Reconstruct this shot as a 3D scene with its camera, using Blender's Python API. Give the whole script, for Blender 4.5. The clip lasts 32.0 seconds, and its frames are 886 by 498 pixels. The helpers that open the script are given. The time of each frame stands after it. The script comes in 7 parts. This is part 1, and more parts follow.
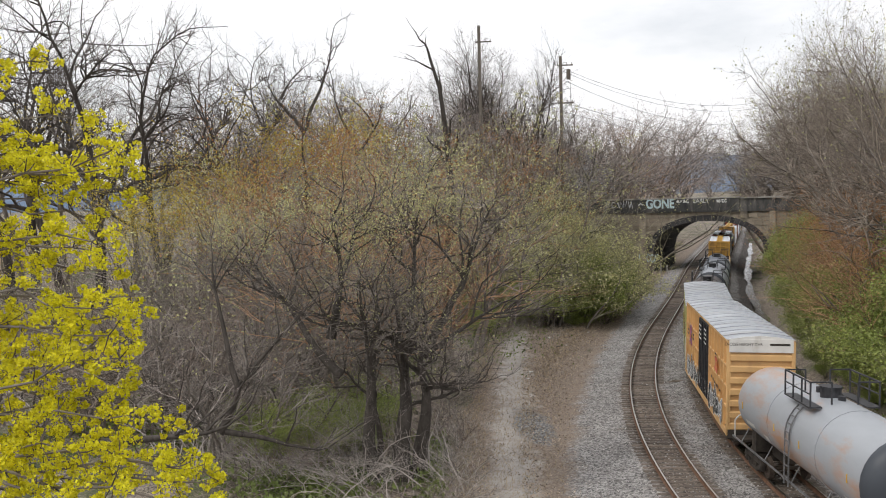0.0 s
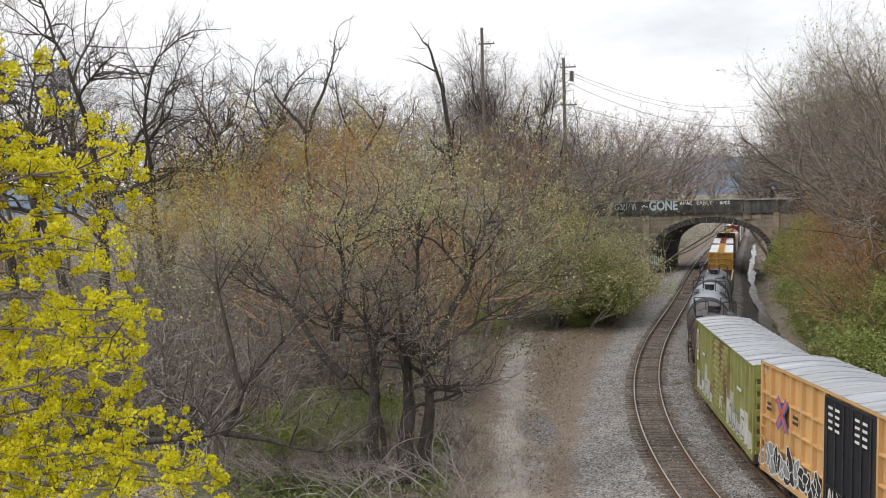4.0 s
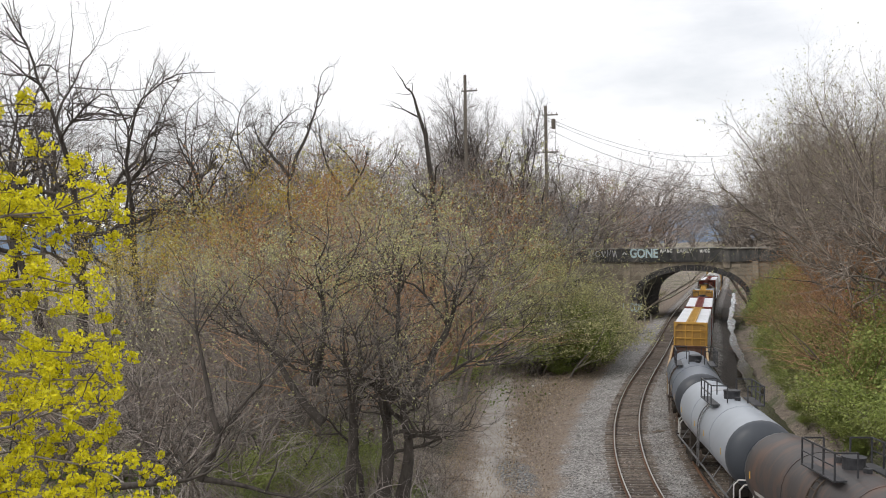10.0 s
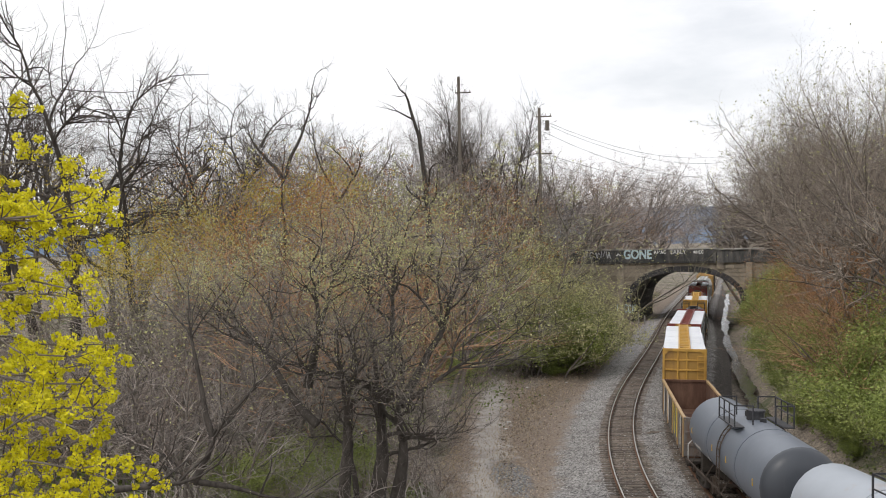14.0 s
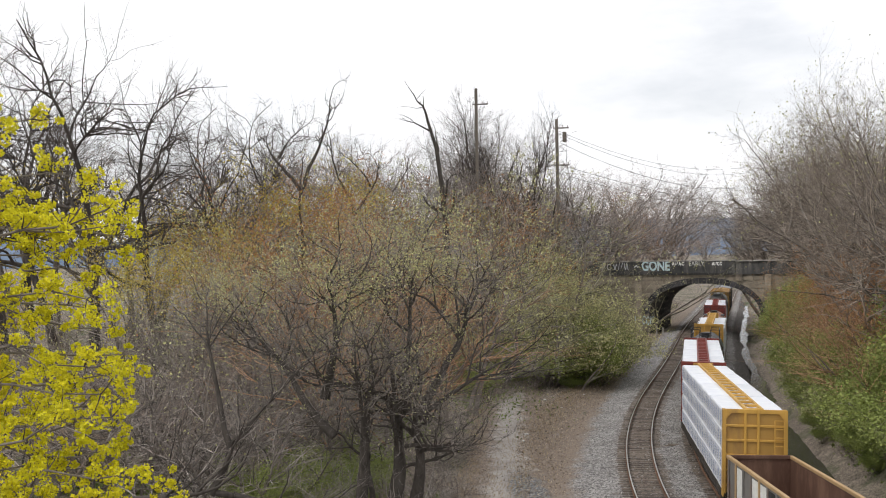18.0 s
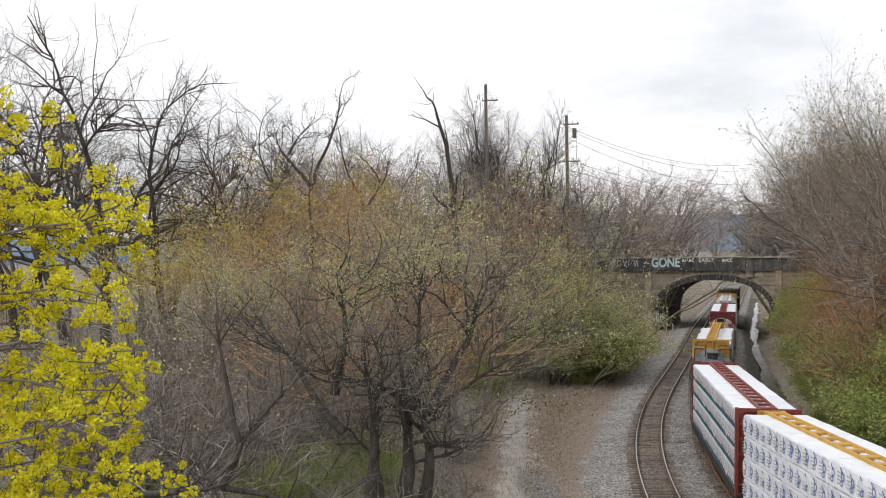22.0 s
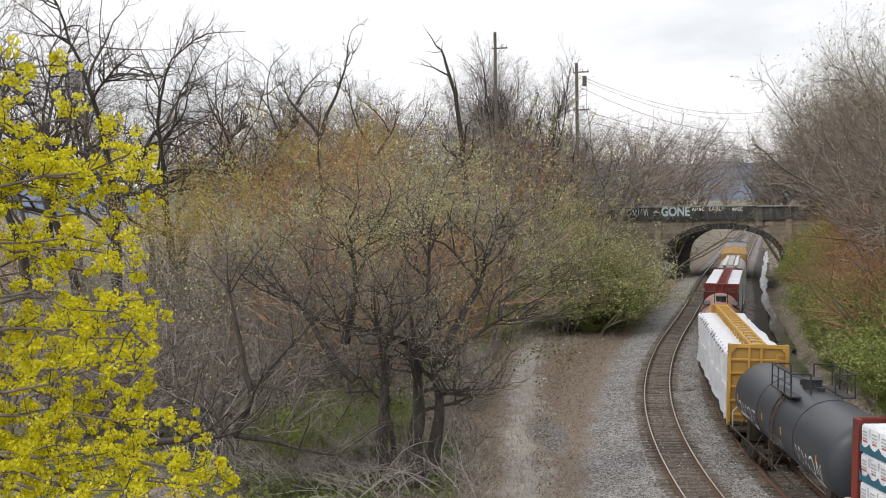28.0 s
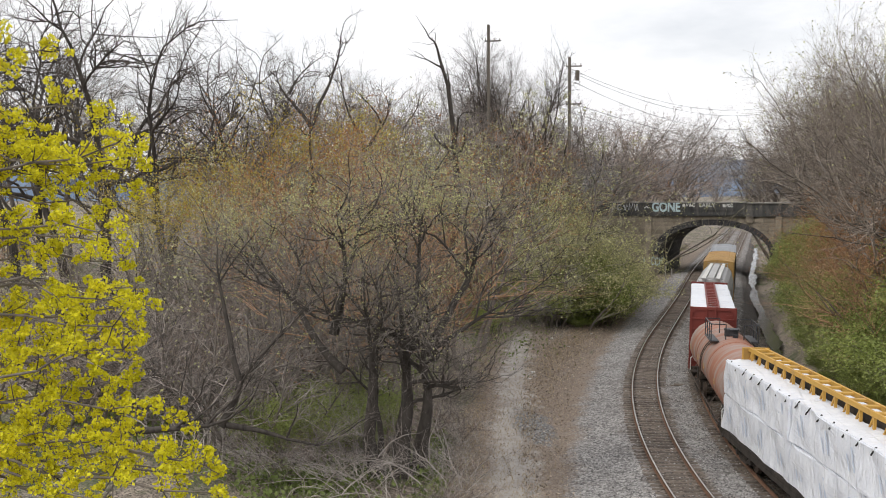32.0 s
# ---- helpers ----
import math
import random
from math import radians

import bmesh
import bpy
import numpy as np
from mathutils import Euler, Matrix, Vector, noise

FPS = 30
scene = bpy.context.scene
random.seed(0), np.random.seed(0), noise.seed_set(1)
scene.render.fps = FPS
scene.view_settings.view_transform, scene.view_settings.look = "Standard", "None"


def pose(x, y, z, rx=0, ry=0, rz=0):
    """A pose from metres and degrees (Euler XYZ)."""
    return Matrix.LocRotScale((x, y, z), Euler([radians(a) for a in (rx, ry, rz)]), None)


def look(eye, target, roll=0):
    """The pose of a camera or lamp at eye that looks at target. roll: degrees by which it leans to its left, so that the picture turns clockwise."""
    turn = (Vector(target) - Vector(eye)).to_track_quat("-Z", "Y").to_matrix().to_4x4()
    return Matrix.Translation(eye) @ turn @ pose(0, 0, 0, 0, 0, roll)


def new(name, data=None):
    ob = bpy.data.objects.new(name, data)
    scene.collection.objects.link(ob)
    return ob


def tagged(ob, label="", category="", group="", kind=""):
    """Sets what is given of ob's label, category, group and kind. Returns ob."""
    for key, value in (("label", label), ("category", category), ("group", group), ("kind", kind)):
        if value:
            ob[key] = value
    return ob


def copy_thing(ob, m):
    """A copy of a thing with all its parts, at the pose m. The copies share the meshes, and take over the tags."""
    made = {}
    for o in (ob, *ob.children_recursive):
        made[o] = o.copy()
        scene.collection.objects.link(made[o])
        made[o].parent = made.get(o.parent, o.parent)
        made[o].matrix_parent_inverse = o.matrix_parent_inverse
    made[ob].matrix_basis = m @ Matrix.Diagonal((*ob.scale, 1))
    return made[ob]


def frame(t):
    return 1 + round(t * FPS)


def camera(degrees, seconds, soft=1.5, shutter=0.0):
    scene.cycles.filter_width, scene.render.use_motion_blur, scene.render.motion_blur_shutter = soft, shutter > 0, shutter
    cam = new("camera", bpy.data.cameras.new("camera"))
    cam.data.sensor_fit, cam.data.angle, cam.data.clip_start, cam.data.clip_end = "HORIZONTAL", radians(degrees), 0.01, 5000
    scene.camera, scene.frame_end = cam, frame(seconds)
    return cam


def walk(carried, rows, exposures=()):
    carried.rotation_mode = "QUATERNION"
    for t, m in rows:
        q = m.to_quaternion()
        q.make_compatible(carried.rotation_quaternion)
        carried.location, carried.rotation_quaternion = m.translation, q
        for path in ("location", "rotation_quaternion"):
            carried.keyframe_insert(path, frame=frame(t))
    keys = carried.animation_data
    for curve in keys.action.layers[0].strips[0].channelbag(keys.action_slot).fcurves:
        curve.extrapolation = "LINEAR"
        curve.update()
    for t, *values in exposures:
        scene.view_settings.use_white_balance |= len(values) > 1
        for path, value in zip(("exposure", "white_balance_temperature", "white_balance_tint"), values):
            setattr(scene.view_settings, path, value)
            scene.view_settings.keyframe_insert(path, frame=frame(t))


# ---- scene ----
cam = camera(47.66, 32.0, soft=1.0)
walk(cam, [
    (0, pose(-0.0002, 0, 11.6021, 86.933, 1.527, -0.083)),
    (0.5, pose(0.0013, 0, 11.6043, 86.977, 1.628, 0.235)),
    (1, pose(-0.0000, 0, 11.6026, 86.981, 1.525, -0.011)),
    (1.5, pose(-0.0003, 0, 11.5994, 87.038, 1.530, 0.050)),
    (2, pose(0.0015, 0, 11.6030, 87.074, 1.439, -0.040)),
    (2.5, pose(-0.0010, 0, 11.6026, 87.094, 1.429, -0.073)),
    (4.5, pose(-0.0026, 0, 11.5987, 87.000, 1.782, 0.311)),
    (5, pose(-0.0037, 0, 11.5991, 86.509, 2.279, 0.420)),
    (5.5, pose(0.0008, 0, 11.6065, 87.589, 2.113, 0.722)),
    (6, pose(0.0029, 0, 11.6059, 89.016, 1.491, 0.308)),
    (6.5, pose(0.0070, 0, 11.6042, 89.712, 0.810, 0.147)),
    (7, pose(0.0066, 0, 11.6054, 90.149, 0.963, 0.382)),
    (7.5, pose(0.0066, 0, 11.6052, 90.575, 0.558, 0.015)),
    (8, pose(0.0043, 0, 11.6031, 90.003, 0.637, -0.311)),
    (8.5, pose(0.0040, 0, 11.6014, 89.566, 0.637, -0.665)),
    (9, pose(0.0034, 0, 11.6070, 89.664, 0.892, -0.655)),
    (9.5, pose(0.0032, 0, 11.6048, 89.682, 0.841, -0.585)),
    (10, pose(0.0010, 0, 11.6010, 89.605, 0.894, -0.950)),
    (10.5, pose(-0.0001, 0, 11.6022, 89.579, 0.864, -1.598)),
    (11, pose(-0.0002, 0, 11.6021, 89.576, 0.941, -1.265)),
    (11.5, pose(0.0013, 0, 11.5995, 89.599, 0.926, -1.211)),
    (12, pose(-0.0014, 0, 11.6026, 89.659, 1.118, -1.130)),
    (12.5, pose(-0.0007, 0, 11.6039, 89.629, 1.065, -1.328)),
    (13, pose(-0.0037, 0, 11.6091, 89.438, 0.875, -1.765)),
    (13.5, pose(0.0026, 0, 11.6052, 89.516, 0.878, -1.710)),
    (14, pose(-0.0001, 0, 11.6087, 89.692, 1.029, -1.294)),
    (14.5, pose(-0.0014, 0, 11.6034, 89.781, 1.012, -1.447)),
    (15, pose(-0.0001, 0, 11.6011, 89.771, 1.135, -1.369)),
    (15.5, pose(0.0015, 0, 11.6033, 90.096, 1.198, -0.523)),
    (17.5, pose(-0.0003, 0, 11.6050, 90.168, 1.042, 0.027)),
    (18, pose(-0.0018, 0, 11.6064, 90.365, 0.988, -0.307)),
    (18.5, pose(0.0022, 0, 11.6103, 90.316, 1.097, 0.324)),
    (19, pose(0.0001, 0, 11.6083, 90.309, 1.185, 0.028)),
    (19.5, pose(-0.0003, 0, 11.6099, 90.005, 1.271, -0.023)),
    (20, pose(0.0015, 0, 11.6125, 90.118, 1.124, 0.628)),
    (20.5, pose(0.0013, 0, 11.6099, 90.200, 1.183, 0.716)),
    (21, pose(-0.0029, 0, 11.6167, 90.170, 1.059, 0.453)),
    (21.5, pose(0.0009, 0, 11.6106, 90.130, 1.007, 0.314)),
    (22, pose(0.0004, 0, 11.6133, 90.155, 0.914, 0.238)),
    (22.5, pose(0.0034, 0, 11.6118, 90.227, 0.890, 0.257)),
    (23, pose(0.0004, 0, 11.6155, 90.241, 0.845, 0.061)),
    (23.5, pose(0.0031, 0, 11.6169, 90.161, 0.761, 0.078)),
    (24, pose(0.0011, 0, 11.6158, 90.240, 0.843, 0.109)),
    (24.5, pose(0.0022, 0, 11.6139, 90.293, 0.728, 0.101)),
    (26.5, pose(-0.0034, 0, 11.6087, 89.129, 0.887, 0.153)),
    (27, pose(0.0005, 0, 11.6096, 88.514, 0.863, 0.717)),
    (27.5, pose(-0.0016, 0, 11.6095, 87.682, 0.800, 0.680)),
    (28, pose(-0.0050, 0, 11.6044, 87.288, 1.067, 0.763)),
    (28.5, pose(-0.0041, 0, 11.6086, 86.801, 1.056, 0.788)),
    (29, pose(-0.0045, 0, 11.6085, 86.737, 0.895, 1.390)),
    (29.5, pose(-0.0032, 0, 11.6003, 86.829, 0.647, 1.867)),
    (30, pose(-0.0034, 0, 11.6045, 86.698, 0.456, 0.984)),
    (30.5, pose(-0.0060, 0, 11.6056, 86.636, 0.357, 0.329)),
    (31, pose(-0.0072, 0, 11.5999, 86.766, 0.394, 0.291)),
    (31.5, pose(-0.0067, 0, 11.5994, 86.822, 0.380, 0.427)),
    (32, pose(-0.0053, 0, 11.6037, 86.839, 0.234, 0.258)),
])

# ---- sky and sun ----
SUN_EL, SUN_AZ = 48.0, 245.0      # degrees; azimuth clockwise from the +y axis
world = bpy.data.worlds.new("sky")
scene.world = world
world.use_nodes = True


def sky_nodes():
    nt = world.node_tree
    nt.nodes.clear()
    out = nt.nodes.new("ShaderNodeOutputWorld")
    bg = nt.nodes.new("ShaderNodeBackground")
    bg.inputs["Strength"].default_value = SKY_STRENGTH
    sky = nt.nodes.new("ShaderNodeTexSky")
    sky.sky_type = "NISHITA"
    sky.sun_disc = False
    sky.sun_elevation, sky.sun_rotation = radians(SUN_EL), radians(SUN_AZ)
    sky.dust_density = 3.0
    co = nt.nodes.new("ShaderNodeTexCoord")
    mp = nt.nodes.new("ShaderNodeMapping")
    mp.inputs["Scale"].default_value = (1.0, 1.0, 3.2)
    mp.inputs["Location"].default_value = (0.35, 0.1, 0.0)
    no = nt.nodes.new("ShaderNodeTexNoise")
    no.inputs["Scale"].default_value, no.inputs["Detail"].default_value, no.inputs["Roughness"].default_value = 2.2, 7.0, 0.55
    ramp = nt.nodes.new("ShaderNodeValToRGB")
    ramp.color_ramp.elements[0].position, ramp.color_ramp.elements[0].color = 0.31, (0.60, 0.60, 0.60, 1)
    ramp.color_ramp.elements[1].position, ramp.color_ramp.elements[1].color = 0.52, (1, 1, 1, 1)
    mix = nt.nodes.new("ShaderNodeMix")
    mix.data_type = "RGBA"
    mix.inputs["B"].default_value = (CLOUD, CLOUD * 1.0, CLOUD * 1.02, 1)
    li = nt.links.new
    li(co.outputs["Generated"], mp.inputs["Vector"])
    li(mp.outputs["Vector"], no.inputs["Vector"])
    li(no.outputs["Fac"], ramp.inputs["Fac"])
    li(ramp.outputs["Color"], mix.inputs["Factor"])
    li(sky.outputs["Color"], mix.inputs["A"])
    li(mix.outputs["Result"], bg.inputs["Color"])
    li(bg.outputs["Background"], out.inputs["Surface"])


SKY_STRENGTH, CLOUD = 0.10, 11.5
sky_nodes()
sun = new("sun", bpy.data.lights.new("sun", "SUN"))
sun.data.energy, sun.data.angle, sun.data.color = 1.1, radians(14), (1.0, 0.95, 0.87)
sun.matrix_world = look((0, 0, 60), (-math.sin(radians(SUN_AZ)), -math.cos(radians(SUN_AZ)), 60 - math.tan(radians(SUN_EL))))
scene.view_settings.exposure = 0.0


# ---- materials ----
def node(nt, kind, **sets):
    n = nt.nodes.new(kind)
    for k, val in sets.items():
        n.inputs[k.replace("_", " ")].default_value = val
    return n


def material(name, c1, c2, scale=3.0, rough=0.85, metal=0.0, bump=0.25, bump_scale=40.0, bump_dist=0.02, stain=None, stain_scale=0.6,
             stain_low=0.5, stain_high=0.68, rand=0.0, island=False, vary=0.25, spec=0.3, trans=0.0, stretch=(1, 1, 1), detail=6.0, cells=0.0):
    """Two colours mixed by noise, a stain of a larger scale, fine relief, and a change of value from piece to piece."""
    m = bpy.data.materials.new(name)
    m.use_nodes = True
    nt = m.node_tree
    bs = nt.nodes["Principled BSDF"]
    li = nt.links.new
    co = node(nt, "ShaderNodeTexCoord")
    mp = node(nt, "ShaderNodeMapping", Scale=stretch)
    li(co.outputs["Object"], mp.inputs["Vector"])
    vec = mp.outputs["Vector"]
    n1 = node(nt, "ShaderNodeTexNoise", Scale=scale, Detail=detail, Roughness=0.6)
    li(vec, n1.inputs["Vector"])
    r1 = node(nt, "ShaderNodeValToRGB")
    r1.color_ramp.elements[0].position, r1.color_ramp.elements[0].color = 0.32, (*c1, 1)
    r1.color_ramp.elements[1].position, r1.color_ramp.elements[1].color = 0.68, (*c2, 1)
    li(n1.outputs["Fac"], r1.inputs["Fac"])
    col = r1.outputs["Color"]
    if cells:
        vo = node(nt, "ShaderNodeTexVoronoi", Scale=cells)
        li(vec, vo.inputs["Vector"])
        bw = node(nt, "ShaderNodeSeparateColor")
        li(vo.outputs["Color"], bw.inputs["Color"])
        rr = node(nt, "ShaderNodeMapRange", To_Min=0.28, To_Max=1.75)
        li(bw.outputs["Red"], rr.inputs["Value"])
        h0 = node(nt, "ShaderNodeHueSaturation")
        li(rr.outputs["Result"], h0.inputs["Value"])
        li(col, h0.inputs["Color"])
        col = h0.outputs["Color"]
    if stain:
        n2 = node(nt, "ShaderNodeTexNoise", Scale=stain_scale, Detail=8.0, Roughness=0.65)
        li(vec, n2.inputs["Vector"])
        r2 = node(nt, "ShaderNodeValToRGB")
        r2.color_ramp.elements[0].position, r2.color_ramp.elements[0].color = stain_low, (0, 0, 0, 1)
        r2.color_ramp.elements[1].position, r2.color_ramp.elements[1].color = stain_high, (1, 1, 1, 1)
        li(n2.outputs["Fac"], r2.inputs["Fac"])
        mx = node(nt, "ShaderNodeMix")
        mx.data_type = "RGBA"
        mx.inputs["B"].default_value = (*stain, 1)
        li(r2.outputs["Color"], mx.inputs["Factor"])
        li(col, mx.inputs["A"])
        col = mx.outputs["Result"]
    if rand or island:
        hs = node(nt, "ShaderNodeHueSaturation")
        mr = node(nt, "ShaderNodeMapRange", To_Min=1.0 - vary, To_Max=1.0 + vary)
        if island:
            g = node(nt, "ShaderNodeNewGeometry")
            li(g.outputs["Random Per Island"], mr.inputs["Value"])
        else:
            g = node(nt, "ShaderNodeObjectInfo")
            li(g.outputs["Random"], mr.inputs["Value"])
        li(mr.outputs["Result"], hs.inputs["Value"])
        li(col, hs.inputs["Color"])
        col = hs.outputs["Color"]
    li(col, bs.inputs["Base Color"])
    bs.inputs["Roughness"].default_value, bs.inputs["Metallic"].default_value = rough, metal
    bs.inputs["Specular IOR Level"].default_value = spec
    if bump:
        n3 = node(nt, "ShaderNodeTexNoise", Scale=bump_scale, Detail=4.0, Roughness=0.6)
        li(vec, n3.inputs["Vector"])
        bp = node(nt, "ShaderNodeBump", Strength=bump, Distance=bump_dist)
        li(n3.outputs["Fac"], bp.inputs["Height"])
        li(bp.outputs["Normal"], bs.inputs["Normal"])
    if trans:
        tr = node(nt, "ShaderNodeBsdfTranslucent")
        li(col, tr.inputs["Color"])
        ms = node(nt, "ShaderNodeMixShader", Fac=trans)
        li(bs.outputs["BSDF"], ms.inputs[1])
        li(tr.outputs["BSDF"], ms.inputs[2])
        li(ms.outputs["Shader"], nt.nodes["Material Output"].inputs["Surface"])
    return m


M = dict(
    litter=material("leaf_litter", (0.15, 0.124, 0.10), (0.32, 0.27, 0.22), 1.6, bump=0.8, bump_scale=14, bump_dist=0.08, stain=(0.075, 0.095, 0.035), stain_scale=0.16, stain_low=0.5, stain_high=0.62, cells=16.0),
    stone_chip=material("crushed_stone", (0.20, 0.19, 0.18), (0.36, 0.345, 0.33), 0.6, bump=0.0, island=True, vary=0.75),
    olive_twig=material("olive_twigs", (0.17, 0.157, 0.12), (0.33, 0.31, 0.23), 0.5, bump=0.0, island=True, vary=0.8),
    rust_twig=material("rust_twigs", (0.33, 0.19, 0.11), (0.52, 0.32, 0.19), 0.5, bump=0.0, island=True, vary=0.65),
    wood_twig=material("brown_grey_twigs", (0.16, 0.14, 0.125), (0.32, 0.285, 0.255), 0.8, bump=0.0, island=True, vary=0.65),
    steel=material("worn_rail_steel", (0.50, 0.48, 0.46), (0.62, 0.60, 0.58), 3.0, rough=0.28, metal=1.0, bump=0.0),
    rust_rail=material("rusty_rail_side", (0.10, 0.055, 0.035), (0.20, 0.11, 0.07), 5.0, rough=0.8, bump=0.2),
    tie=material("creosoted_timber", (0.10, 0.079, 0.064), (0.205, 0.168, 0.138), 2.0, bump=0.6, bump_scale=20, stretch=(1, 8, 1), rand=1, vary=0.35),
    stone=material("weathered_sandstone", (0.20, 0.165, 0.125), (0.36, 0.31, 0.245), 1.3, bump=0.6, bump_scale=9, bump_dist=0.05, stain=(0.09, 0.078, 0.065), stain_scale=0.45, rand=1, vary=0.2),
    dark_stone=material("near_black_stone", (0.028, 0.028, 0.032), (0.085, 0.08, 0.08), 1.5, bump=0.6, bump_scale=9, bump_dist=0.05, rand=1, vary=0.4),
    girder=material("blackened_concrete", (0.035, 0.036, 0.038), (0.085, 0.083, 0.08), 1.2, bump=0.4, bump_scale=12, stain=(0.15, 0.14, 0.13), stain_scale=0.7, stretch=(1, 1, 0.25)),
    concrete=material("stained_concrete", (0.27, 0.255, 0.235), (0.42, 0.40, 0.37), 1.0, bump=0.3, bump_scale=15, stain=(0.12, 0.11, 0.10), stain_scale=0.6, stretch=(1, 1, 0.4)),
    bark=material("grey_brown_bark", (0.12, 0.102, 0.088), (0.25, 0.218, 0.19), 5.0, bump=0.8, bump_scale=25, stretch=(1, 1, 0.3)),
    dark_bark=material("dark_bark", (0.036, 0.030, 0.026), (0.098, 0.085, 0.074), 5.0, bump=0.8, bump_scale=25, stretch=(1, 1, 0.3)),
    twig=material("grey_twigs", (0.19, 0.163, 0.147), (0.40, 0.355, 0.325), 0.8, bump=0.0, island=True, vary=0.85),
    brown_twig=material("red_brown_twigs", (0.24, 0.185, 0.15), (0.38, 0.305, 0.255), 0.8, bump=0.0, island=True, vary=0.65),
    pale_twig=material("pale_grey_canes", (0.30, 0.265, 0.24), (0.50, 0.455, 0.42), 0.8, bump=0.0, island=True, vary=0.7),
    tan_twig=material("tan_twigs", (0.20, 0.165, 0.135), (0.34, 0.29, 0.245), 0.8, bump=0.0, island=True, vary=0.65),
    dark_twig=material("dark_twigs", (0.075, 0.062, 0.055), (0.14, 0.118, 0.105), 0.8, bump=0.0, island=True, vary=0.4),
    bud=material("olive_buds", (0.38, 0.37, 0.17), (0.56, 0.55, 0.28), 0.5, rough=0.7, bump=0.0, island=True, vary=0.4, trans=0.3),
    willow=material("pale_willow_buds", (0.36, 0.35, 0.16), (0.54, 0.52, 0.27), 0.5, rough=0.7, bump=0.0, island=True, vary=0.45, trans=0.3),
    rusty_bud=material("rusty_buds", (0.32, 0.15, 0.06), (0.45, 0.24, 0.10), 0.5, rough=0.7, bump=0.0, island=True, vary=0.35, trans=0.3),
    leaf=material("fresh_green_leaves", (0.17, 0.22, 0.055), (0.36, 0.40, 0.125), 0.5, rough=0.6, bump=0.0, island=True, vary=0.45, trans=0.35),
    flower=material("yellow_green_blossom", (0.60, 0.56, 0.014), (0.80, 0.73, 0.04), 3.0, rough=0.6, bump=0.0, island=True, vary=0.3, trans=0.4),
    gold=material("golden_buds", (0.42, 0.32, 0.05), (0.58, 0.46, 0.09), 0.5, rough=0.7, bump=0.0, island=True, vary=0.35, trans=0.3),
    dead_leaf=material("fallen_leaves", (0.24, 0.185, 0.14), (0.46, 0.385, 0.31), 2.0, bump=0.0, island=True, vary=0.6),
    straw=material("dry_straw", (0.30, 0.23, 0.14), (0.44, 0.35, 0.23), 2.0, bump=0.0, island=True, vary=0.4),
    grass=material("undergrowth_green", (0.13, 0.17, 0.05), (0.24, 0.29, 0.095), 1.0, rough=0.7, bump=0.0, island=True, vary=0.45, trans=0.3),
    water=material("ditch_water", (0.06, 0.058, 0.05), (0.12, 0.11, 0.09), 1.0, rough=0.14, bump=0.2, bump_scale=2.2, bump_dist=0.05, spec=0.5),
    pole=material("weathered_pole_wood", (0.10, 0.085, 0.07), (0.19, 0.165, 0.14), 2.0, bump=0.4, bump_scale=20, stretch=(1, 1, 0.1)),
    cable=material("black_cable", (0.02, 0.02, 0.02), (0.04, 0.04, 0.04), 2.0, bump=0.0),
    # Blue base colour stands in for the air's haze over the hill.
    hill=material("hazed_wooded_hill", (0.11, 0.16, 0.24), (0.17, 0.225, 0.31), 0.02, bump=0.0),
)


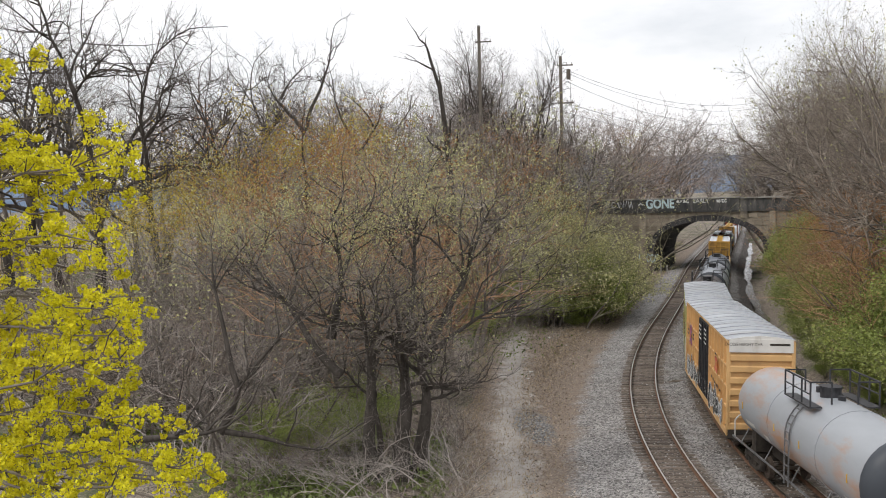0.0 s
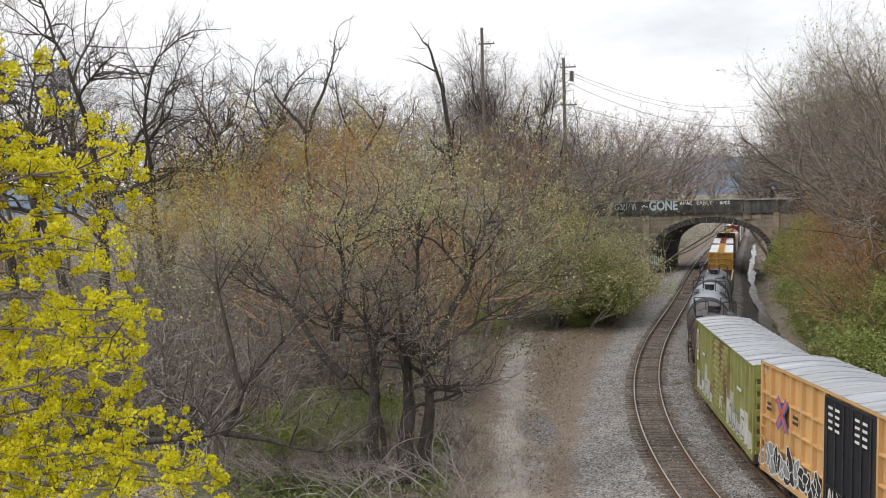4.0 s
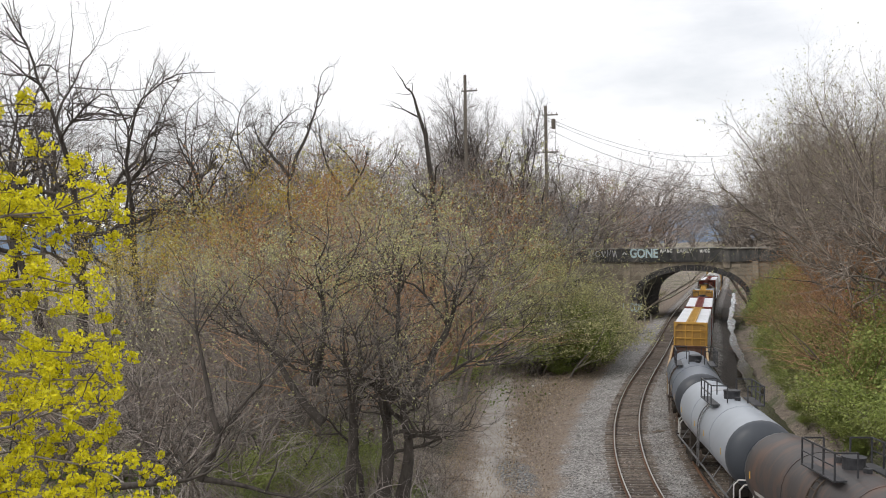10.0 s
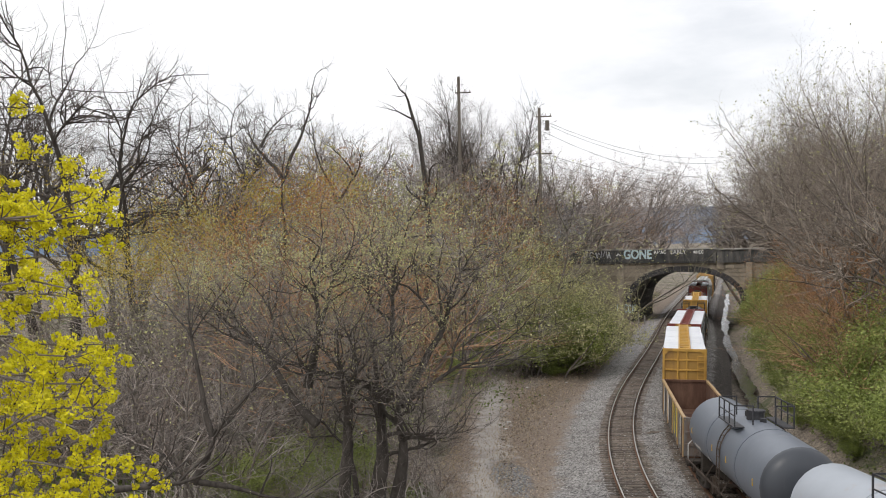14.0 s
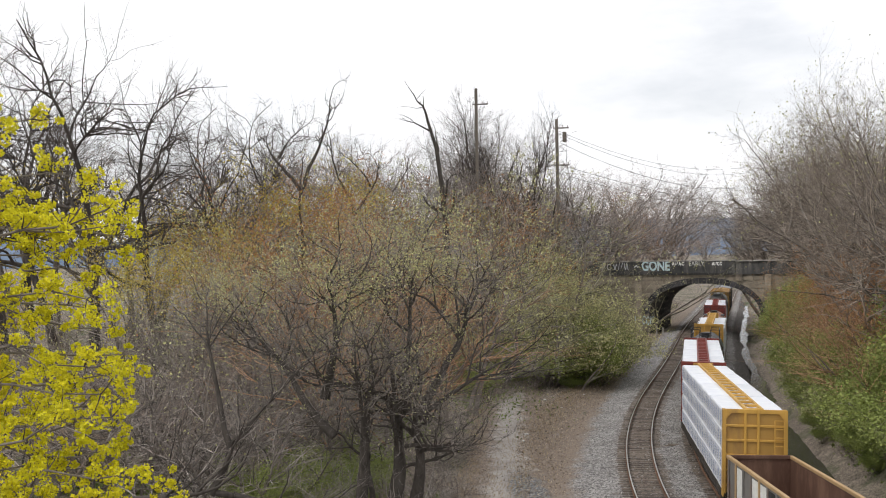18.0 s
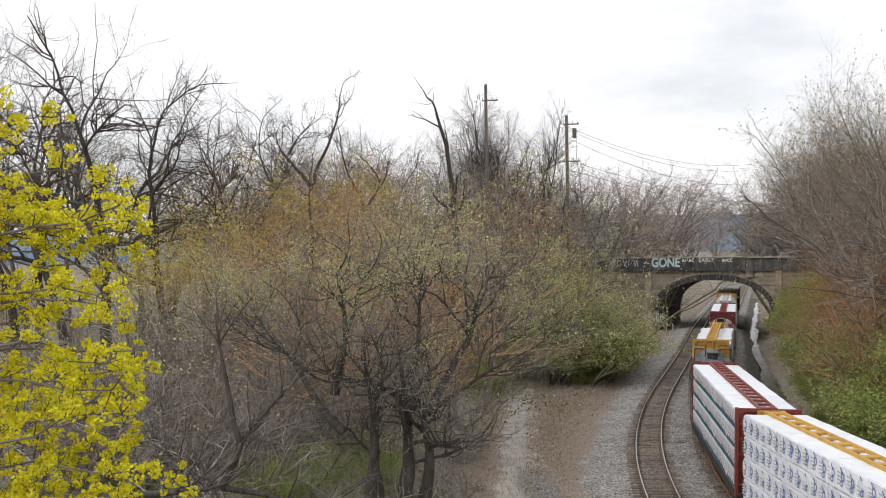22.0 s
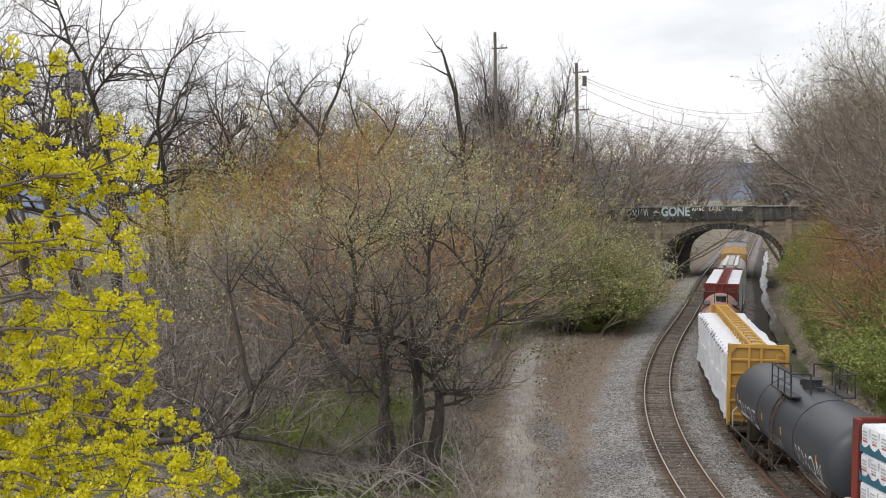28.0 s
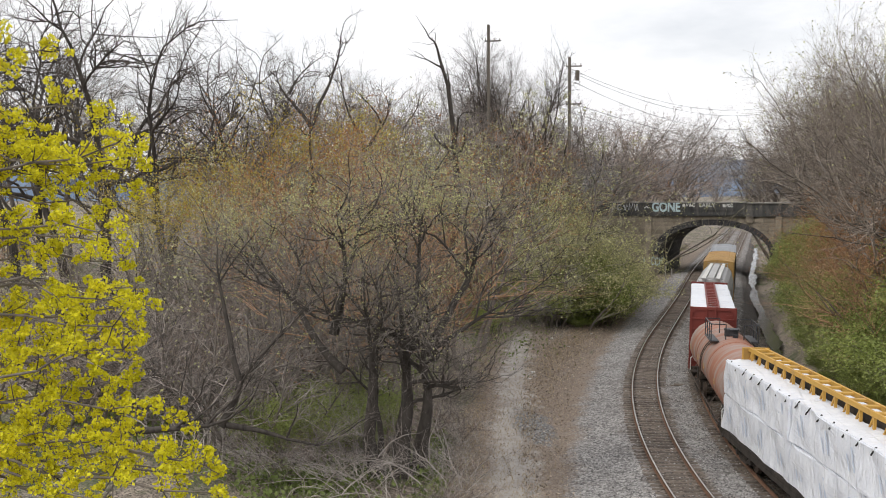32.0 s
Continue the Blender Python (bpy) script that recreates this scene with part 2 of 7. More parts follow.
def trackside_ground():
    """Ballast, oily ballast, dry verge, cinder and packed dirt, laid over one another by four masks with ragged borders."""
    m = bpy.data.materials.new("trackside_ground")
    m.use_nodes = True
    nt = m.node_tree
    li = nt.links.new
    bs = nt.nodes["Principled BSDF"]
    bs.inputs["Roughness"].default_value, bs.inputs["Specular IOR Level"].default_value = 0.9, 0.2
    co = node(nt, "ShaderNodeTexCoord")
    vec = co.outputs["Object"]

    def ramp(fac, c1, c2, lo=0.32, hi=0.68):
        r = node(nt, "ShaderNodeValToRGB")
        r.color_ramp.elements[0].position, r.color_ramp.elements[0].color = lo, (*c1, 1)
        r.color_ramp.elements[1].position, r.color_ramp.elements[1].color = hi, (*c2, 1)
        li(fac, r.inputs["Fac"])
        return r.outputs["Color"]

    def mixed(fac, x, y):
        mx = node(nt, "ShaderNodeMix")
        mx.data_type = "RGBA"
        li(fac, mx.inputs["Factor"]), li(x, mx.inputs["A"]), li(y, mx.inputs["B"])
        return mx.outputs["Result"]

    broad = node(nt, "ShaderNodeTexNoise", Scale=0.55, Detail=8.0, Roughness=0.65)
    ragged = node(nt, "ShaderNodeTexNoise", Scale=0.8, Detail=12.0, Roughness=0.72)
    fine = node(nt, "ShaderNodeTexNoise", Scale=7.0, Detail=6.0, Roughness=0.7)
    stones = node(nt, "ShaderNodeTexVoronoi", Scale=11.0)
    for n in (broad, ragged, fine, stones):
        li(vec, n.inputs["Vector"])
    sep = node(nt, "ShaderNodeSeparateColor")
    li(stones.outputs["Color"], sep.inputs["Color"])
    speck = node(nt, "ShaderNodeMapRange", To_Min=0.35, To_Max=1.65)
    li(sep.outputs["Red"], speck.inputs["Value"])

    def specked(col):
        h = node(nt, "ShaderNodeHueSaturation")
        li(speck.outputs["Result"], h.inputs["Value"]), li(col, h.inputs["Color"])
        return h.outputs["Color"]

    def mask(name, soft=0.5):
        at = node(nt, "ShaderNodeAttribute")
        at.attribute_name = name
        ad = node(nt, "ShaderNodeMath")
        ad.operation = "MULTIPLY_ADD"
        li(ragged.outputs["Fac"], ad.inputs[0])
        ad.inputs[1].default_value = 2.3
        li(at.outputs["Fac"], ad.inputs[2])
        mr = node(nt, "ShaderNodeMapRange", From_Min=1.65 - soft / 2, From_Max=1.65 + soft / 2)
        mr.clamp = True
        li(ad.outputs["Value"], mr.inputs["Value"])
        return mr.outputs["Result"]

    col = specked(ramp(broad.outputs["Fac"], BALLAST[0], BALLAST[1]))
    col = mixed(mask("oily", 0.7), col, specked(ramp(fine.outputs["Fac"], OILY[0], OILY[1])))
    col = mixed(mask("cinder", 0.5), col, specked(ramp(fine.outputs["Fac"], CINDER[0], CINDER[1])))
    col = mixed(mask("verge", 0.6), col, ramp(fine.outputs["Fac"], VERGE[0], VERGE[1]))
    col = mixed(mask("road", 0.45), col, ramp(ragged.outputs["Fac"], ROAD[0], ROAD[1], 0.25, 0.7))
    col = mixed(mask("wet", 0.35), col, specked(ramp(fine.outputs["Fac"], (0.15, 0.15, 0.15), (0.27, 0.265, 0.26))))
    li(col, bs.inputs["Base Color"])
    bp = node(nt, "ShaderNodeBump", Strength=0.9, Distance=0.05)
    li(stones.outputs["Distance"], bp.inputs["Height"])
    b2 = node(nt, "ShaderNodeBump", Strength=0.7, Distance=0.06)
    li(fine.outputs["Fac"], b2.inputs["Height"]), li(bp.outputs["Normal"], b2.inputs["Normal"])
    li(b2.outputs["Normal"], bs.inputs["Normal"])
    return m


BALLAST = ((0.22, 0.208, 0.20), (0.36, 0.345, 0.335))
OILY = ((0.11, 0.09, 0.074), (0.21, 0.175, 0.147))
CINDER = ((0.07, 0.062, 0.058), (0.16, 0.142, 0.13))
VERGE = ((0.145, 0.115, 0.092), (0.375, 0.305, 0.245))
ROAD = ((0.27, 0.245, 0.22), (0.50, 0.465, 0.43))
M["trackside"] = trackside_ground()


# ---- helpers for meshes ----
def link(name, me, parent=None, label=""):
    ob = new(name, me)
    if parent:
        ob.parent = parent
    if label:
        ob["label"] = label
    return ob


def part(name, bm, mat, parent=None, label="", smooth=False):
    me = bpy.data.meshes.new(name)
    bm.normal_update()
    bm.to_mesh(me)
    bm.free()
    for m in mat if isinstance(mat, (list, tuple)) else [mat]:
        me.materials.append(m)
    if smooth:
        me.polygons.foreach_set("use_smooth", [True] * len(me.polygons))
    return link(name, me, parent, label)


def raw(name, verts, faces, mat, parent=None, label="", smooth=False):
    me = bpy.data.meshes.new(name)
    verts = np.asarray(verts, dtype=np.float32)
    faces = np.asarray(faces, dtype=np.int32)
    k = faces.shape[1]
    me.vertices.add(len(verts))
    me.vertices.foreach_set("co", verts.ravel())
    me.loops.add(faces.size)
    me.loops.foreach_set("vertex_index", faces.ravel())
    me.polygons.add(len(faces))
    me.polygons.foreach_set("loop_start", np.arange(0, faces.size, k, dtype=np.int32))
    me.update(calc_edges=True)
    if smooth:
        me.polygons.foreach_set("use_smooth", [True] * len(faces))
    me.materials.append(mat)
    return link(name, me, parent, label)


def thing(name, label, category, group="", kind="", m=None):
    ob = new(name)
    if m is not None:
        ob.matrix_basis = m
    return tagged(ob, label, category, group, kind)


def box(bm, x0, x1, y0, y1, z0, z1, bevel=0.0):
    r = bmesh.ops.create_cube(bm, size=1.0, matrix=Matrix.Translation(((x0 + x1) / 2, (y0 + y1) / 2, (z0 + z1) / 2)) @ Matrix.Diagonal((x1 - x0, y1 - y0, z1 - z0, 1)))
    if bevel:
        edges = list({e for vv in r["verts"] for e in vv.link_edges})
        bmesh.ops.bevel(bm, geom=edges, offset=bevel, segments=1, affect="EDGES")


def bar(bm, p, q, w, h=None):
    """A straight square bar from p to q."""
    p, q = Vector(p), Vector(q)
    d = q - p
    m = Matrix.Translation((p + q) / 2) @ d.to_track_quat("Y", "Z").to_matrix().to_4x4() @ Matrix.Diagonal((w, d.length, h or w, 1))
    bmesh.ops.create_cube(bm, size=1.0, matrix=m)


def rod(bm, p, q, r0, r1=None, n=8, caps=True):
    p, q = Vector(p), Vector(q)
    d = q - p
    m = Matrix.Translation((p + q) / 2) @ d.to_track_quat("Z", "Y").to_matrix().to_4x4()
    bmesh.ops.create_cone(bm, cap_ends=caps, segments=n, radius1=r0, radius2=r0 if r1 is None else r1, depth=d.length, matrix=m)


# ---- the line of the railway ----
V_TRAIN, SPACING, CANT, GRADE = 5.131, 3.986, 0.0246, -0.00147
KNOTS = [9.06, 9.06, 7.74, 3.74, -0.83, -0.40, 0.92, 0.44, -0.53]     # curvature in 1/km from s = -30 to 180 m
S = np.arange(-260.0, 700.0, 0.5)


def line():
    k = np.interp(S, np.linspace(-30, 180, 9), KNOTS, left=4.0, right=0.0) / 1000.0
    i0 = int(np.argmin(abs(S)))
    th = np.concatenate([[0], np.cumsum((k[1:] + k[:-1]) / 4)])
    th = th - th[i0] - 0.07934
    mid = (th[1:] + th[:-1]) / 2
    x = np.concatenate([[0], np.cumsum(np.sin(mid) / 2)])
    y = np.concatenate([[0], np.cumsum(np.cos(mid) / 2)])
    return x - x[i0] + 9.6996, y - y[i0] + 25.6498, th


LX, LY, LT = line()


def on_line(s, u=0.0):
    """Place and heading at s metres along the west track, u metres to the right of it."""
    x, y, th = np.interp(s, S, LX), np.interp(s, S, LY), np.interp(s, S, LT)
    return x + u * np.cos(th), y - u * np.sin(th), th


def rail_z(y):
    return GRADE * (np.clip(y, -50, 300) - 30)


def su(x, y):
    """The s and u of a place."""
    x, y = np.atleast_1d(x).astype(float), np.atleast_1d(y).astype(float)
    sel = slice(0, len(S), 4)
    bx, by, bs, bt = LX[sel], LY[sel], S[sel], LT[sel]
    s, u = np.empty(len(x)), np.empty(len(x))
    for a in range(0, len(x), 4000):
        d = (x[a:a + 4000, None] - bx) ** 2 + (y[a:a + 4000, None] - by) ** 2
        i = np.argmin(d, 1)
        dx, dy = x[a:a + 4000] - bx[i], y[a:a + 4000] - by[i]
        s[a:a + 4000] = bs[i] + dx * np.sin(bt[i]) + dy * np.cos(bt[i])
        u[a:a + 4000] = dx * np.cos(bt[i]) - dy * np.sin(bt[i])
    return s, u


def waves(x, y, size, seed=0.0):
    return (np.sin(x / size + seed) * np.cos(y / size * 1.3 + 2 * seed) + 0.5 * np.sin(x / size * 2.3 + y / size * 1.7 + seed * 3) + 0.3 * np.cos(x / size * 4.1 - y / size * 3.7 + seed)) / 1.8


def ground_z(x, y):
    x, y = np.atleast_1d(x).astype(float), np.atleast_1d(y).astype(float)
    s, u = su(x, y)
    pts_u = [-400, -60, -25, -12, -5.5, -4, 6.5, 7.0, 7.4, 9.6, 10.4, 13, 17, 23, 40, 400]
    pts_z = [2.5, 2.0, 1.0, -0.2, -0.6, -0.85, -0.85, -1.25, -1.55, -1.55, -0.9, 0.9, 3.6, 6.6, 8.0, 8.5]
    z = np.interp(u, pts_u, pts_z)
    rough_amt = np.interp(u, [-30, -14, -11, 9.5, 13, 30], [0.5, 0.25, 0.03, 0.03, 0.3, 0.5])
    z = z + rough_amt * waves(x, y, 4.0, 1.3) + 0.4 * rough_amt * waves(x, y, 1.3, 4.0)
    return z + rail_z(y)


def gz(x, y):
    return float(ground_z(x, y)[0])


# ---- ground ----
def ground():
    xs = np.concatenate([[-3000, -1200, -500, -250, -140, -90], np.arange(-60, 80, 0.9), [90, 110, 150, 250, 500, 1200, 3000]])
    ys = np.concatenate([[-800, -300, -120, -60], np.arange(-30, 175, 0.9), np.arange(180, 420, 12), [600, 900, 1500, 3000, 4500]])
    gx, gy = np.meshgrid(xs, ys)
    z = ground_z(gx.ravel(), gy.ravel())
    n, m = len(ys), len(xs)
    i = (np.arange(n - 1)[:, None] * m + np.arange(m - 1)).ravel()
    ob = raw("ground", np.stack([gx.ravel(), gy.ravel(), z], 1), np.stack([i, i + 1, i + 1 + m, i + m], 1), M["litter"], smooth=True)
    tagged(ob, "woodland floor of brown leaf litter with green patches", "ground", kind="structure")


ROAD_Y, ROAD_X, ROAD_W = [14, 37.6, 45, 51, 57, 79.7, 100, 125], [1.6, 2.4, 2.9, 3.3, 3.8, 5.6, 8.4, 14.5], [1.5, 1.35, 1.35, 1.4, 1.4, 1.2, 0.8, 0.5]


def ballast_edge(s):
    """How far to the side the clean stone of the ballast reaches."""
    return np.interp(s, [0, 14, 24, 38, 56, 85, 113, 128, 136], [-4.4, -4.3, -3.6, -3.2, -3.5, -4.2, -3.9, -3.2, -2.2])


def ground_masks(ob):
    """How far each place is track, verge, cinder, road or wet patch, as values of the mesh's points."""
    me = ob.data
    n = len(me.vertices)
    co = np.empty(n * 3, dtype=np.float32)
    me.vertices.foreach_get("co", co)
    x, y = co[0::3].astype(float), co[1::3].astype(float)
    s, u = su(x, y)
    ramp = lambda t: np.clip(t, 0, 1)
    oily = np.maximum(ramp((1.75 - abs(u)) / 0.9), ramp((1.8 - abs(u - SPACING)) / 0.8)) * 0.92
    oily = np.maximum(oily, 0.25 * ramp((u - 1.0) / 0.8))
    edge = ballast_edge(s)
    verge = np.minimum(ramp((edge - u) / 1.6 + 0.4), 0.95)
    cinder = np.maximum(ramp((u - 5.9) / 0.8), 0.75 * ramp((s - 128) / 8) * ramp((-1.6 - u) / 0.8))
    cx, w = np.interp(y, ROAD_Y, ROAD_X), np.interp(y, ROAD_Y, ROAD_W)
    road = np.minimum(ramp((w - abs(x - cx)) / 1.7 + 0.30), 0.86) * ramp((104 - y) / 22)
    wet = ramp(1.45 - np.hypot((x - 4.4) / 1.1, (y - 51.5) / 4.2)) + 0.5 * ramp(1.1 - np.hypot((x - 3.3) / 0.8, (y - 41) / 2.5))
    for name, val in (("oily", oily), ("verge", verge), ("cinder", cinder), ("road", road), ("wet", wet)):
        at = me.attributes.new(name, "FLOAT", "POINT")
        at.data.foreach_set("value", val.astype(np.float32))


def strip(name, s0, s1, step, prof, label, category, sway=0.0, du=0.35):
    """A strip that follows the line: prof is a list of (u, z) over the rail's level."""
    ss = np.arange(s0, s1 + step / 2, step)
    pu, pz = [p[0] for p in prof], [p[1] for p in prof]
    us = np.linspace(pu[0], pu[-1], max(3, int((pu[-1] - pu[0]) / du)))
    us = np.unique(np.concatenate([us, pu]))
    vs = []
    for u in us:
        x, y, th = on_line(ss, u + sway * waves(ss, ss * 0.3 + u, 3.0, 1.0) * (1 if u in (us[0], us[-1]) else 0))
        vs.append(np.stack([x, y, np.interp(u, pu, pz) + rail_z(y) + 0.03 * waves(x, y, 0.9, 2.0)], 1))
    n, k = len(ss), len(us)
    v = np.stack(vs, 1).reshape(-1, 3)
    i = (np.arange(n - 1)[:, None] * k + np.arange(k - 1)).ravel()
    ob = raw(name, v, np.stack([i, i + 1, i + 1 + k, i + k], 1), M["trackside"], smooth=True)
    ground_masks(ob)
    return tagged(ob, label, category, kind="structure")


def roadbed():
    strip("ballast_bed", -60, 330, 0.6, [(-4.9, -0.80), (-4.2, -0.58), (-2.2, -0.30), (-1.45, -0.205), (1.45, -0.255), (2.0, -0.29), (2.6, -0.21), (5.4, -0.265), (6.0, -0.42), (6.6, -0.60)],
          "grey crushed stone ballast under two railway tracks", "ballast")
    strip("cinder_verge", -20, 230, 0.6, [(6.35, -0.56), (6.6, -0.62), (6.95, -0.74), (7.3, -1.0), (7.8, -1.25)], "dark cinder strip beside the ditch", "verge")
    strip("verge", -20, 190, 0.6, [(-9.6, -0.75), (-8.6, -0.46), (-7.6, -0.42), (-6.4, -0.5), (-5.2, -0.60), (-4.5, -0.74)], "dry brown verge between the dirt road and ballast", "verge", sway=0.35)
    rng = np.random.default_rng(3)
    n = 42000
    s = 8 + 62 * rng.random(n) ** 1.35
    u = rng.uniform(-4.7, 5.6, n)
    keep = (u > ballast_edge(s) + rng.normal(size=n) * 0.3) & (abs(abs(u) - 0.7525) > 0.13) & (abs(abs(u - SPACING) - 0.7525) > 0.13) & ((abs(u) > 1.3) | (rng.random(n) < 0.12)) & ((abs(u - SPACING) > 1.35) | (rng.random(n) < 0.3))
    s, u = s[keep], u[keep]
    x, y, th = on_line(s, u)
    z = np.interp(u, [-4.9, -4.2, -2.2, -1.45, 1.45, 2.0, 2.6, 5.4, 6.0], [-0.80, -0.58, -0.30, -0.205, -0.255, -0.29, -0.21, -0.265, -0.42]) + rail_z(y) + 0.012
    c = np.stack([x, y, z], 1)
    r = (rng.uniform(0.022, 0.055, len(c)))[:, None, None]
    oct6 = np.array([(1, 0, 0), (0, 1, 0), (-1, 0, 0), (0, -1, 0), (0, 0, 0.7), (0, 0, -0.7)])
    v = c[:, None, :] + (oct6[None] + rng.normal(size=(len(c), 6, 3)) * 0.22) * r
    tri = np.array([(0, 1, 4), (1, 2, 4), (2, 3, 4), (3, 0, 4)])
    f = (np.arange(len(c))[:, None, None] * 6 + tri[None]).reshape(-1, 3)
    tagged(raw("ballast_stones", v.reshape(-1, 3), f, M["stone_chip"]), "loose grey crushed stones on the ballast", "gravel", kind="stuff")


def ditch():
    ss = np.arange(16, 215, 0.5)
    mid = np.interp(ss, [16, 45, 60, 72, 85, 100, 120, 150, 215], [9.9, 9.6, 9.1, 8.6, 8.15, 7.75, 7.8, 8.0, 8.0]) + 0.18 * waves(ss, ss * 0.3, 5.0, 1.0)
    hw = np.interp(ss, [16, 40, 55, 66, 80, 110, 215], [1.0, 1.0, 0.85, 0.62, 0.48, 0.50, 0.45])
    hw = hw * np.clip(0.85 + 0.5 * waves(ss, ss * 0.2, 6.0, 2.0) + 0.3 * waves(ss, ss * 0.5, 1.5, 3.0), 0.04, 1.4)
    v = []
    for s, m, w in zip(ss, mid, hw):
        for k in (-1, 1):
            x, y, th = on_line(s, m + k * w)
            v.append((x, y, -0.90 + rail_z(y)))
    i = np.arange(len(ss) - 1) * 2
    ob = raw("water", v, np.stack([i, i + 1, i + 3, i + 2], 1), M["water"])
    tagged(ob, "shallow ditch water that mirrors the pale sky", "water", kind="structure")


def dirt_road():
    ys = np.arange(14, 104, 0.5)
    cx = np.interp(ys, ROAD_Y, ROAD_X)
    hw = np.interp(ys, ROAD_Y, ROAD_W)
    us = np.array([-2.1, -1.5, -1.15, -0.85, -0.6, -0.3, 0, 0.3, 0.6, 0.85, 1.15, 1.5, 1.9])
    dz = np.array([-0.16, -0.02, 0.03, 0.03, 0.0, 0.03, 0.06, 0.03, 0.0, 0.03, 0.04, 0.02, -0.12])
    v, k = [], len(us)
    gx = cx[:, None] + us * hw[:, None]
    gx = gx + np.sin(ys * 0.9)[:, None] * 0.3 * (abs(us) > 1.6)
    gy = np.repeat(ys[:, None], k, 1)
    z = ground_z(gx.ravel(), gy.ravel()).reshape(gx.shape) + 0.10 + dz
    v = np.stack([gx, gy, z], 2).reshape(-1, 3)
    i = (np.arange(len(ys) - 1)[:, None] * k + np.arange(k - 1)).ravel()
    ob = raw("dirt_road", v, np.stack([i, i + 1, i + 1 + k, i + k], 1), M["trackside"], smooth=True)
    ground_masks(ob)
    tagged(ob, "pale packed dirt service road with brown worn edges", "road", kind="structure")


ground()
roadbed()
ditch()
dirt_road()


# ---- tracks ----
def tracks():
    tie_bm = bmesh.new()
    box(tie_bm, -1.3, 1.3, -0.115, 0.115, -0.40, -0.212, 0.012)
    for sx in (-0.7525, 0.7525):
        box(tie_bm, sx - 0.19, sx + 0.19, -0.09, 0.09, -0.212, -0.185)
    tie_me = bpy.data.meshes.new("sleeper")
    tie_bm.to_mesh(tie_me)
    tie_bm.free()
    tie_me.materials.append(M["tie"])
    rng = random.Random(5)
    for n, u in enumerate((0.0, SPACING)):
        tr = thing("railway_track", "pair of worn steel rails on dark timber sleepers, curving" if n == 0 else "railway track on dark sleepers under the freight train", "railway track", "tracks", "structure")
        for side in (-0.7525, 0.7525):
            ss = np.arange(-120, 340, 1.0)
            prof = [(-0.075, -0.185), (-0.03, -0.15), (-0.012, -0.05), (-0.036, -0.035), (-0.036, -0.006), (-0.026, 0.0), (0.026, 0.0), (0.036, -0.006), (0.036, -0.035), (0.012, -0.05), (0.03, -0.15), (0.075, -0.185)]
            for name, sub, mat in (("rail_web", prof[:5], M["rust_rail"]), ("rail_head", prof[4:8], M["steel"]), ("rail_web", prof[7:], M["rust_rail"])):
                vs = []
                for a, b in sub:
                    x, y, th = on_line(ss, u + side + a + b * CANT)
                    vs.append(np.stack([x, y, b - side * CANT + rail_z(y)], 1))
                k = len(sub)
                i = (np.arange(len(ss) - 1)[:, None] * k + np.arange(k - 1)).ravel()
                raw(name, np.stack(vs, 1).reshape(-1, 3), np.stack([i, i + 1, i + 1 + k, i + k], 1), mat, tr)
        s = -6.0
        while s < 150:
            x, y, th = on_line(s, u + rng.uniform(-0.05, 0.05))
            ob = link("sleeper", tie_me, tr)
            ob.matrix_basis = pose(float(x), float(y), float(rail_z(y)), 0, math.degrees(CANT), -math.degrees(float(th)) + rng.uniform(-1.2, 1.2))
            s += 0.535


# ---- road bridge over the line ----
BA = radians(24)
BL = Vector((32.6, 150.0, 0.0))
BM = Matrix.Translation(BL) @ Matrix.Rotation(-BA, 4, "Z")      # local x across the line, y along it, z up
ARCH_C, ARCH_H, SPRING, RISE = 6.9, 8.05, 2.3, 4.5


def arch_z(u, h=ARCH_H, rise=RISE):
    a = max(0.0, 1 - (abs(u - ARCH_C) / h) ** 2.3)
    return SPRING + rise * a ** (1 / 2.0)


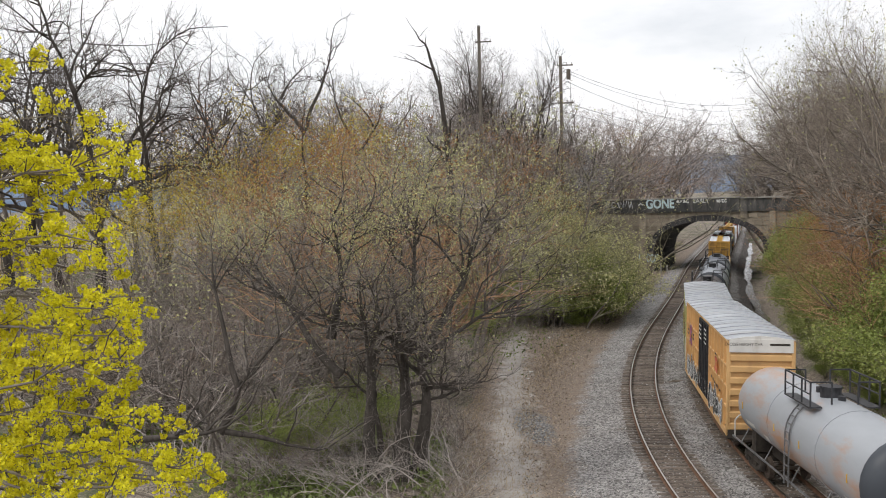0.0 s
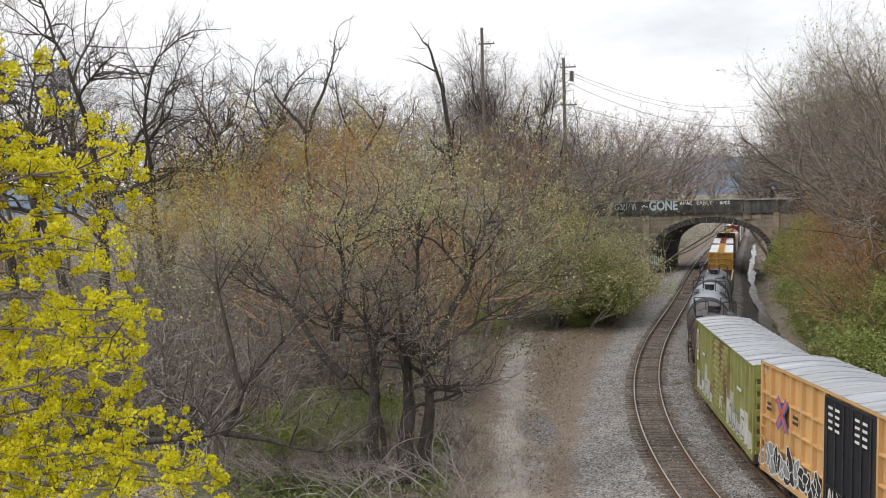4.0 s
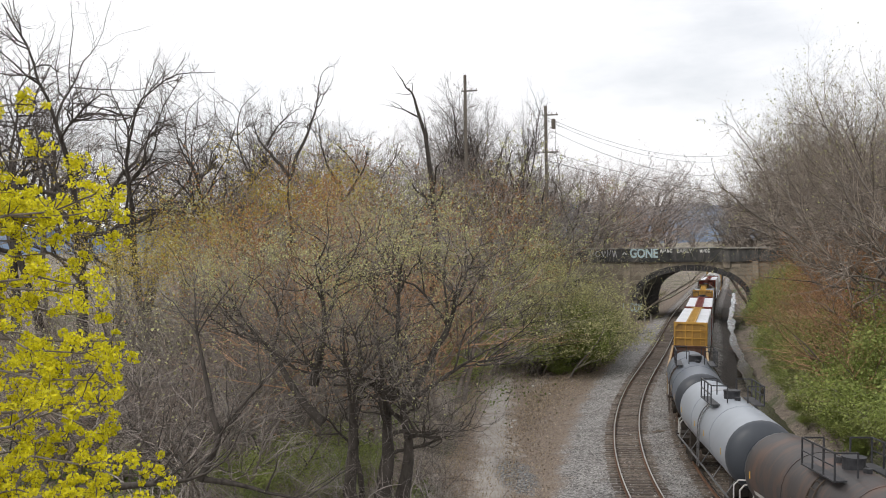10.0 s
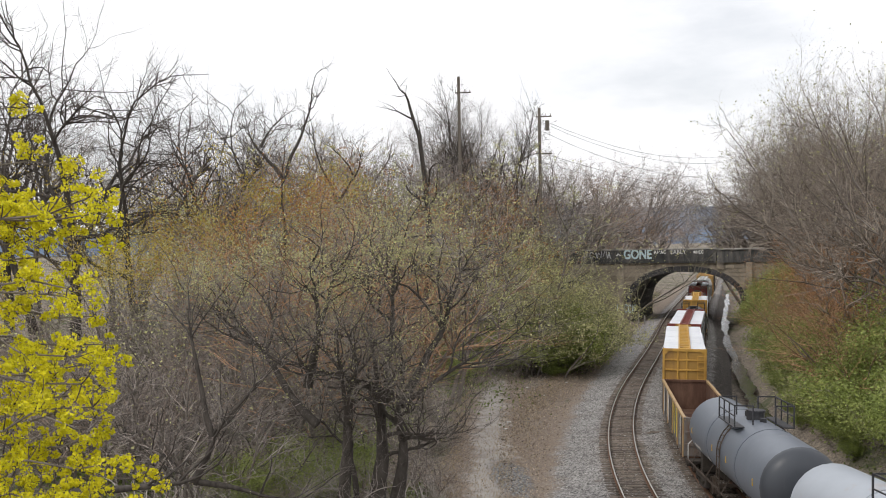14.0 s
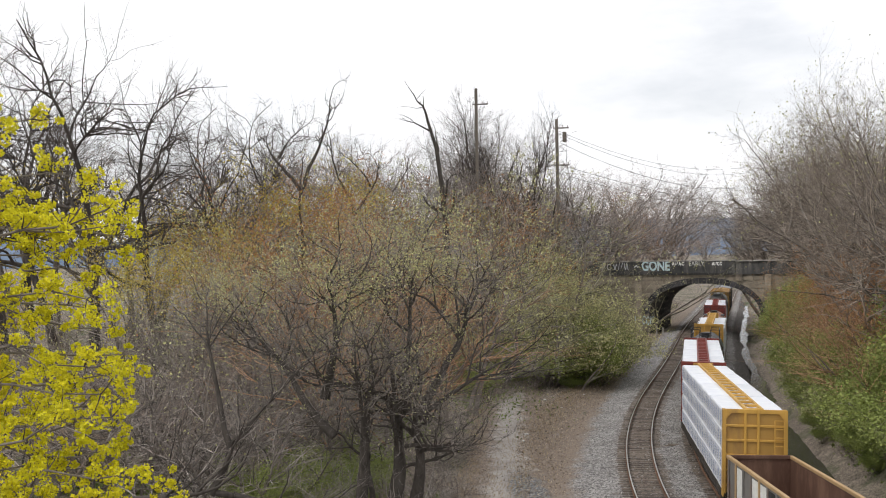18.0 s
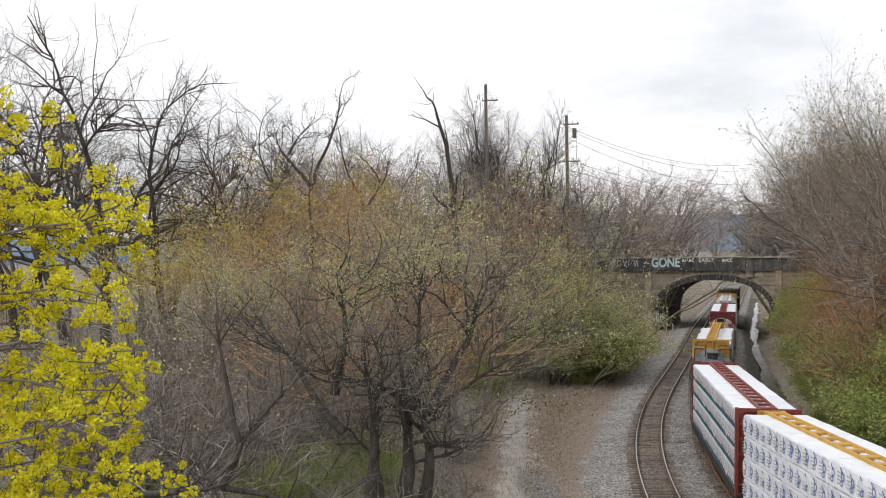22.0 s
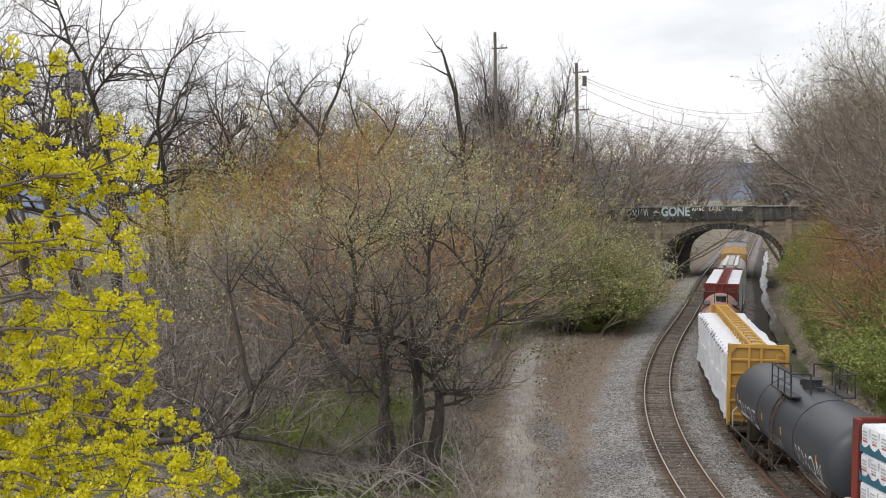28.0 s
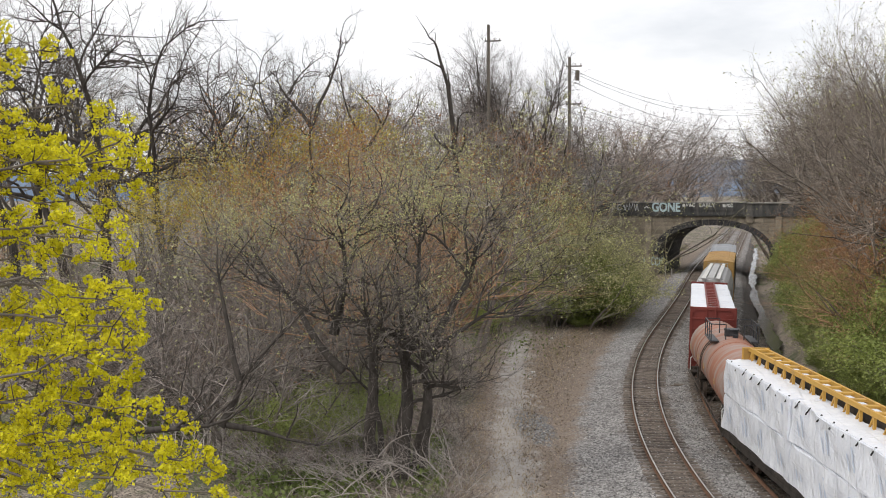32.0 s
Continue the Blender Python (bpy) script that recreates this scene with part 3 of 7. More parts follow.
def bridge():
    br = thing("road_bridge", "stone arch road bridge with a blackened parapet and graffiti", "bridge", kind="structure", m=BM)
    depth, top = 17.0, 8.1
    # spandrel walls, front and back, and the vault between them
    us = np.concatenate([np.linspace(ARCH_C - ARCH_H, ARCH_C + ARCH_H, 41)])
    for y0, y1 in ((0.0, 0.7), (depth - 0.7, depth)):
        bm = bmesh.new()
        for a, b in zip(us[:-1], us[1:]):
            za, zb = arch_z(a), arch_z(b)
            f = [bm.verts.new(c) for c in ((a, y0, za), (b, y0, zb), (b, y0, top), (a, y0, top), (a, y1, za), (b, y1, zb), (b, y1, top), (a, y1, top))]
            for q in ((0, 1, 2, 3), (5, 4, 7, 6), (1, 0, 4, 5), (3, 2, 6, 7)):
                bm.faces.new([f[i] for i in q])
        part("spandrel_wall", bm, M["stone"], br)
        for x0, x1 in ((-30.0, ARCH_C - ARCH_H), (ARCH_C + ARCH_H, 45.0)):
            bm = bmesh.new()
            box(bm, x0, x1, y0, y1, -3.0, top)
            part("abutment_wall", bm, M["stone"], br)
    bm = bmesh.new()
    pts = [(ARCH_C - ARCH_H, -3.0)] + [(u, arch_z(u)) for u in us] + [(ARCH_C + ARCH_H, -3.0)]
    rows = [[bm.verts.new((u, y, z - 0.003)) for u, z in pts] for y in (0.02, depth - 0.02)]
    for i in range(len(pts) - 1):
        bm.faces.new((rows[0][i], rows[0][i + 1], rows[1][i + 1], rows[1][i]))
    part("vault", bm, M["dark_stone"], br, "near-black stone vault")
    # ring stones
    n = 33
    ang = np.linspace(math.pi, 0, n + 1)
    ring = []
    for a in ang:
        ca = math.copysign(abs(math.cos(a)) ** (2 / 2.3), math.cos(a))
        sa = math.sin(a)
        ring.append((ARCH_C + ARCH_H * ca, SPRING + RISE * sa, ARCH_C + (ARCH_H + 0.75) * ca, SPRING + (RISE + 0.85) * sa))
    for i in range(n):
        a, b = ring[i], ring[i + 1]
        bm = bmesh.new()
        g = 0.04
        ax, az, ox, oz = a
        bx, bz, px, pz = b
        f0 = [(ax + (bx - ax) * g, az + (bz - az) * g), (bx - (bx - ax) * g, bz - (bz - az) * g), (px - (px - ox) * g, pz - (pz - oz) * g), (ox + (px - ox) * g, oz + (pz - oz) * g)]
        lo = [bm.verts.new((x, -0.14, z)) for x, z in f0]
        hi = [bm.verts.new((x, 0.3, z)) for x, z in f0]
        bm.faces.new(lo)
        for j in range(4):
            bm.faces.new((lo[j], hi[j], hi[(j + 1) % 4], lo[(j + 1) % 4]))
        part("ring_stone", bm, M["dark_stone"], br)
    # coursed face stones on the near wall
    shapes = []
    for w in (0.9, 1.2, 1.5):
        bm = bmesh.new()
        box(bm, -w / 2 + 0.015, w / 2 - 0.015, -0.05, 0.05, -0.285, 0.285, 0.02)
        me = bpy.data.meshes.new("stone")
        bm.to_mesh(me)
        bm.free()
        me.materials.append(M["stone"])
        shapes.append((w, me))
    rng = random.Random(8)
    for row in range(13):
        z = 0.05 + row * 0.6 + 0.3
        x = -11.0 + rng.uniform(0, 0.7)
        while x < 24:
            w, me = rng.choice(shapes)
            c = x + w / 2
            inside = abs(c - ARCH_C) < (ARCH_H + 0.8 + w / 2) and z < SPRING + (RISE + 1.15) * max(0.0, 1 - (max(0.0, abs(c - ARCH_C) - w / 2) / (ARCH_H + 0.75)) ** 2) ** 0.5 + 0.1
            if not inside and z < top - 0.25:
                ob = link("stone", me, br)
                ob.matrix_basis = pose(c, -0.03 + rng.uniform(-0.03, 0.02), z, rng.uniform(-1, 1), 0, rng.uniform(-1, 1))
            x += w + 0.02
    # pilasters, parapet girder, coping
    for x0, x1 in ((-3.1, -2.1), (11.6, 12.6), (15.7, 16.5)):
        bm = bmesh.new()
        box(bm, x0, x1, -0.32, 0.1, -1.0 if x0 != 11.6 else 7.2, top + 0.06, 0.03)
        part("pilaster", bm, M["stone"], br)
    bm = bmesh.new()
    box(bm, -14, 11.55, -0.42, 0.5, 8.1, 10.1, 0.03)
    for z in (8.35, 9.0):
        box(bm, -14, 11.5, -0.5, -0.42, z, z + 0.14)
    part("parapet", bm, M["girder"], br, "blackened parapet girder with graffiti")
    bm = bmesh.new()
    box(bm, 11.6, 44, -0.3, 0.5, 8.1, 10.0, 0.03)
    part("parapet", bm, M["girder"], br)
    for x0, x1 in ((-14, 11.55), (11.6, 44)):
        bm = bmesh.new()
        box(bm, x0, x1, -0.55, 0.62, 10.1 if x0 < 0 else 10.0, 10.28 if x0 < 0 else 10.18, 0.02)
        part("coping", bm, M["concrete"], br)
    bm = bmesh.new()
    box(bm, -30, 45, 0.7, depth - 0.7, 7.85, 8.3)
    part("deck", bm, M["girder"], br)
    bm = bmesh.new()
    box(bm, -14, 44, depth - 0.4, depth + 0.3, 8.1, 10.0)
    part("parapet", bm, M["girder"], br)


# ---- trees ----
def tubes(p0, p1, r0, r1, n):
    """Tapered n-sided tubes from p0 to p1, joined where one goes on from the last, as arrays."""
    d = p1 - p0
    d = d / (np.linalg.norm(d, axis=1, keepdims=True) + 1e-9)
    a = np.cross(d, np.array([[0.32, 0.76, 0.56]]))
    a /= np.linalg.norm(a, axis=1, keepdims=True) + 1e-9
    b = np.cross(d, a)
    t = np.arange(n) * 2 * np.pi / n
    ring = a[:, None, :] * np.cos(t)[None, :, None] + b[:, None, :] * np.sin(t)[None, :, None]
    lo, hi = p0[:, None] + ring * r0[:, None, None], p1[:, None] + ring * r1[:, None, None]
    own = np.ones(len(p0), dtype=bool)
    own[1:] = np.abs(p0[1:] - p1[:-1]).sum(1) > 1e-6
    count = np.where(own, 2 * n, n)
    start = np.cumsum(count) - count
    top = start + np.where(own, n, 0)
    low = np.where(own, start, start - n)
    v = np.empty((int(count.sum()), 3))
    j = np.arange(n)
    v[(top[:, None] + j).ravel()] = hi.reshape(-1, 3)
    v[(start[own][:, None] + j).ravel()] = lo[own].reshape(-1, 3)
    k = (j + 1) % n
    f = np.stack([low[:, None] + j, low[:, None] + k, top[:, None] + k, top[:, None] + j], 2).reshape(-1, 4)
    return v, f


def flakes(rng, c, size, squash=1.0):
    """Small four-cornered leaves at the places c, turned at random."""
    n = len(c)
    a = rng.normal(size=(n, 3))
    a /= np.linalg.norm(a, axis=1, keepdims=True)
    b = np.cross(a, rng.normal(size=(n, 3)))
    b /= np.linalg.norm(b, axis=1, keepdims=True) + 1e-9
    s = (size * rng.uniform(0.6, 1.4, n))[:, None]
    v = np.stack([c - a * s, c - b * s * 0.6 * squash, c + a * s, c + b * s * 0.6 * squash], 1).reshape(-1, 3)
    f = np.arange(n * 4).reshape(-1, 4)
    return v, f


def grow(seed, spec):
    """Segments of a tree by levels, and the twig points. spec: stems (list of base x, y, direction, length, radius and, for a limb, its height) and for each level
    the number of children, their length, angle, wander and rise."""
    rng = random.Random(seed)
    lv = spec["levels"]
    segs, tips, stem = [[] for _ in range(len(lv) + 1)], [], [0]
    env = spec.get("env")          # height of the crown's middle, its half width and half height

    def shoot(p, d, length, r, k):
        steps, wander, rise = (spec["steps"], spec["wander"], spec["rise"]) if k == 0 else (lv[k - 1]["steps"], lv[k - 1]["wander"], lv[k - 1]["rise"])
        step = length / steps
        last = k == len(lv)
        pts = []
        for i in range(steps):
            d = (d + Vector((rng.gauss(0, wander), rng.gauss(0, wander), rng.gauss(0, wander) + rise))).normalized()
            if k and p.z < 1.6 and d.z < 0.1:
                d = Vector((d.x, d.y, abs(d.z) + 0.15)).normalized()
            if (k == 1 and d.z < 0.0) or (k == 2 and d.z < -0.35):
                d = Vector((d.x, d.y, -0.3 * d.z)).normalized()
            q = p + d * step
            if env and k and ((q.x / env[1]) ** 2 + (q.y / env[1]) ** 2 + ((q.z - env[0]) / env[2]) ** 2) > 1 + 0.25 * rng.gauss(0, 1):
                if i:
                    break
                steps_cut = p.lerp(q, 0.4)
                segs[k].append((*p, *steps_cut, r, r * 0.5, stem[0]))
                tips.append((*steps_cut,))
                return
            ra, rb = r * (1 - 0.75 * i / steps), r * (1 - 0.75 * (i + 1) / steps)
            segs[k].append((*p, *q, ra, rb, stem[0]))
            pts.append((p.copy(), q.copy(), d.copy(), rb))
            p = q
        if last:
            tips.append((*pts[-1][1],))
            tips.append((*pts[len(pts) // 2][1],))
            return
        c = lv[k]
        for _ in range(c["n"]):
            f = c["from"] + (1 - c["from"]) * rng.random() ** c.get("bias", 0.8)
            i = min(int(f * len(pts)), len(pts) - 1)
            a, b, dd, rr = pts[i]
            o = a.lerp(b, f * len(pts) - i)
            side = dd.cross(Vector((rng.gauss(0, 1), rng.gauss(0, 1), rng.gauss(0, 1)))).normalized()
            ang = radians(c["angle"] * rng.uniform(0.7, 1.3))
            nd = dd * math.cos(ang) + side * math.sin(ang)
            nd.z += c.get("lift", 0.0)
            shoot(o, nd.normalized(), c["len"] * rng.uniform(0.6, 1.25) * (1.15 - 0.5 * f), min(rr * 0.8, c["r"] * rng.uniform(0.8, 1.2)), k + 1)
        # the leader goes on as a shoot of the next level
        a, b, dd, rr = pts[-1]
        shoot(b, dd, c["len"] * 0.8, rr, k + 1)

    for i, (x, y, d, length, r, *z) in enumerate(spec["stems"]):
        stem[0] = i
        shoot(Vector((x, y, z[0] if z else -0.3)), Vector(d).normalized(), length, r, 0)
    return segs, np.array(tips) if tips else np.zeros((0, 3))


def make_tree(name, seed, spec, label, category, group, bark, twig, leaf=None, leaf_size=0.04, leaf_n=2, leaf_spread=0.12, thick=2, patchy=True, top=99):
    segs, tips = grow(seed, spec)
    rng = np.random.default_rng(seed)
    ob = thing(name, label, category, group)
    for i in range(len(spec["stems"])):
        vs, fs, off = [], [], 0
        for k in range(0, min(thick, len(segs))):
            a = np.array(segs[k])
            a = a[a[:, 8] == i]
            v, f = tubes(a[:, :3], a[:, 3:6], a[:, 6], a[:, 7], 7 if k == 0 else 5)
            vs.append(v), fs.append(f + off)
            off += len(v)
        raw("trunk" if len(spec["stems"]) == 1 else "stem", np.concatenate(vs), np.concatenate(fs), bark, ob, smooth=True)
    vs, fs, off = [], [], 0
    for k in range(thick, len(segs)):
        a = np.array(segs[k])
        v, f = tubes(a[:, :3], a[:, 3:6], a[:, 6], a[:, 7], 3)
        vs.append(v), fs.append(f + off)
        off += len(v)
    if vs:
        raw("crown", np.concatenate(vs), np.concatenate(fs), twig, ob)
    if leaf is not None and len(tips):
        c = np.repeat(tips, max(1, math.ceil(leaf_n)), 0)
        prob = np.full(len(c), min(1.0, leaf_n))
        if patchy:
            zr = c[:, 2] / c[:, 2].max()
            clump = np.array([noise.noise(Vector(p) * 0.45 + Vector((seed, 0, 0))) for p in tips]).repeat(max(1, math.ceil(leaf_n)), 0)
            prob *= np.clip((zr - 0.40) / 0.35, 0.04, 1) * np.clip(0.25 + 2.6 * clump, 0.03, 1)
        keep = rng.random(len(c)) < prob
        c = c[keep] + rng.normal(size=(keep.sum(), 3)) * leaf_spread
        v, f = flakes(rng, c, leaf_size)
        raw("leaves", v, f, leaf, ob)
    ob["tall"], ob["used"] = float(np.percentile(tips[:, 2], top)), 0
    return ob


def lev(n, length, r, angle, steps=3, wander=0.12, rise=0.03, start=0.3, lift=0.0):
    return {"n": n, "len": length, "r": r, "angle": angle, "steps": steps, "wander": wander, "rise": rise, "from": start, "lift": lift}


def tall_spec(h, seed, lean=0.05, limbs=9, angle=42, start=0.32, bole=0.55, gnarl=0.17):
    rng = random.Random(seed)
    return {"stems": [(0, 0, (rng.gauss(0, lean), rng.gauss(0, lean), 1), h * bole, h * 0.018)], "steps": 9, "wander": 0.09, "rise": 0.05,
            "levels": [lev(limbs, h * 0.36, h * 0.0075, angle, 9, gnarl, 0.06, start), lev(8, h * 0.15, h * 0.0030, 52, 6, gnarl * 1.6, 0.05, 0.25), lev(7, h * 0.065, 0.030, 52, 4, 0.35, 0.03, 0.12), lev(3, h * 0.03, 0.021, 48, 2, 0.34, 0.02, 0.1)]}


def fan_spec(h, seed, wide=0.25):
    rng = random.Random(seed)
    st = []
    for i in range(6):
        a, l = i * 1.05 + rng.uniform(-0.3, 0.3), rng.uniform(0.12, 0.5)
        st.append((0, 0, (math.cos(a) * l, math.sin(a) * l, 1), h * rng.uniform(0.55, 0.72), h * 0.009))
    return {"stems": st, "steps": 8, "wander": 0.08, "rise": 0.04, "env": (h * 0.68, h * wide, h * 0.31),
            "levels": [lev(6, h * 0.28, h * 0.006, 32, 7, 0.12, 0.06, 0.25), lev(6, h * 0.16, 0.06, 38, 5, 0.2, 0.04, 0.2), lev(6, h * 0.085, 0.042, 42, 4, 0.24, 0.03, 0.12), lev(3, h * 0.045, 0.032, 42, 2, 0.28, 0.02, 0.1)]}


def shrub_spec(h, seed, stems=7, a=5, b=5, c=2, wander=0.27, spread=0.75, r=0.022):
    rng = random.Random(seed)
    st = []
    for _ in range(stems):
        ang, l = rng.uniform(0, 6.28), rng.uniform(0.1, spread)
        st.append((rng.gauss(0, h * 0.11), rng.gauss(0, h * 0.11), (math.cos(ang) * l, math.sin(ang) * l, 1), h * rng.uniform(0.45, 0.72), h * 0.008))
    return {"stems": st, "steps": 6, "wander": wander * 0.8, "rise": 0.0,
            "levels": [lev(a, h * 0.34, 0.034, 44, 4, wander, 0.02, 0.15), lev(b, h * 0.18, 0.027, 44, 3, wander * 1.2, 0.01, 0.1), lev(c, h * 0.08, r, 42, 1, wander * 1.3, 0.0, 0.1)]}


def place(src, x, y, height, turn=0.0, dz=0.0, lean=0.0, wide=1.0, **tags):
    """A copy of src on the ground at x, y, as tall as height."""
    scale = height / src["tall"]
    m = pose(x, y, gz(x, y) + dz, lean, 0, turn) @ Matrix.Diagonal((scale * wide, scale * wide, scale, 1))
    if not src["used"]:
        src["used"] = 1
        src.matrix_basis = m
        return tagged(src, **tags)
    ob = copy_thing(src, Matrix())
    ob.matrix_basis = m
    return tagged(ob, **tags)


def to_top(src, places, rng, **kw):
    """Plant trees by the height of their tops above the rails."""
    for i, (x, y, z) in enumerate(places):
        place(src[i % len(src)], x, y, z - gz(x, y), rng.uniform(0, 360), **kw)


def broad_spec():
    """The wide many-trunked tree by the dirt road: two trunks that stand close, one that leans away, and their great limbs."""
    stems = [(0.35, 0, (0.10, 0, 1), 5.4, 0.44), (0.95, 0.2, (0.14, 0.05, 1), 5.2, 0.36), (-0.3, 0.1, (-0.34, 0.02, 1), 6.2, 0.33), (-0.5, 0.9, (-0.05, 0.2, 1), 5.0, 0.16),
             (-1.75, 0.1, (-0.82, 0.05, 0.56), 5.0, 0.19, 4.0), (-2.1, 0.1, (0.08, 0.0, 1), 3.8, 0.20, 5.4), (0.9, 0, (-0.85, -0.1, 0.5), 3.4, 0.17, 5.0),
             (1.5, 0.2, (0.48, 0.05, 0.85), 5.0, 0.19, 4.8), (1.4, 0.2, (0.85, -0.05, 0.55), 3.6, 0.12, 4.6), (1.0, 0, (-0.1, 0.3, 1), 4.8, 0.17, 4.9), (0.9, -0.1, (0.6, -0.45, 0.35), 2.4, 0.08, 3.6)]
    return {"stems": stems, "steps": 7, "wander": 0.13, "rise": 0.03, "env": (6.6, 8.6, 6.9),
            "levels": [lev(5, 4.0, 0.10, 48, 8, 0.21, 0.035, 0.55, 0.08), lev(7, 2.3, 0.05, 55, 6, 0.28, 0.015, 0.2, 0.03), lev(6, 1.25, 0.029, 55, 4, 0.33, 0.0, 0.12), lev(3, 0.6, 0.022, 50, 2, 0.34, 0.0, 0.1)]}


def dome_spec(h, seed, limbs=8, wide=0.4, gnarl=0.16, bole=0.5, low=0.3, fine=0.025):
    """A round-headed tree whose limbs end within one crown."""
    rng = random.Random(seed)
    return {"stems": [(0, 0, (rng.gauss(0, 0.06), rng.gauss(0, 0.06), 1), h * bole, h * 0.015)], "steps": 8, "wander": 0.09, "rise": 0.05, "env": (h * 0.58, h * wide, h * 0.42),
            "levels": [lev(limbs, h * 0.40, h * 0.0085, 46, 8, gnarl, 0.06, low), lev(7, h * 0.20, h * 0.0042, 46, 5, gnarl * 1.4, 0.04, 0.2), lev(6, h * 0.10, fine * 1.35, 46, 4, 0.27, 0.02, 0.12), lev(3, h * 0.05, fine, 44, 2, 0.3, 0.0, 0.1)]}


def crook_spec():
    """A tall trunk that forks high up into two winding limbs."""
    return {"stems": [(0, 0, (0.03, 0, 1), 14.0, 0.27), (0.2, 0, (-0.72, 0.05, 0.72), 5.0, 0.17, 12.4), (0.35, 0, (0.32, 0, 1), 6.6, 0.18, 12.6), (-1.8, 0.1, (0.25, 0, 1), 3.6, 0.11, 14.6)], "steps": 8, "wander": 0.2, "rise": 0.05,
            "levels": [lev(4, 3.0, 0.09, 52, 7, 0.34, 0.06, 0.45), lev(5, 1.5, 0.05, 55, 5, 0.36, 0.04, 0.25), lev(4, 0.8, 0.030, 52, 3, 0.36, 0.02, 0.1)]}


def bramble_spec(h, seed):
    """Canes that arch out and hang over."""
    rng = random.Random(seed)
    st = []
    for _ in range(6):
        ang, l = rng.uniform(0, 6.28), rng.uniform(0.3, 1.1)
        st.append((rng.gauss(0, h * 0.25), rng.gauss(0, h * 0.25), (math.cos(ang) * l, math.sin(ang) * l, 1), h * rng.uniform(1.0, 1.7), 0.026))
    return {"stems": st, "steps": 9, "wander": 0.13, "rise": -0.09,
            "levels": [lev(5, h * 0.55, 0.018, 42, 5, 0.2, -0.02, 0.25), lev(4, h * 0.28, 0.014, 45, 3, 0.28, 0.0, 0.15)]}


BARE = ((-28.5, 75, 28.2), (-25.0, 74, 29.1), (-20.3, 76, 25.8), (-22.1, 90, 26.8), (-36.2, 84, 30.7), (-41.9, 86, 31.3), (-20.8, 104, 26.5), (-26.7, 92, 27.0), (-19.4, 86, 24.9), (-38.4, 94, 31.4))
CROOK = ((-10.9, 80, 26.6, 0, 0.72), (-7.2, 90, 24.4, 160, 0.7))
SNAG = ((-1.1, 90, 26.8),)
FAN = ((2.6, 116, 31.5), (7.0, 112, 31.2), (9.0, 110, 27.6))
SMALL = ((-10.8, 104, 25.0), (-7.5, 106, 24.9), (-5.3, 110, 25.0), (-17.3, 108, 26.3), (10.0, 122, 26.7), (15.3, 126, 25.7), (-19.4, 100, 23.6), (-13.7, 108, 25.0), (-24.9, 104, 25.4), (-34.1, 100, 24.6), (-0.3, 116, 26.2), (-43.6, 104, 25.9), (-4.6, 125, 27.1), (12.8, 130, 26.9), (6.3, 118, 27.0), (2.5, 124, 27.9), (-30.1, 100, 23.3), (-29.5, 108, 24.8), (-20.8, 96, 22.1), (-16.3, 92, 21.1), (-36.0, 96, 24.7),
         (-14.0, 98, 23.2), (-11.5, 112, 24.6), (-8.0, 100, 22.6), (-3.2, 104, 23.4), (0.6, 102, 22.4), (4.6, 106, 23.6), (8.4, 104, 22.2), (11.8, 112, 23.4), (14.0, 118, 23.0), (-17.8, 96, 22.6), (-23.4, 98, 23.6), (-2.0, 96, 21.4), (6.6, 98, 21.0), (16.6, 122, 22.4))
FAR_BROWN = ((24, 158, 24.5), (27.0, 166, 25.2), (20.2, 156, 24.6), (16, 150, 23.8), (33.0, 182, 25.6), (41.0, 214, 29.0), (58.0, 264, 31.0), (67.0, 290, 32.5), (75.0, 318, 31.0), (139.8, 520, 20.0), (50.0, 240, 28.0), (103.0, 320, 25.0), (84.0, 262, 26.0), (36.5, 196, 22.0), (128.0, 470, 16.0), (112.0, 420, 17.0))
FAR_RED = ((35.5, 192, 22.4), (47.0, 232, 23.0), (29.5, 174, 21.0), (80.0, 330, 27.0))
BANK = ((38.5, 95, 23.4), (55.8, 165, 28.1), (33.8, 80, 22.6), (30.6, 70, 22.8), (26.2, 57, 21.6), (56.9, 172, 25.0), (60.4, 165, 31.3), (39.3, 90, 26.7), (43.5, 108, 25.9), (61.1, 175, 28.1), (31.1, 66, 23.9), (50.5, 122, 28.7), (56.2, 150, 29.0), (40.4, 92, 26.8), (36.0, 84, 27.4), (40.7, 92, 26.8), (32.5, 72, 25.5))
BANK_RUSTY = ((32.9, 84, 11.1), (26.5, 64, 11.9), (24.3, 56, 10.9), (28.8, 72, 10.0), (32.5, 76, 13.0), (26.3, 58, 11.7), (36.8, 94, 11.6), (29.4, 66, 13.6),)
OLIVE = ((-9.6, 60, 14.6), (-12.6, 66, 14.3), (-7.6, 60, 15.0), (6.4, 94, 18.8), (9.3, 97, 17.0), (11.6, 103, 16.0), (-13.3, 64, 13.7), (-9.0, 66, 16.4), (1.5, 88, 19.7), (-15.0, 60, 12.6), (-1.0, 70, 18.2), (15.8, 112, 14.0), (4.2, 100, 19.9))
RUSTY = ((-4.3, 54, 15.6), (-5.4, 52, 13.8), (-3.3, 68, 17.0), (5.8, 98, 18.0))
EDGE_GREEN = ((11.9, 94, 5.4), (14.2, 95, 4.9), (16.9, 100, 4.0), (12.7, 92, 3.7), (15.7, 98, 3.7), (19.2, 108, 3.7), (10.4, 92, 5.8), (8.6, 90, 5.0))
EDGE_OLIVE = ((8.4, 93, 12.1), (10.1, 90, 11.3), (12.9, 95, 10.1), (15.2, 100, 8.9), (17.9, 106, 6.9), (12.6, 102, 11.5), (9.8, 97, 12.1),)
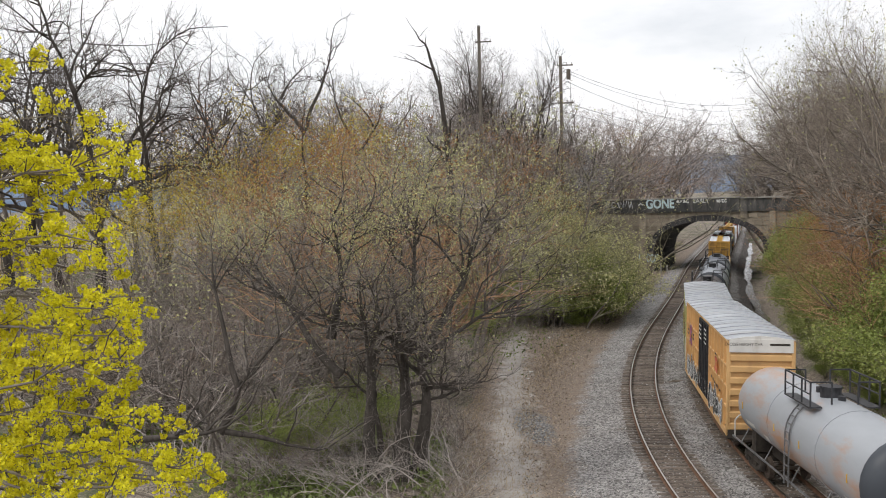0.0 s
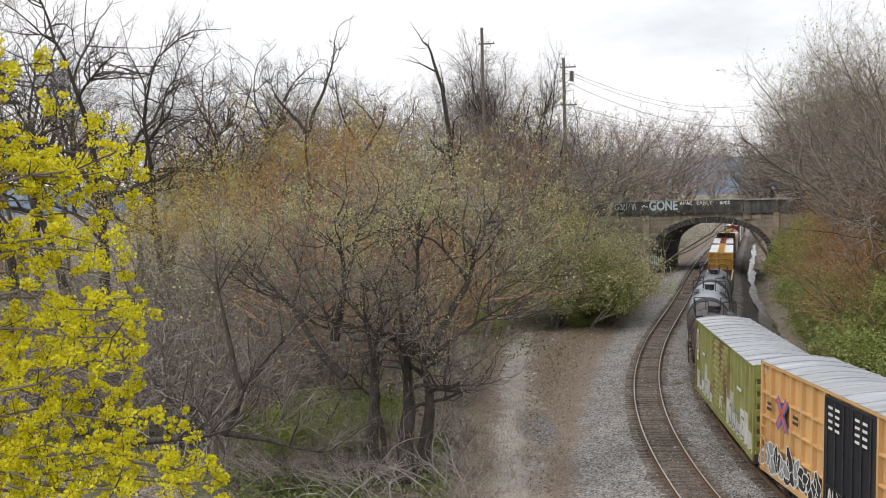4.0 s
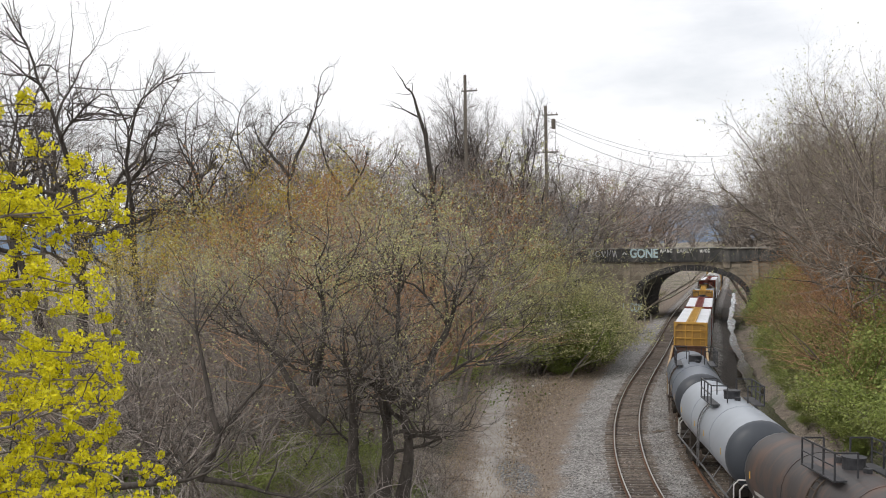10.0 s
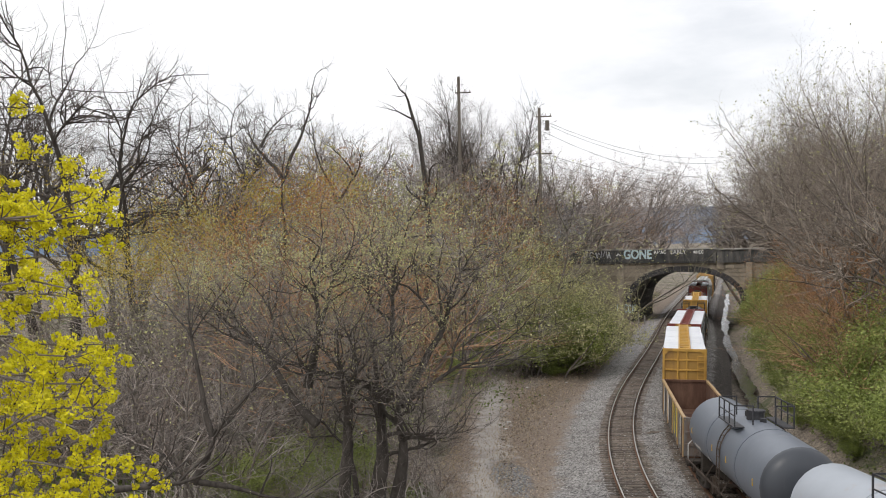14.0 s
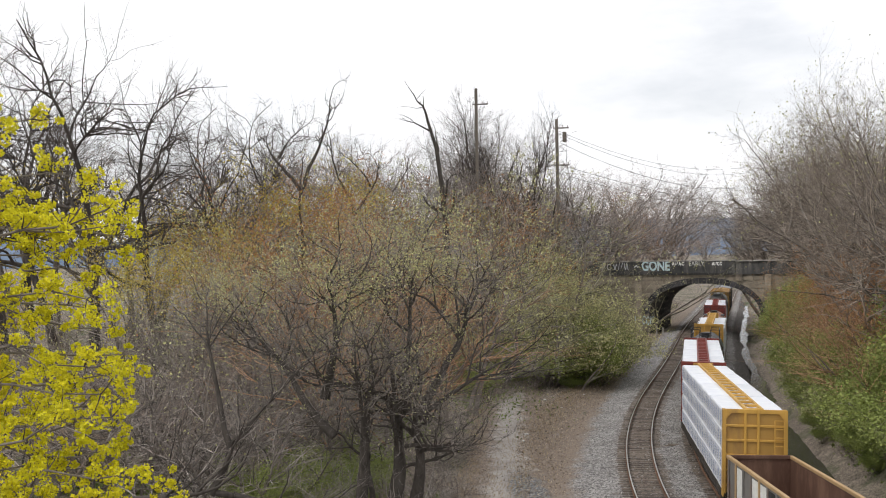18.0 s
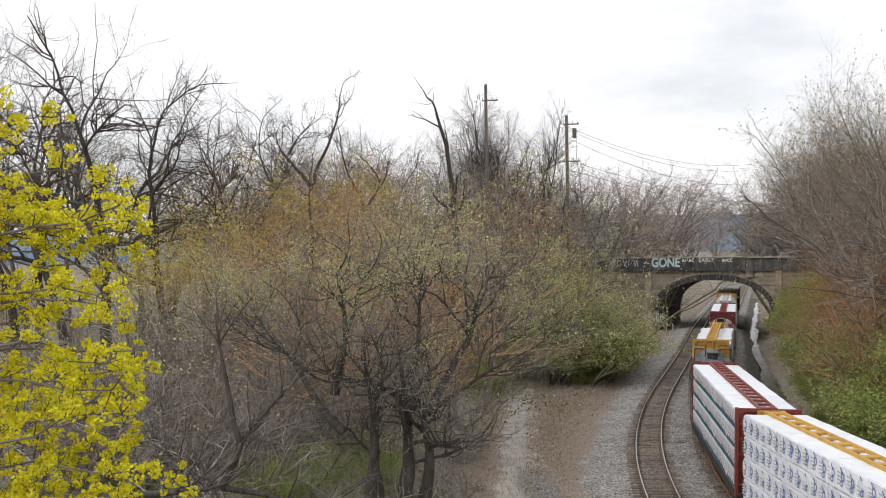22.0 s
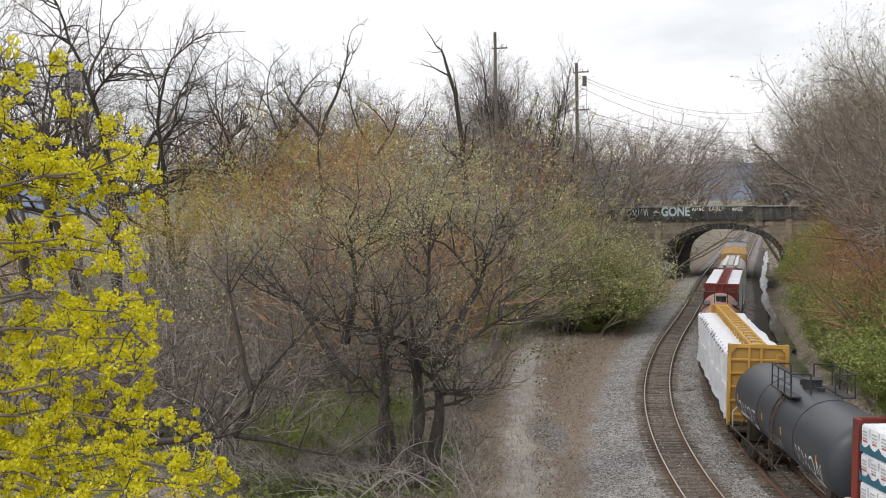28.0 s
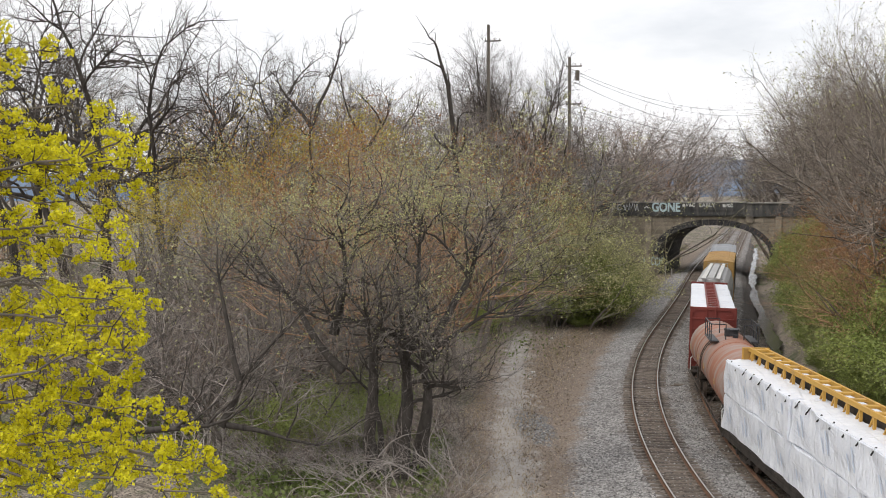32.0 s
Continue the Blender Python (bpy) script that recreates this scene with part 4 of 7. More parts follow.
GOLDEN = ((-15.8, 72, 16.6), (-14.1, 88, 20.9), (-19.5, 66, 13.8))


def woods():
    rng = random.Random(21)
    dark = "tall bare dark-barked tree with gnarled limbs"
    talls = [make_tree("bare_tree", 30 + i, {**dome_spec(22, 30 + i, 6 + i % 2, 0.3, 0.22, 0.62, 0.4), "env": (13.6, 6.0, 10.2)}, dark, "tree", "bare trees", M["dark_bark"], M["dark_twig"], thick=3, top=95) for i in range(4)]
    to_top(talls, BARE, rng)
    crook = make_tree("crooked_tree", 41, crook_spec(), "bare tree with crooked winding limbs", "tree", "bare trees", M["dark_bark"], M["dark_twig"], thick=3, top=98)
    for x, y, z, turn, wide in CROOK:
        place(crook, x, y, z - gz(x, y), turn, wide=wide)
    sp = tall_spec(22, 43, 0.0, 6, 55, 0.4, 0.85, 0.25)
    sp["wander"] = 0.13
    sp["levels"] = [lev(7, 3.2, 0.13, 60, 5, 0.3, 0.02, 0.35), lev(4, 1.4, 0.035, 50, 3, 0.3, 0.0, 0.3), lev(2, 0.6, 0.015, 45, 2, 0.3, 0.0, 0.3)]
    to_top([make_tree("snag_tree", 43, sp, "half-dead bare tree with few broken limbs", "tree", "bare trees", M["dark_bark"], M["dark_twig"])], SNAG, rng)
    fan = make_tree("fan_tree", 45, fan_spec(24, 45, 0.22), "bare fan-shaped tree with upright fine limbs", "tree", "bare trees", M["dark_bark"], M["dark_twig"])
    to_top([fan], FAN, rng, wide=1.0)
    small = [make_tree("slender_tree", 47 + i, dome_spec(16, 47 + i, 8, 0.3, 0.18, 0.55, 0.25, 0.028), "slender grey leafless tree in the wood", "tree", "slender trees", M["bark"], M["twig"]) for i in range(2)]
    to_top(small, SMALL, rng, wide=1.2)
    far = [make_tree("distant_tree", 90 + i, dome_spec(19, 90 + i, 10, 0.42, fine=0.042), "brown leafless tree beyond the bridge", "tree", "distant trees", M["bark"], M["brown_twig"] if i else M["twig"]) for i in range(2)]
    far_red = make_tree("distant_red_tree", 93, dome_spec(15, 93, 9, 0.42, fine=0.04), "tree with a haze of red buds beyond the bridge", "tree", "distant trees", M["bark"], M["brown_twig"], M["rusty_bud"], 0.06, 2.0, 0.15)
    to_top(far, [(x, y, z + 0.016 * y) for x, y, z in FAR_BROWN], rng, wide=1.1)
    to_top([far_red], FAR_RED, rng, wide=1.3)
    bank = [make_tree("bank_tree", 95 + i, {**dome_spec(16, 95 + i, 9, 0.40, 0.2, 0.5, 0.15, 0.042), "stems": [(0, 0, (0.05 - 0.1 * i, 0.03, 1), 7.0, 0.19), (0.5, 0.3, (0.5, 0.2, 1), 7.5, 0.15), (-0.4, 0.1, (-0.42, -0.1, 1), 7.5, 0.15)]}, "bare grey-brown tree with a dense round crown on the bank", "tree", "bank trees", M["bark"], M["tan_twig"], M["bud"], 0.05, 0.2, 0.06) for i in range(2)]
    to_top(bank, BANK, rng, wide=1.1)
    olive = [make_tree("budding_tree", 60 + i, shrub_spec(11, 60 + i, 6, 6, 5, 3, 0.22, 0.6, 0.026), "young tree with olive-yellow opening buds", "tree", "budding trees", M["bark"], (M["twig"], M["olive_twig"])[i], M["bud"], 0.042, 4.5, 0.10, thick=1) for i in range(2)]
    to_top(olive, OLIVE, rng, wide=1.15)
    rusty = make_tree("rusty_tree", 70, shrub_spec(9, 70, 7, 7, 6, 3, 0.22, 0.65), "small tree with a haze of rust-coloured buds", "tree", "rusty trees", M["bark"], M["rust_twig"], M["rusty_bud"], 0.026, 8.0, 0.13, thick=1)
    to_top([rusty], RUSTY, rng, wide=1.25)
    to_top([rusty], BANK_RUSTY, rng, wide=1.2)
    gold = make_tree("golden_bush", 75, shrub_spec(9, 75, 8, 7, 6, 3, 0.14, 0.6), "tree in golden-yellow bud among the bare trees", "tree", "golden trees", M["bark"], M["twig"], M["gold"], 0.034, 10.0, 0.15, thick=1)
    to_top([gold], GOLDEN, rng, wide=1.0)
    broad = make_tree("spreading_tree", 7, broad_spec(), "wide many-trunked tree with olive-yellow opening buds beside the dirt road", "tree", "", M["dark_bark"], M["wood_twig"], M["bud"], 0.034, 2.6, 0.12, thick=3)
    place(broad, -2.45, 41.5, 13.6)
    greys = [make_tree("thicket", 50 + i, shrub_spec(7.5, 50 + i, 6, 6), "grey leafless thicket of thin tangled stems", "bush", "thickets", M["bark"], M["twig"] if i != 1 else M["brown_twig"], M["bud"], 0.045, 0.35, 0.06, thick=1) for i in range(3)]
    green = [make_tree("green_bush", 80 + i, shrub_spec(4.0, 80 + i, 5, 9, 5, 3, 0.2, 0.8), "dense bush in fresh green leaf", "bush", "green bushes", M["bark"], M["twig"], M["leaf"], 0.05, 6.0, 0.22, thick=1, patchy=False) for i in range(2)]
    willow = make_tree("budding_bush", 64, shrub_spec(7, 64, 7, 6, 5, 3, 0.22, 0.65, 0.024), "spreading bush in pale yellow-olive bud", "bush", "budding bushes", M["bark"], M["olive_twig"], M["willow"], 0.043, 4.0, 0.10, thick=1, patchy=False)
    canes = [make_tree("bramble", 110 + i, bramble_spec(2.4, 110 + i), "arching pale grey bramble canes", "bush", "brambles", M["pale_twig"], M["pale_twig"], thick=1) for i in range(3)]
    return greys, green, olive, rusty, willow, canes


def undergrowth(sets):
    greys, green, olive, rusty, willow, canes = sets
    rng = random.Random(33)
    for i in range(58):          # tangle under and behind the wood's edge
        y = 37 + 46 * (i + rng.random()) / 64
        x = rng.uniform(-0.47 * y, -0.05 * y - 1.5)
        if y < 50 and -9.0 < x < -3.8:
            x -= 6.0
        if y < 42 and -15 < x < -5:
            y += 7.0
        place(rng.choice(greys), x, y, rng.uniform(4.5, 8.5), rng.uniform(0, 360), wide=1.25)
    for i in range(26):          # on towards the bridge
        s = rng.uniform(58, 108)
        x, y, th = on_line(s, rng.uniform(-36, -18))
        place(rng.choice(greys + [olive[0], rusty]), float(x), float(y), rng.uniform(6, 10), rng.uniform(0, 360), wide=1.1)
    for i, (x, y, z) in enumerate(EDGE_GREEN):
        place(green[i % 2], x, y, z - gz(x, y), rng.uniform(0, 360), wide=1.15)
    for i, (x, y, z) in enumerate(EDGE_OLIVE):
        place(willow, x, y, z - gz(x, y), rng.uniform(0, 360), wide=1.05)
    for i in range(56):          # the wood beyond the bridge
        s = 152 + 170 * rng.random() ** 1.5
        x, y, th = on_line(s, rng.choice((rng.uniform(-70, -13), rng.uniform(-40, -13), rng.uniform(17, 60))))
        if i % 3 == 0:           # behind the wood's edge to the west
            x, y = rng.uniform(-75, 4), rng.uniform(88, 150)
        place(rng.choice(greys + [greys[1], rusty]), float(x), float(y), rng.uniform(7, 13), rng.uniform(0, 360), wide=1.5)
    for i in range(22):          # low pale brambles between the road's end and the green edge
        s = rng.uniform(46, 84)
        x, y, th = on_line(s, rng.uniform(-13, -8.2))
        place(rng.choice(greys), float(x), float(y), rng.uniform(0.8, 2.2), rng.uniform(0, 360), wide=1.6)
    for i in range(15):          # fresh green in the hollow of the wood
        place(rng.choice(green), -5.6 + rng.uniform(-2.6, 2.9), 47.5 + rng.uniform(-4, 6), rng.uniform(1.3, 2.6), rng.uniform(0, 360), wide=1.3)
    for i in range(46):          # arching canes along the wood's foot
        x, y = (rng.uniform(-11.5, 0.4), rng.uniform(36.5, 43.5)) if i % 3 else (rng.uniform(-1.2, 0.5) + 0.02 * i, rng.uniform(38, 62))
        if x < -5.5 and y < 40.5:
            y += 4.0
        place(canes[i % 3], x, y, rng.uniform(1.2, 2.8), rng.uniform(0, 360), wide=1.2)
    for i in range(26):          # pale brush round the foot of the spreading tree
        place(canes[i % 3], rng.uniform(-7.5, 0.3), rng.uniform(39.0, 46.0), rng.uniform(1.8, 3.6), rng.uniform(0, 360), wide=1.1)
    for i in range(16):          # canes hanging over the verge
        x, y, th = on_line(rng.uniform(44, 100), rng.uniform(-9.5, -7.4))
        place(canes[i % 3], float(x), float(y), rng.uniform(0.8, 1.8), rng.uniform(0, 360), wide=1.4)
    for i in range(9):           # green edge by the ballast
        s = rng.uniform(48, 112)
        x, y, th = on_line(s, rng.uniform(-14.5, -10.5))
        place(rng.choice(green), float(x), float(y), rng.uniform(2.2, 4.2), rng.uniform(0, 360), wide=1.3)
    for i in range(10):          # pale brush under the spreading tree
        place(rng.choice(greys), rng.uniform(-9.5, -1.2), rng.uniform(38.5, 47), rng.uniform(2.0, 3.8), rng.uniform(0, 360), wide=1.4)
    for i in range(18):          # scrub by the line beyond the bridge
        s = rng.uniform(150, 205)
        x, y, th = on_line(s, rng.uniform(-13.5, -6.5))
        place(rng.choice(greys + [green[0], willow]), float(x), float(y), rng.uniform(1.2, 3.0), rng.uniform(0, 360), wide=1.6)
    for i in range(18):          # low brambles along the dirt road
        y = rng.uniform(34, 70)
        place(rng.choice(greys), rng.uniform(-2.2, 0.1) + 0.022 * y, y, rng.uniform(1.2, 3.0), rng.uniform(0, 360), wide=1.4)
    for i in range(84):          # the east bank, foot to shoulder
        s = 12 + 112 * (i + rng.random()) / 84
        x, y, th = on_line(s, 12.7 + 5.0 * rng.random() ** 1.3)
        place(rng.choice(green + [green[1], green[0], green[0], greys[0], willow, olive[1]]), float(x), float(y), rng.uniform(2.6, 5.2), rng.uniform(0, 360), wide=1.2)
    for i in range(48):          # green and budding bushes along the ditch
        x, y, th = on_line(24 + 104 * (i + rng.random()) / 48, 12.1 + 1.2 * rng.random())
        place(rng.choice(green + [green[0], willow]), float(x), float(y), rng.uniform(1.5, 3.0), rng.uniform(0, 360), wide=1.2)
    for i in range(44):          # low growth on the ditch's bank
        x, y, th = on_line(28 + 96 * (i + rng.random()) / 44, 11.3 + 0.7 * rng.random())
        place(rng.choice(green + [green[1], greys[1]]), float(x), float(y), rng.uniform(0.8, 1.6), rng.uniform(0, 360), wide=1.0)
    for i in range(9):           # young green at the foot of the wood's edge
        x, y, th = on_line(rng.uniform(60, 84), rng.uniform(-8.6, -7.2))
        place(rng.choice(green + [willow]), float(x), float(y), rng.uniform(0.8, 1.5), rng.uniform(0, 360), wide=1.3)
    for i in range(16):          # a skirt of low bushes before the tall green ones
        x, y, th = on_line(rng.uniform(66, 82), rng.uniform(-9.4, -6.9))
        place(rng.choice(green + [greys[0], willow]), float(x), float(y), rng.uniform(1.0, 2.1), rng.uniform(0, 360), wide=1.4)
    for i in range(30):
        s = 15 + 115 * (i + rng.random()) / 30
        x, y, th = on_line(s, rng.uniform(17, 27))
        place(rng.choice(greys[:2] + [greys[1], rusty, rusty]), float(x), float(y), rng.uniform(4, 7.5), rng.uniform(0, 360), wide=1.3)


def leaning_tree():
    """A dark tree that leans out of the thicket, with an upright limb."""
    spec = {"stems": [(-4.4, 0, (1, -0.02, 0.06), 5.0, 0.19), (0.1, -0.05, (0.42, 0, 1), 2.2, 0.18, 0.0), (0.85, -0.05, (-0.30, 0, 1), 4.6, 0.13, 1.75), (0.88, -0.05, (0.72, 0, 0.75), 3.2, 0.10, 1.85), (0.3, -0.1, (0.95, 0.05, -0.28), 3.6, 0.13, 0.05)], "steps": 6, "wander": 0.08, "rise": 0.0,
            "levels": [lev(4, 3.4, 0.06, 40, 6, 0.16, 0.04, 0.5), lev(5, 1.8, 0.03, 42, 4, 0.22, 0.02, 0.2), lev(4, 0.9, 0.014, 42, 3, 0.25, 0.0, 0.1)]}
    ob = make_tree("leaning_tree", 17, spec, "dark leaning tree with an upright forked limb", "tree", "", M["dark_bark"], M["wood_twig"])
    ob.matrix_basis = pose(-8.8, 38.0, 2.75)


def ground_cover():
    rng = np.random.default_rng(12)
    pts = []
    for cx, cy, rx, ry, n in ((-6.5, 52, 4.0, 9.0, 5200), (-6.0, 39, 3.2, 3.0, 1800), (-2.6, 66, 2.2, 5.0, 1200), (-0.8, 43, 0.8, 7.0, 900), (3.6, 84, 5.0, 14.0, 1500), (-14, 46, 6, 8, 1500)):
        pts.append(np.stack([cx + rng.normal(size=n) * rx * 0.5, cy + rng.normal(size=n) * ry * 0.5], 1))
    s = rng.uniform(10, 125, 2200)
    x, y, th = on_line(s, rng.uniform(11.2, 15.5, 2200))
    pts.append(np.stack([x, y], 1))
    p = np.concatenate(pts)
    z = ground_z(p[:, 0], p[:, 1]) + rng.uniform(0.02, 0.55, len(p))
    v, f = flakes(rng, np.column_stack([p, z]), 0.11)
    tagged(raw("undergrowth", v, f, M["grass"]), "patches of fresh green undergrowth and ivy", "undergrowth", kind="stuff")
    n = 26000
    s = rng.uniform(4, 125, n)
    x, y, th = on_line(s, -6.8 + rng.normal(size=n) * 1.6)
    keep = (x - np.interp(y, ROAD_Y, ROAD_X) > 0.5) | (x - np.interp(y, ROAD_Y, ROAD_X) < -1.0) | (rng.random(n) < 0.15)
    x, y = x[keep], y[keep]
    c = np.column_stack([x, y, np.maximum(ground_z(x, y) + 0.13, -0.60 + 0.0 * x) + rng.uniform(0.0, 0.1, len(x))])
    v, f = flakes(rng, c, 0.05)
    tagged(raw("fallen_leaves", v, f, M["dead_leaf"]), "brown fallen leaves scattered over the verge", "leaves", kind="stuff")
    # dry stalks along the verge and the road's edges
    n = 9000
    s = rng.uniform(5, 120, n)
    x, y, th = on_line(s, -6.9 + rng.normal(size=n) * 0.9)
    x2 = rng.normal(size=3000) * 0.5 - 0.3
    y2 = rng.uniform(33, 85, 3000)
    x = np.concatenate([x, x2 + np.interp(y2, [37.6, 57, 79.7], [0.9, 1.9, 3.9])])
    y = np.concatenate([y, y2])
    a = np.column_stack([x, y, ground_z(x, y) + 0.08])
    d = rng.normal(size=(len(x), 3)) * 0.12 + np.array([0, 0, 0.12])
    d[:, 2] = abs(d[:, 2])
    v, f = tubes(a, a + d, np.full(len(x), 0.012), np.full(len(x), 0.005), 3)
    tagged(raw("dry_grass", v, f, M["straw"]), "dry straw-coloured stalks along the verge", "grass", kind="stuff")


# ---- flowering maple beside the camera ----
def maple():
    rng = random.Random(4)
    nrng = np.random.default_rng(4)
    ob = thing("flowering_maple", "maple in yellow-green blossom close beside the viewpoint", "tree")
    trunk = Vector((-6.2, 8.8, 0.0))
    big, fine, tips = [], [], []
    z0 = gz(trunk.x, trunk.y) - 0.2
    p = Vector((trunk.x, trunk.y, z0))
    for i in range(10):
        q = Vector((trunk.x + rng.gauss(0, 0.05), trunk.y + rng.gauss(0, 0.05), z0 + (i + 1) * 1.45))
        big.append((*p, *q, 0.26 - 0.018 * i, 0.24 - 0.018 * i))
        p = q
    # the crown's edge against the view: height and reach to the right, at eight metres off
    edge_z = [9.0, 9.35, 9.7, 10.0, 10.35, 10.7, 11.0, 11.35, 11.7, 12.05, 12.35, 12.7, 12.95]
    edge_x = [-1.75, -1.8, -2.1, -2.42, -2.5, -2.4, -2.38, -2.72, -2.42, -2.5, -2.66, -3.05, -3.3]
    for j in range(60):
        ez = 8.9 + 4.0 * ((j * 0.618 + 0.13) % 1.0)
        if (ez > 12.0 and j % 2) or (j > 26 and j % 3 == 0):
            continue
        ex = float(np.interp(ez, edge_z, edge_x)) - 0.12 - (0.0 if j < 26 else rng.uniform(0.1, 1.1))
        dep = rng.uniform(-1.2, 1.4)
        k = (8.0 + dep) / 8.0
        end = Vector((ex * k, 8.0 + dep, 11.6 + (ez - 11.6) * k))
        start = Vector((trunk.x, trunk.y, end.z - rng.uniform(0.1, 1.2)))
        prev = start
        n = 10
        for i in range(1, n + 1):
            t = i / n
            q = start.lerp(end, t) + Vector((rng.gauss(0, 0.05), rng.gauss(0, 0.05), 0.22 * math.sin(math.pi * t) + rng.gauss(0, 0.05))) * (1 if i < n else 0)
            r0, r1 = 0.026 * (1 - 0.8 * (i - 1) / n), 0.026 * (1 - 0.8 * t)
            big.append((*prev, *q, r0, r1))
            if t > 0.35:
                for _ in range(3):
                    d = Vector((rng.uniform(-0.3, 0.6), rng.gauss(0, 0.6), rng.gauss(0.1, 0.5))).normalized()
                    ln = rng.uniform(0.08, 0.36) * (1.1 - 0.55 * t)
                    m = q + d * ln * 0.5
                    e = m + (d + Vector((0, 0, 0.25))).normalized() * ln * 0.5
                    fine.append((*q, *m, 0.006, 0.005)), fine.append((*m, *e, 0.005, 0.003))
                    for _ in range(rng.choice((1, 2, 3))):
                        g = e + Vector((rng.gauss(0, 0.06), rng.gauss(0, 0.06), rng.gauss(0.01, 0.045)))
                        fine.append((*e, *g, 0.003, 0.002))
                        tips.append(tuple(g))
            prev = q
    a = np.array(big)
    for name, run in [("trunk", a[:10])] + [("limb", a[i:i + 10]) for i in range(10, len(a), 10)]:
        v, f = tubes(run[:, :3], run[:, 3:6], run[:, 6], run[:, 7], 7)
        raw(name, v, f, M["bark"], ob, smooth=True)
    a = np.array(fine)
    v, f = tubes(a[:, :3], a[:, 3:6], a[:, 6], a[:, 7], 4)
    raw("crown", v, f, M["dark_twig"], ob)
    tips = np.array(tips)
    # each blossom is a loose dome of little petals
    n = 44
    c = np.repeat(tips, n, 0)
    d = nrng.normal(size=(len(c), 3))
    d /= np.linalg.norm(d, axis=1, keepdims=True)
    d[:, 2] = d[:, 2] * 0.75 + 0.1
    size = np.repeat(nrng.uniform(0.04, 0.085, len(tips)), n)[:, None]
    v, f = flakes(nrng, c + d * size * nrng.uniform(0.5, 1.0, (len(c), 1)), 0.015, 1.3)
    raw("blossom", v, f, M["flower"], ob, "yellow-green blossom clusters")


# ---- poles, cables, hill ----
def poles():
    tops = []
    for x, y, z, lab in ((12.1, 100, 25.0, 1), (4.1, 100, 28.2, 0)):
        ob = thing("utility_pole", "weathered wooden utility pole with a cross-arm", "utility pole", "utility poles")
        bm = bmesh.new()
        rod(bm, (x, y, gz(x, y) - 0.5), (x, y, z), 0.2, 0.15, 12)
        part("post", bm, M["pole"], ob)
        for k in (0.9, 4.6) if lab else (1.6,):
            bm = bmesh.new()
            bar(bm, (x - 0.35, y, z - k), (x + 1.2, y - 0.3, z - k), 0.12)
            part("cross_arm", bm, M["pole"], ob)
            for c in (-0.3, 0.6, 1.1):
                bm = bmesh.new()
                rod(bm, (x + c, y - 0.12, z - k + 0.05), (x + c, y - 0.12, z - k + 0.3), 0.05, n=8)
                part("insulator", bm, M["concrete"], ob)
        if lab:
            bm = bmesh.new()
            rod(bm, (x + 0.75, y - 0.2, z - 2.3), (x + 0.75, y - 0.2, z - 1.3), 0.2, n=12)
            part("transformer", bm, M["pole"], ob)
    runs = [((11.9, 100, 24.0), (66, 168, 31.0)), ((12.2, 100, 23.6), (66, 168, 29.9)), ((12.5, 100, 22.6), (66, 168, 27.2)), ((12.5, 100, 20.4), (70, 172, 17.2)), ((12.2, 100, 19.6), (70, 172, 16.3))]
    for a, b in runs:
        a, b = Vector(a), Vector(b)
        pts = np.array([tuple(a.lerp(b, t) - Vector((0, 0, 4 * t * (1 - t) * (5.0 if b.z > 25 else 1.5)))) for t in np.linspace(0, 1, 17)])
        r = np.full(16, 0.022)
        v, f = tubes(pts[:-1], pts[1:], r, r, 5)
        tagged(raw("overhead_cable", v, f, M["cable"]), "thin dark overhead cable in a shallow sag", "cable", "overhead cables")


def hill():
    v, f = [], []
    xs = np.linspace(-900, 1500, 120)
    for x in xs:
        top = 62 + 14 * math.sin(x / 260 + 1) + 6 * math.sin(x / 70) + 2.2 * math.sin(x / 17) + 1.5 * math.sin(x / 7.3)
        v += [(x, 1500, -20), (x, 1560, top * 0.6), (x, 1700, top)]
    for i in range(len(xs) - 1):
        f += [(3 * i, 3 * i + 3, 3 * i + 4, 3 * i + 1), (3 * i + 1, 3 * i + 4, 3 * i + 5, 3 * i + 2)]
    tagged(raw("backdrop_hill", v, f, M["hill"], smooth=True), "hazy blue wooded hill on the horizon", "hill", kind="structure")


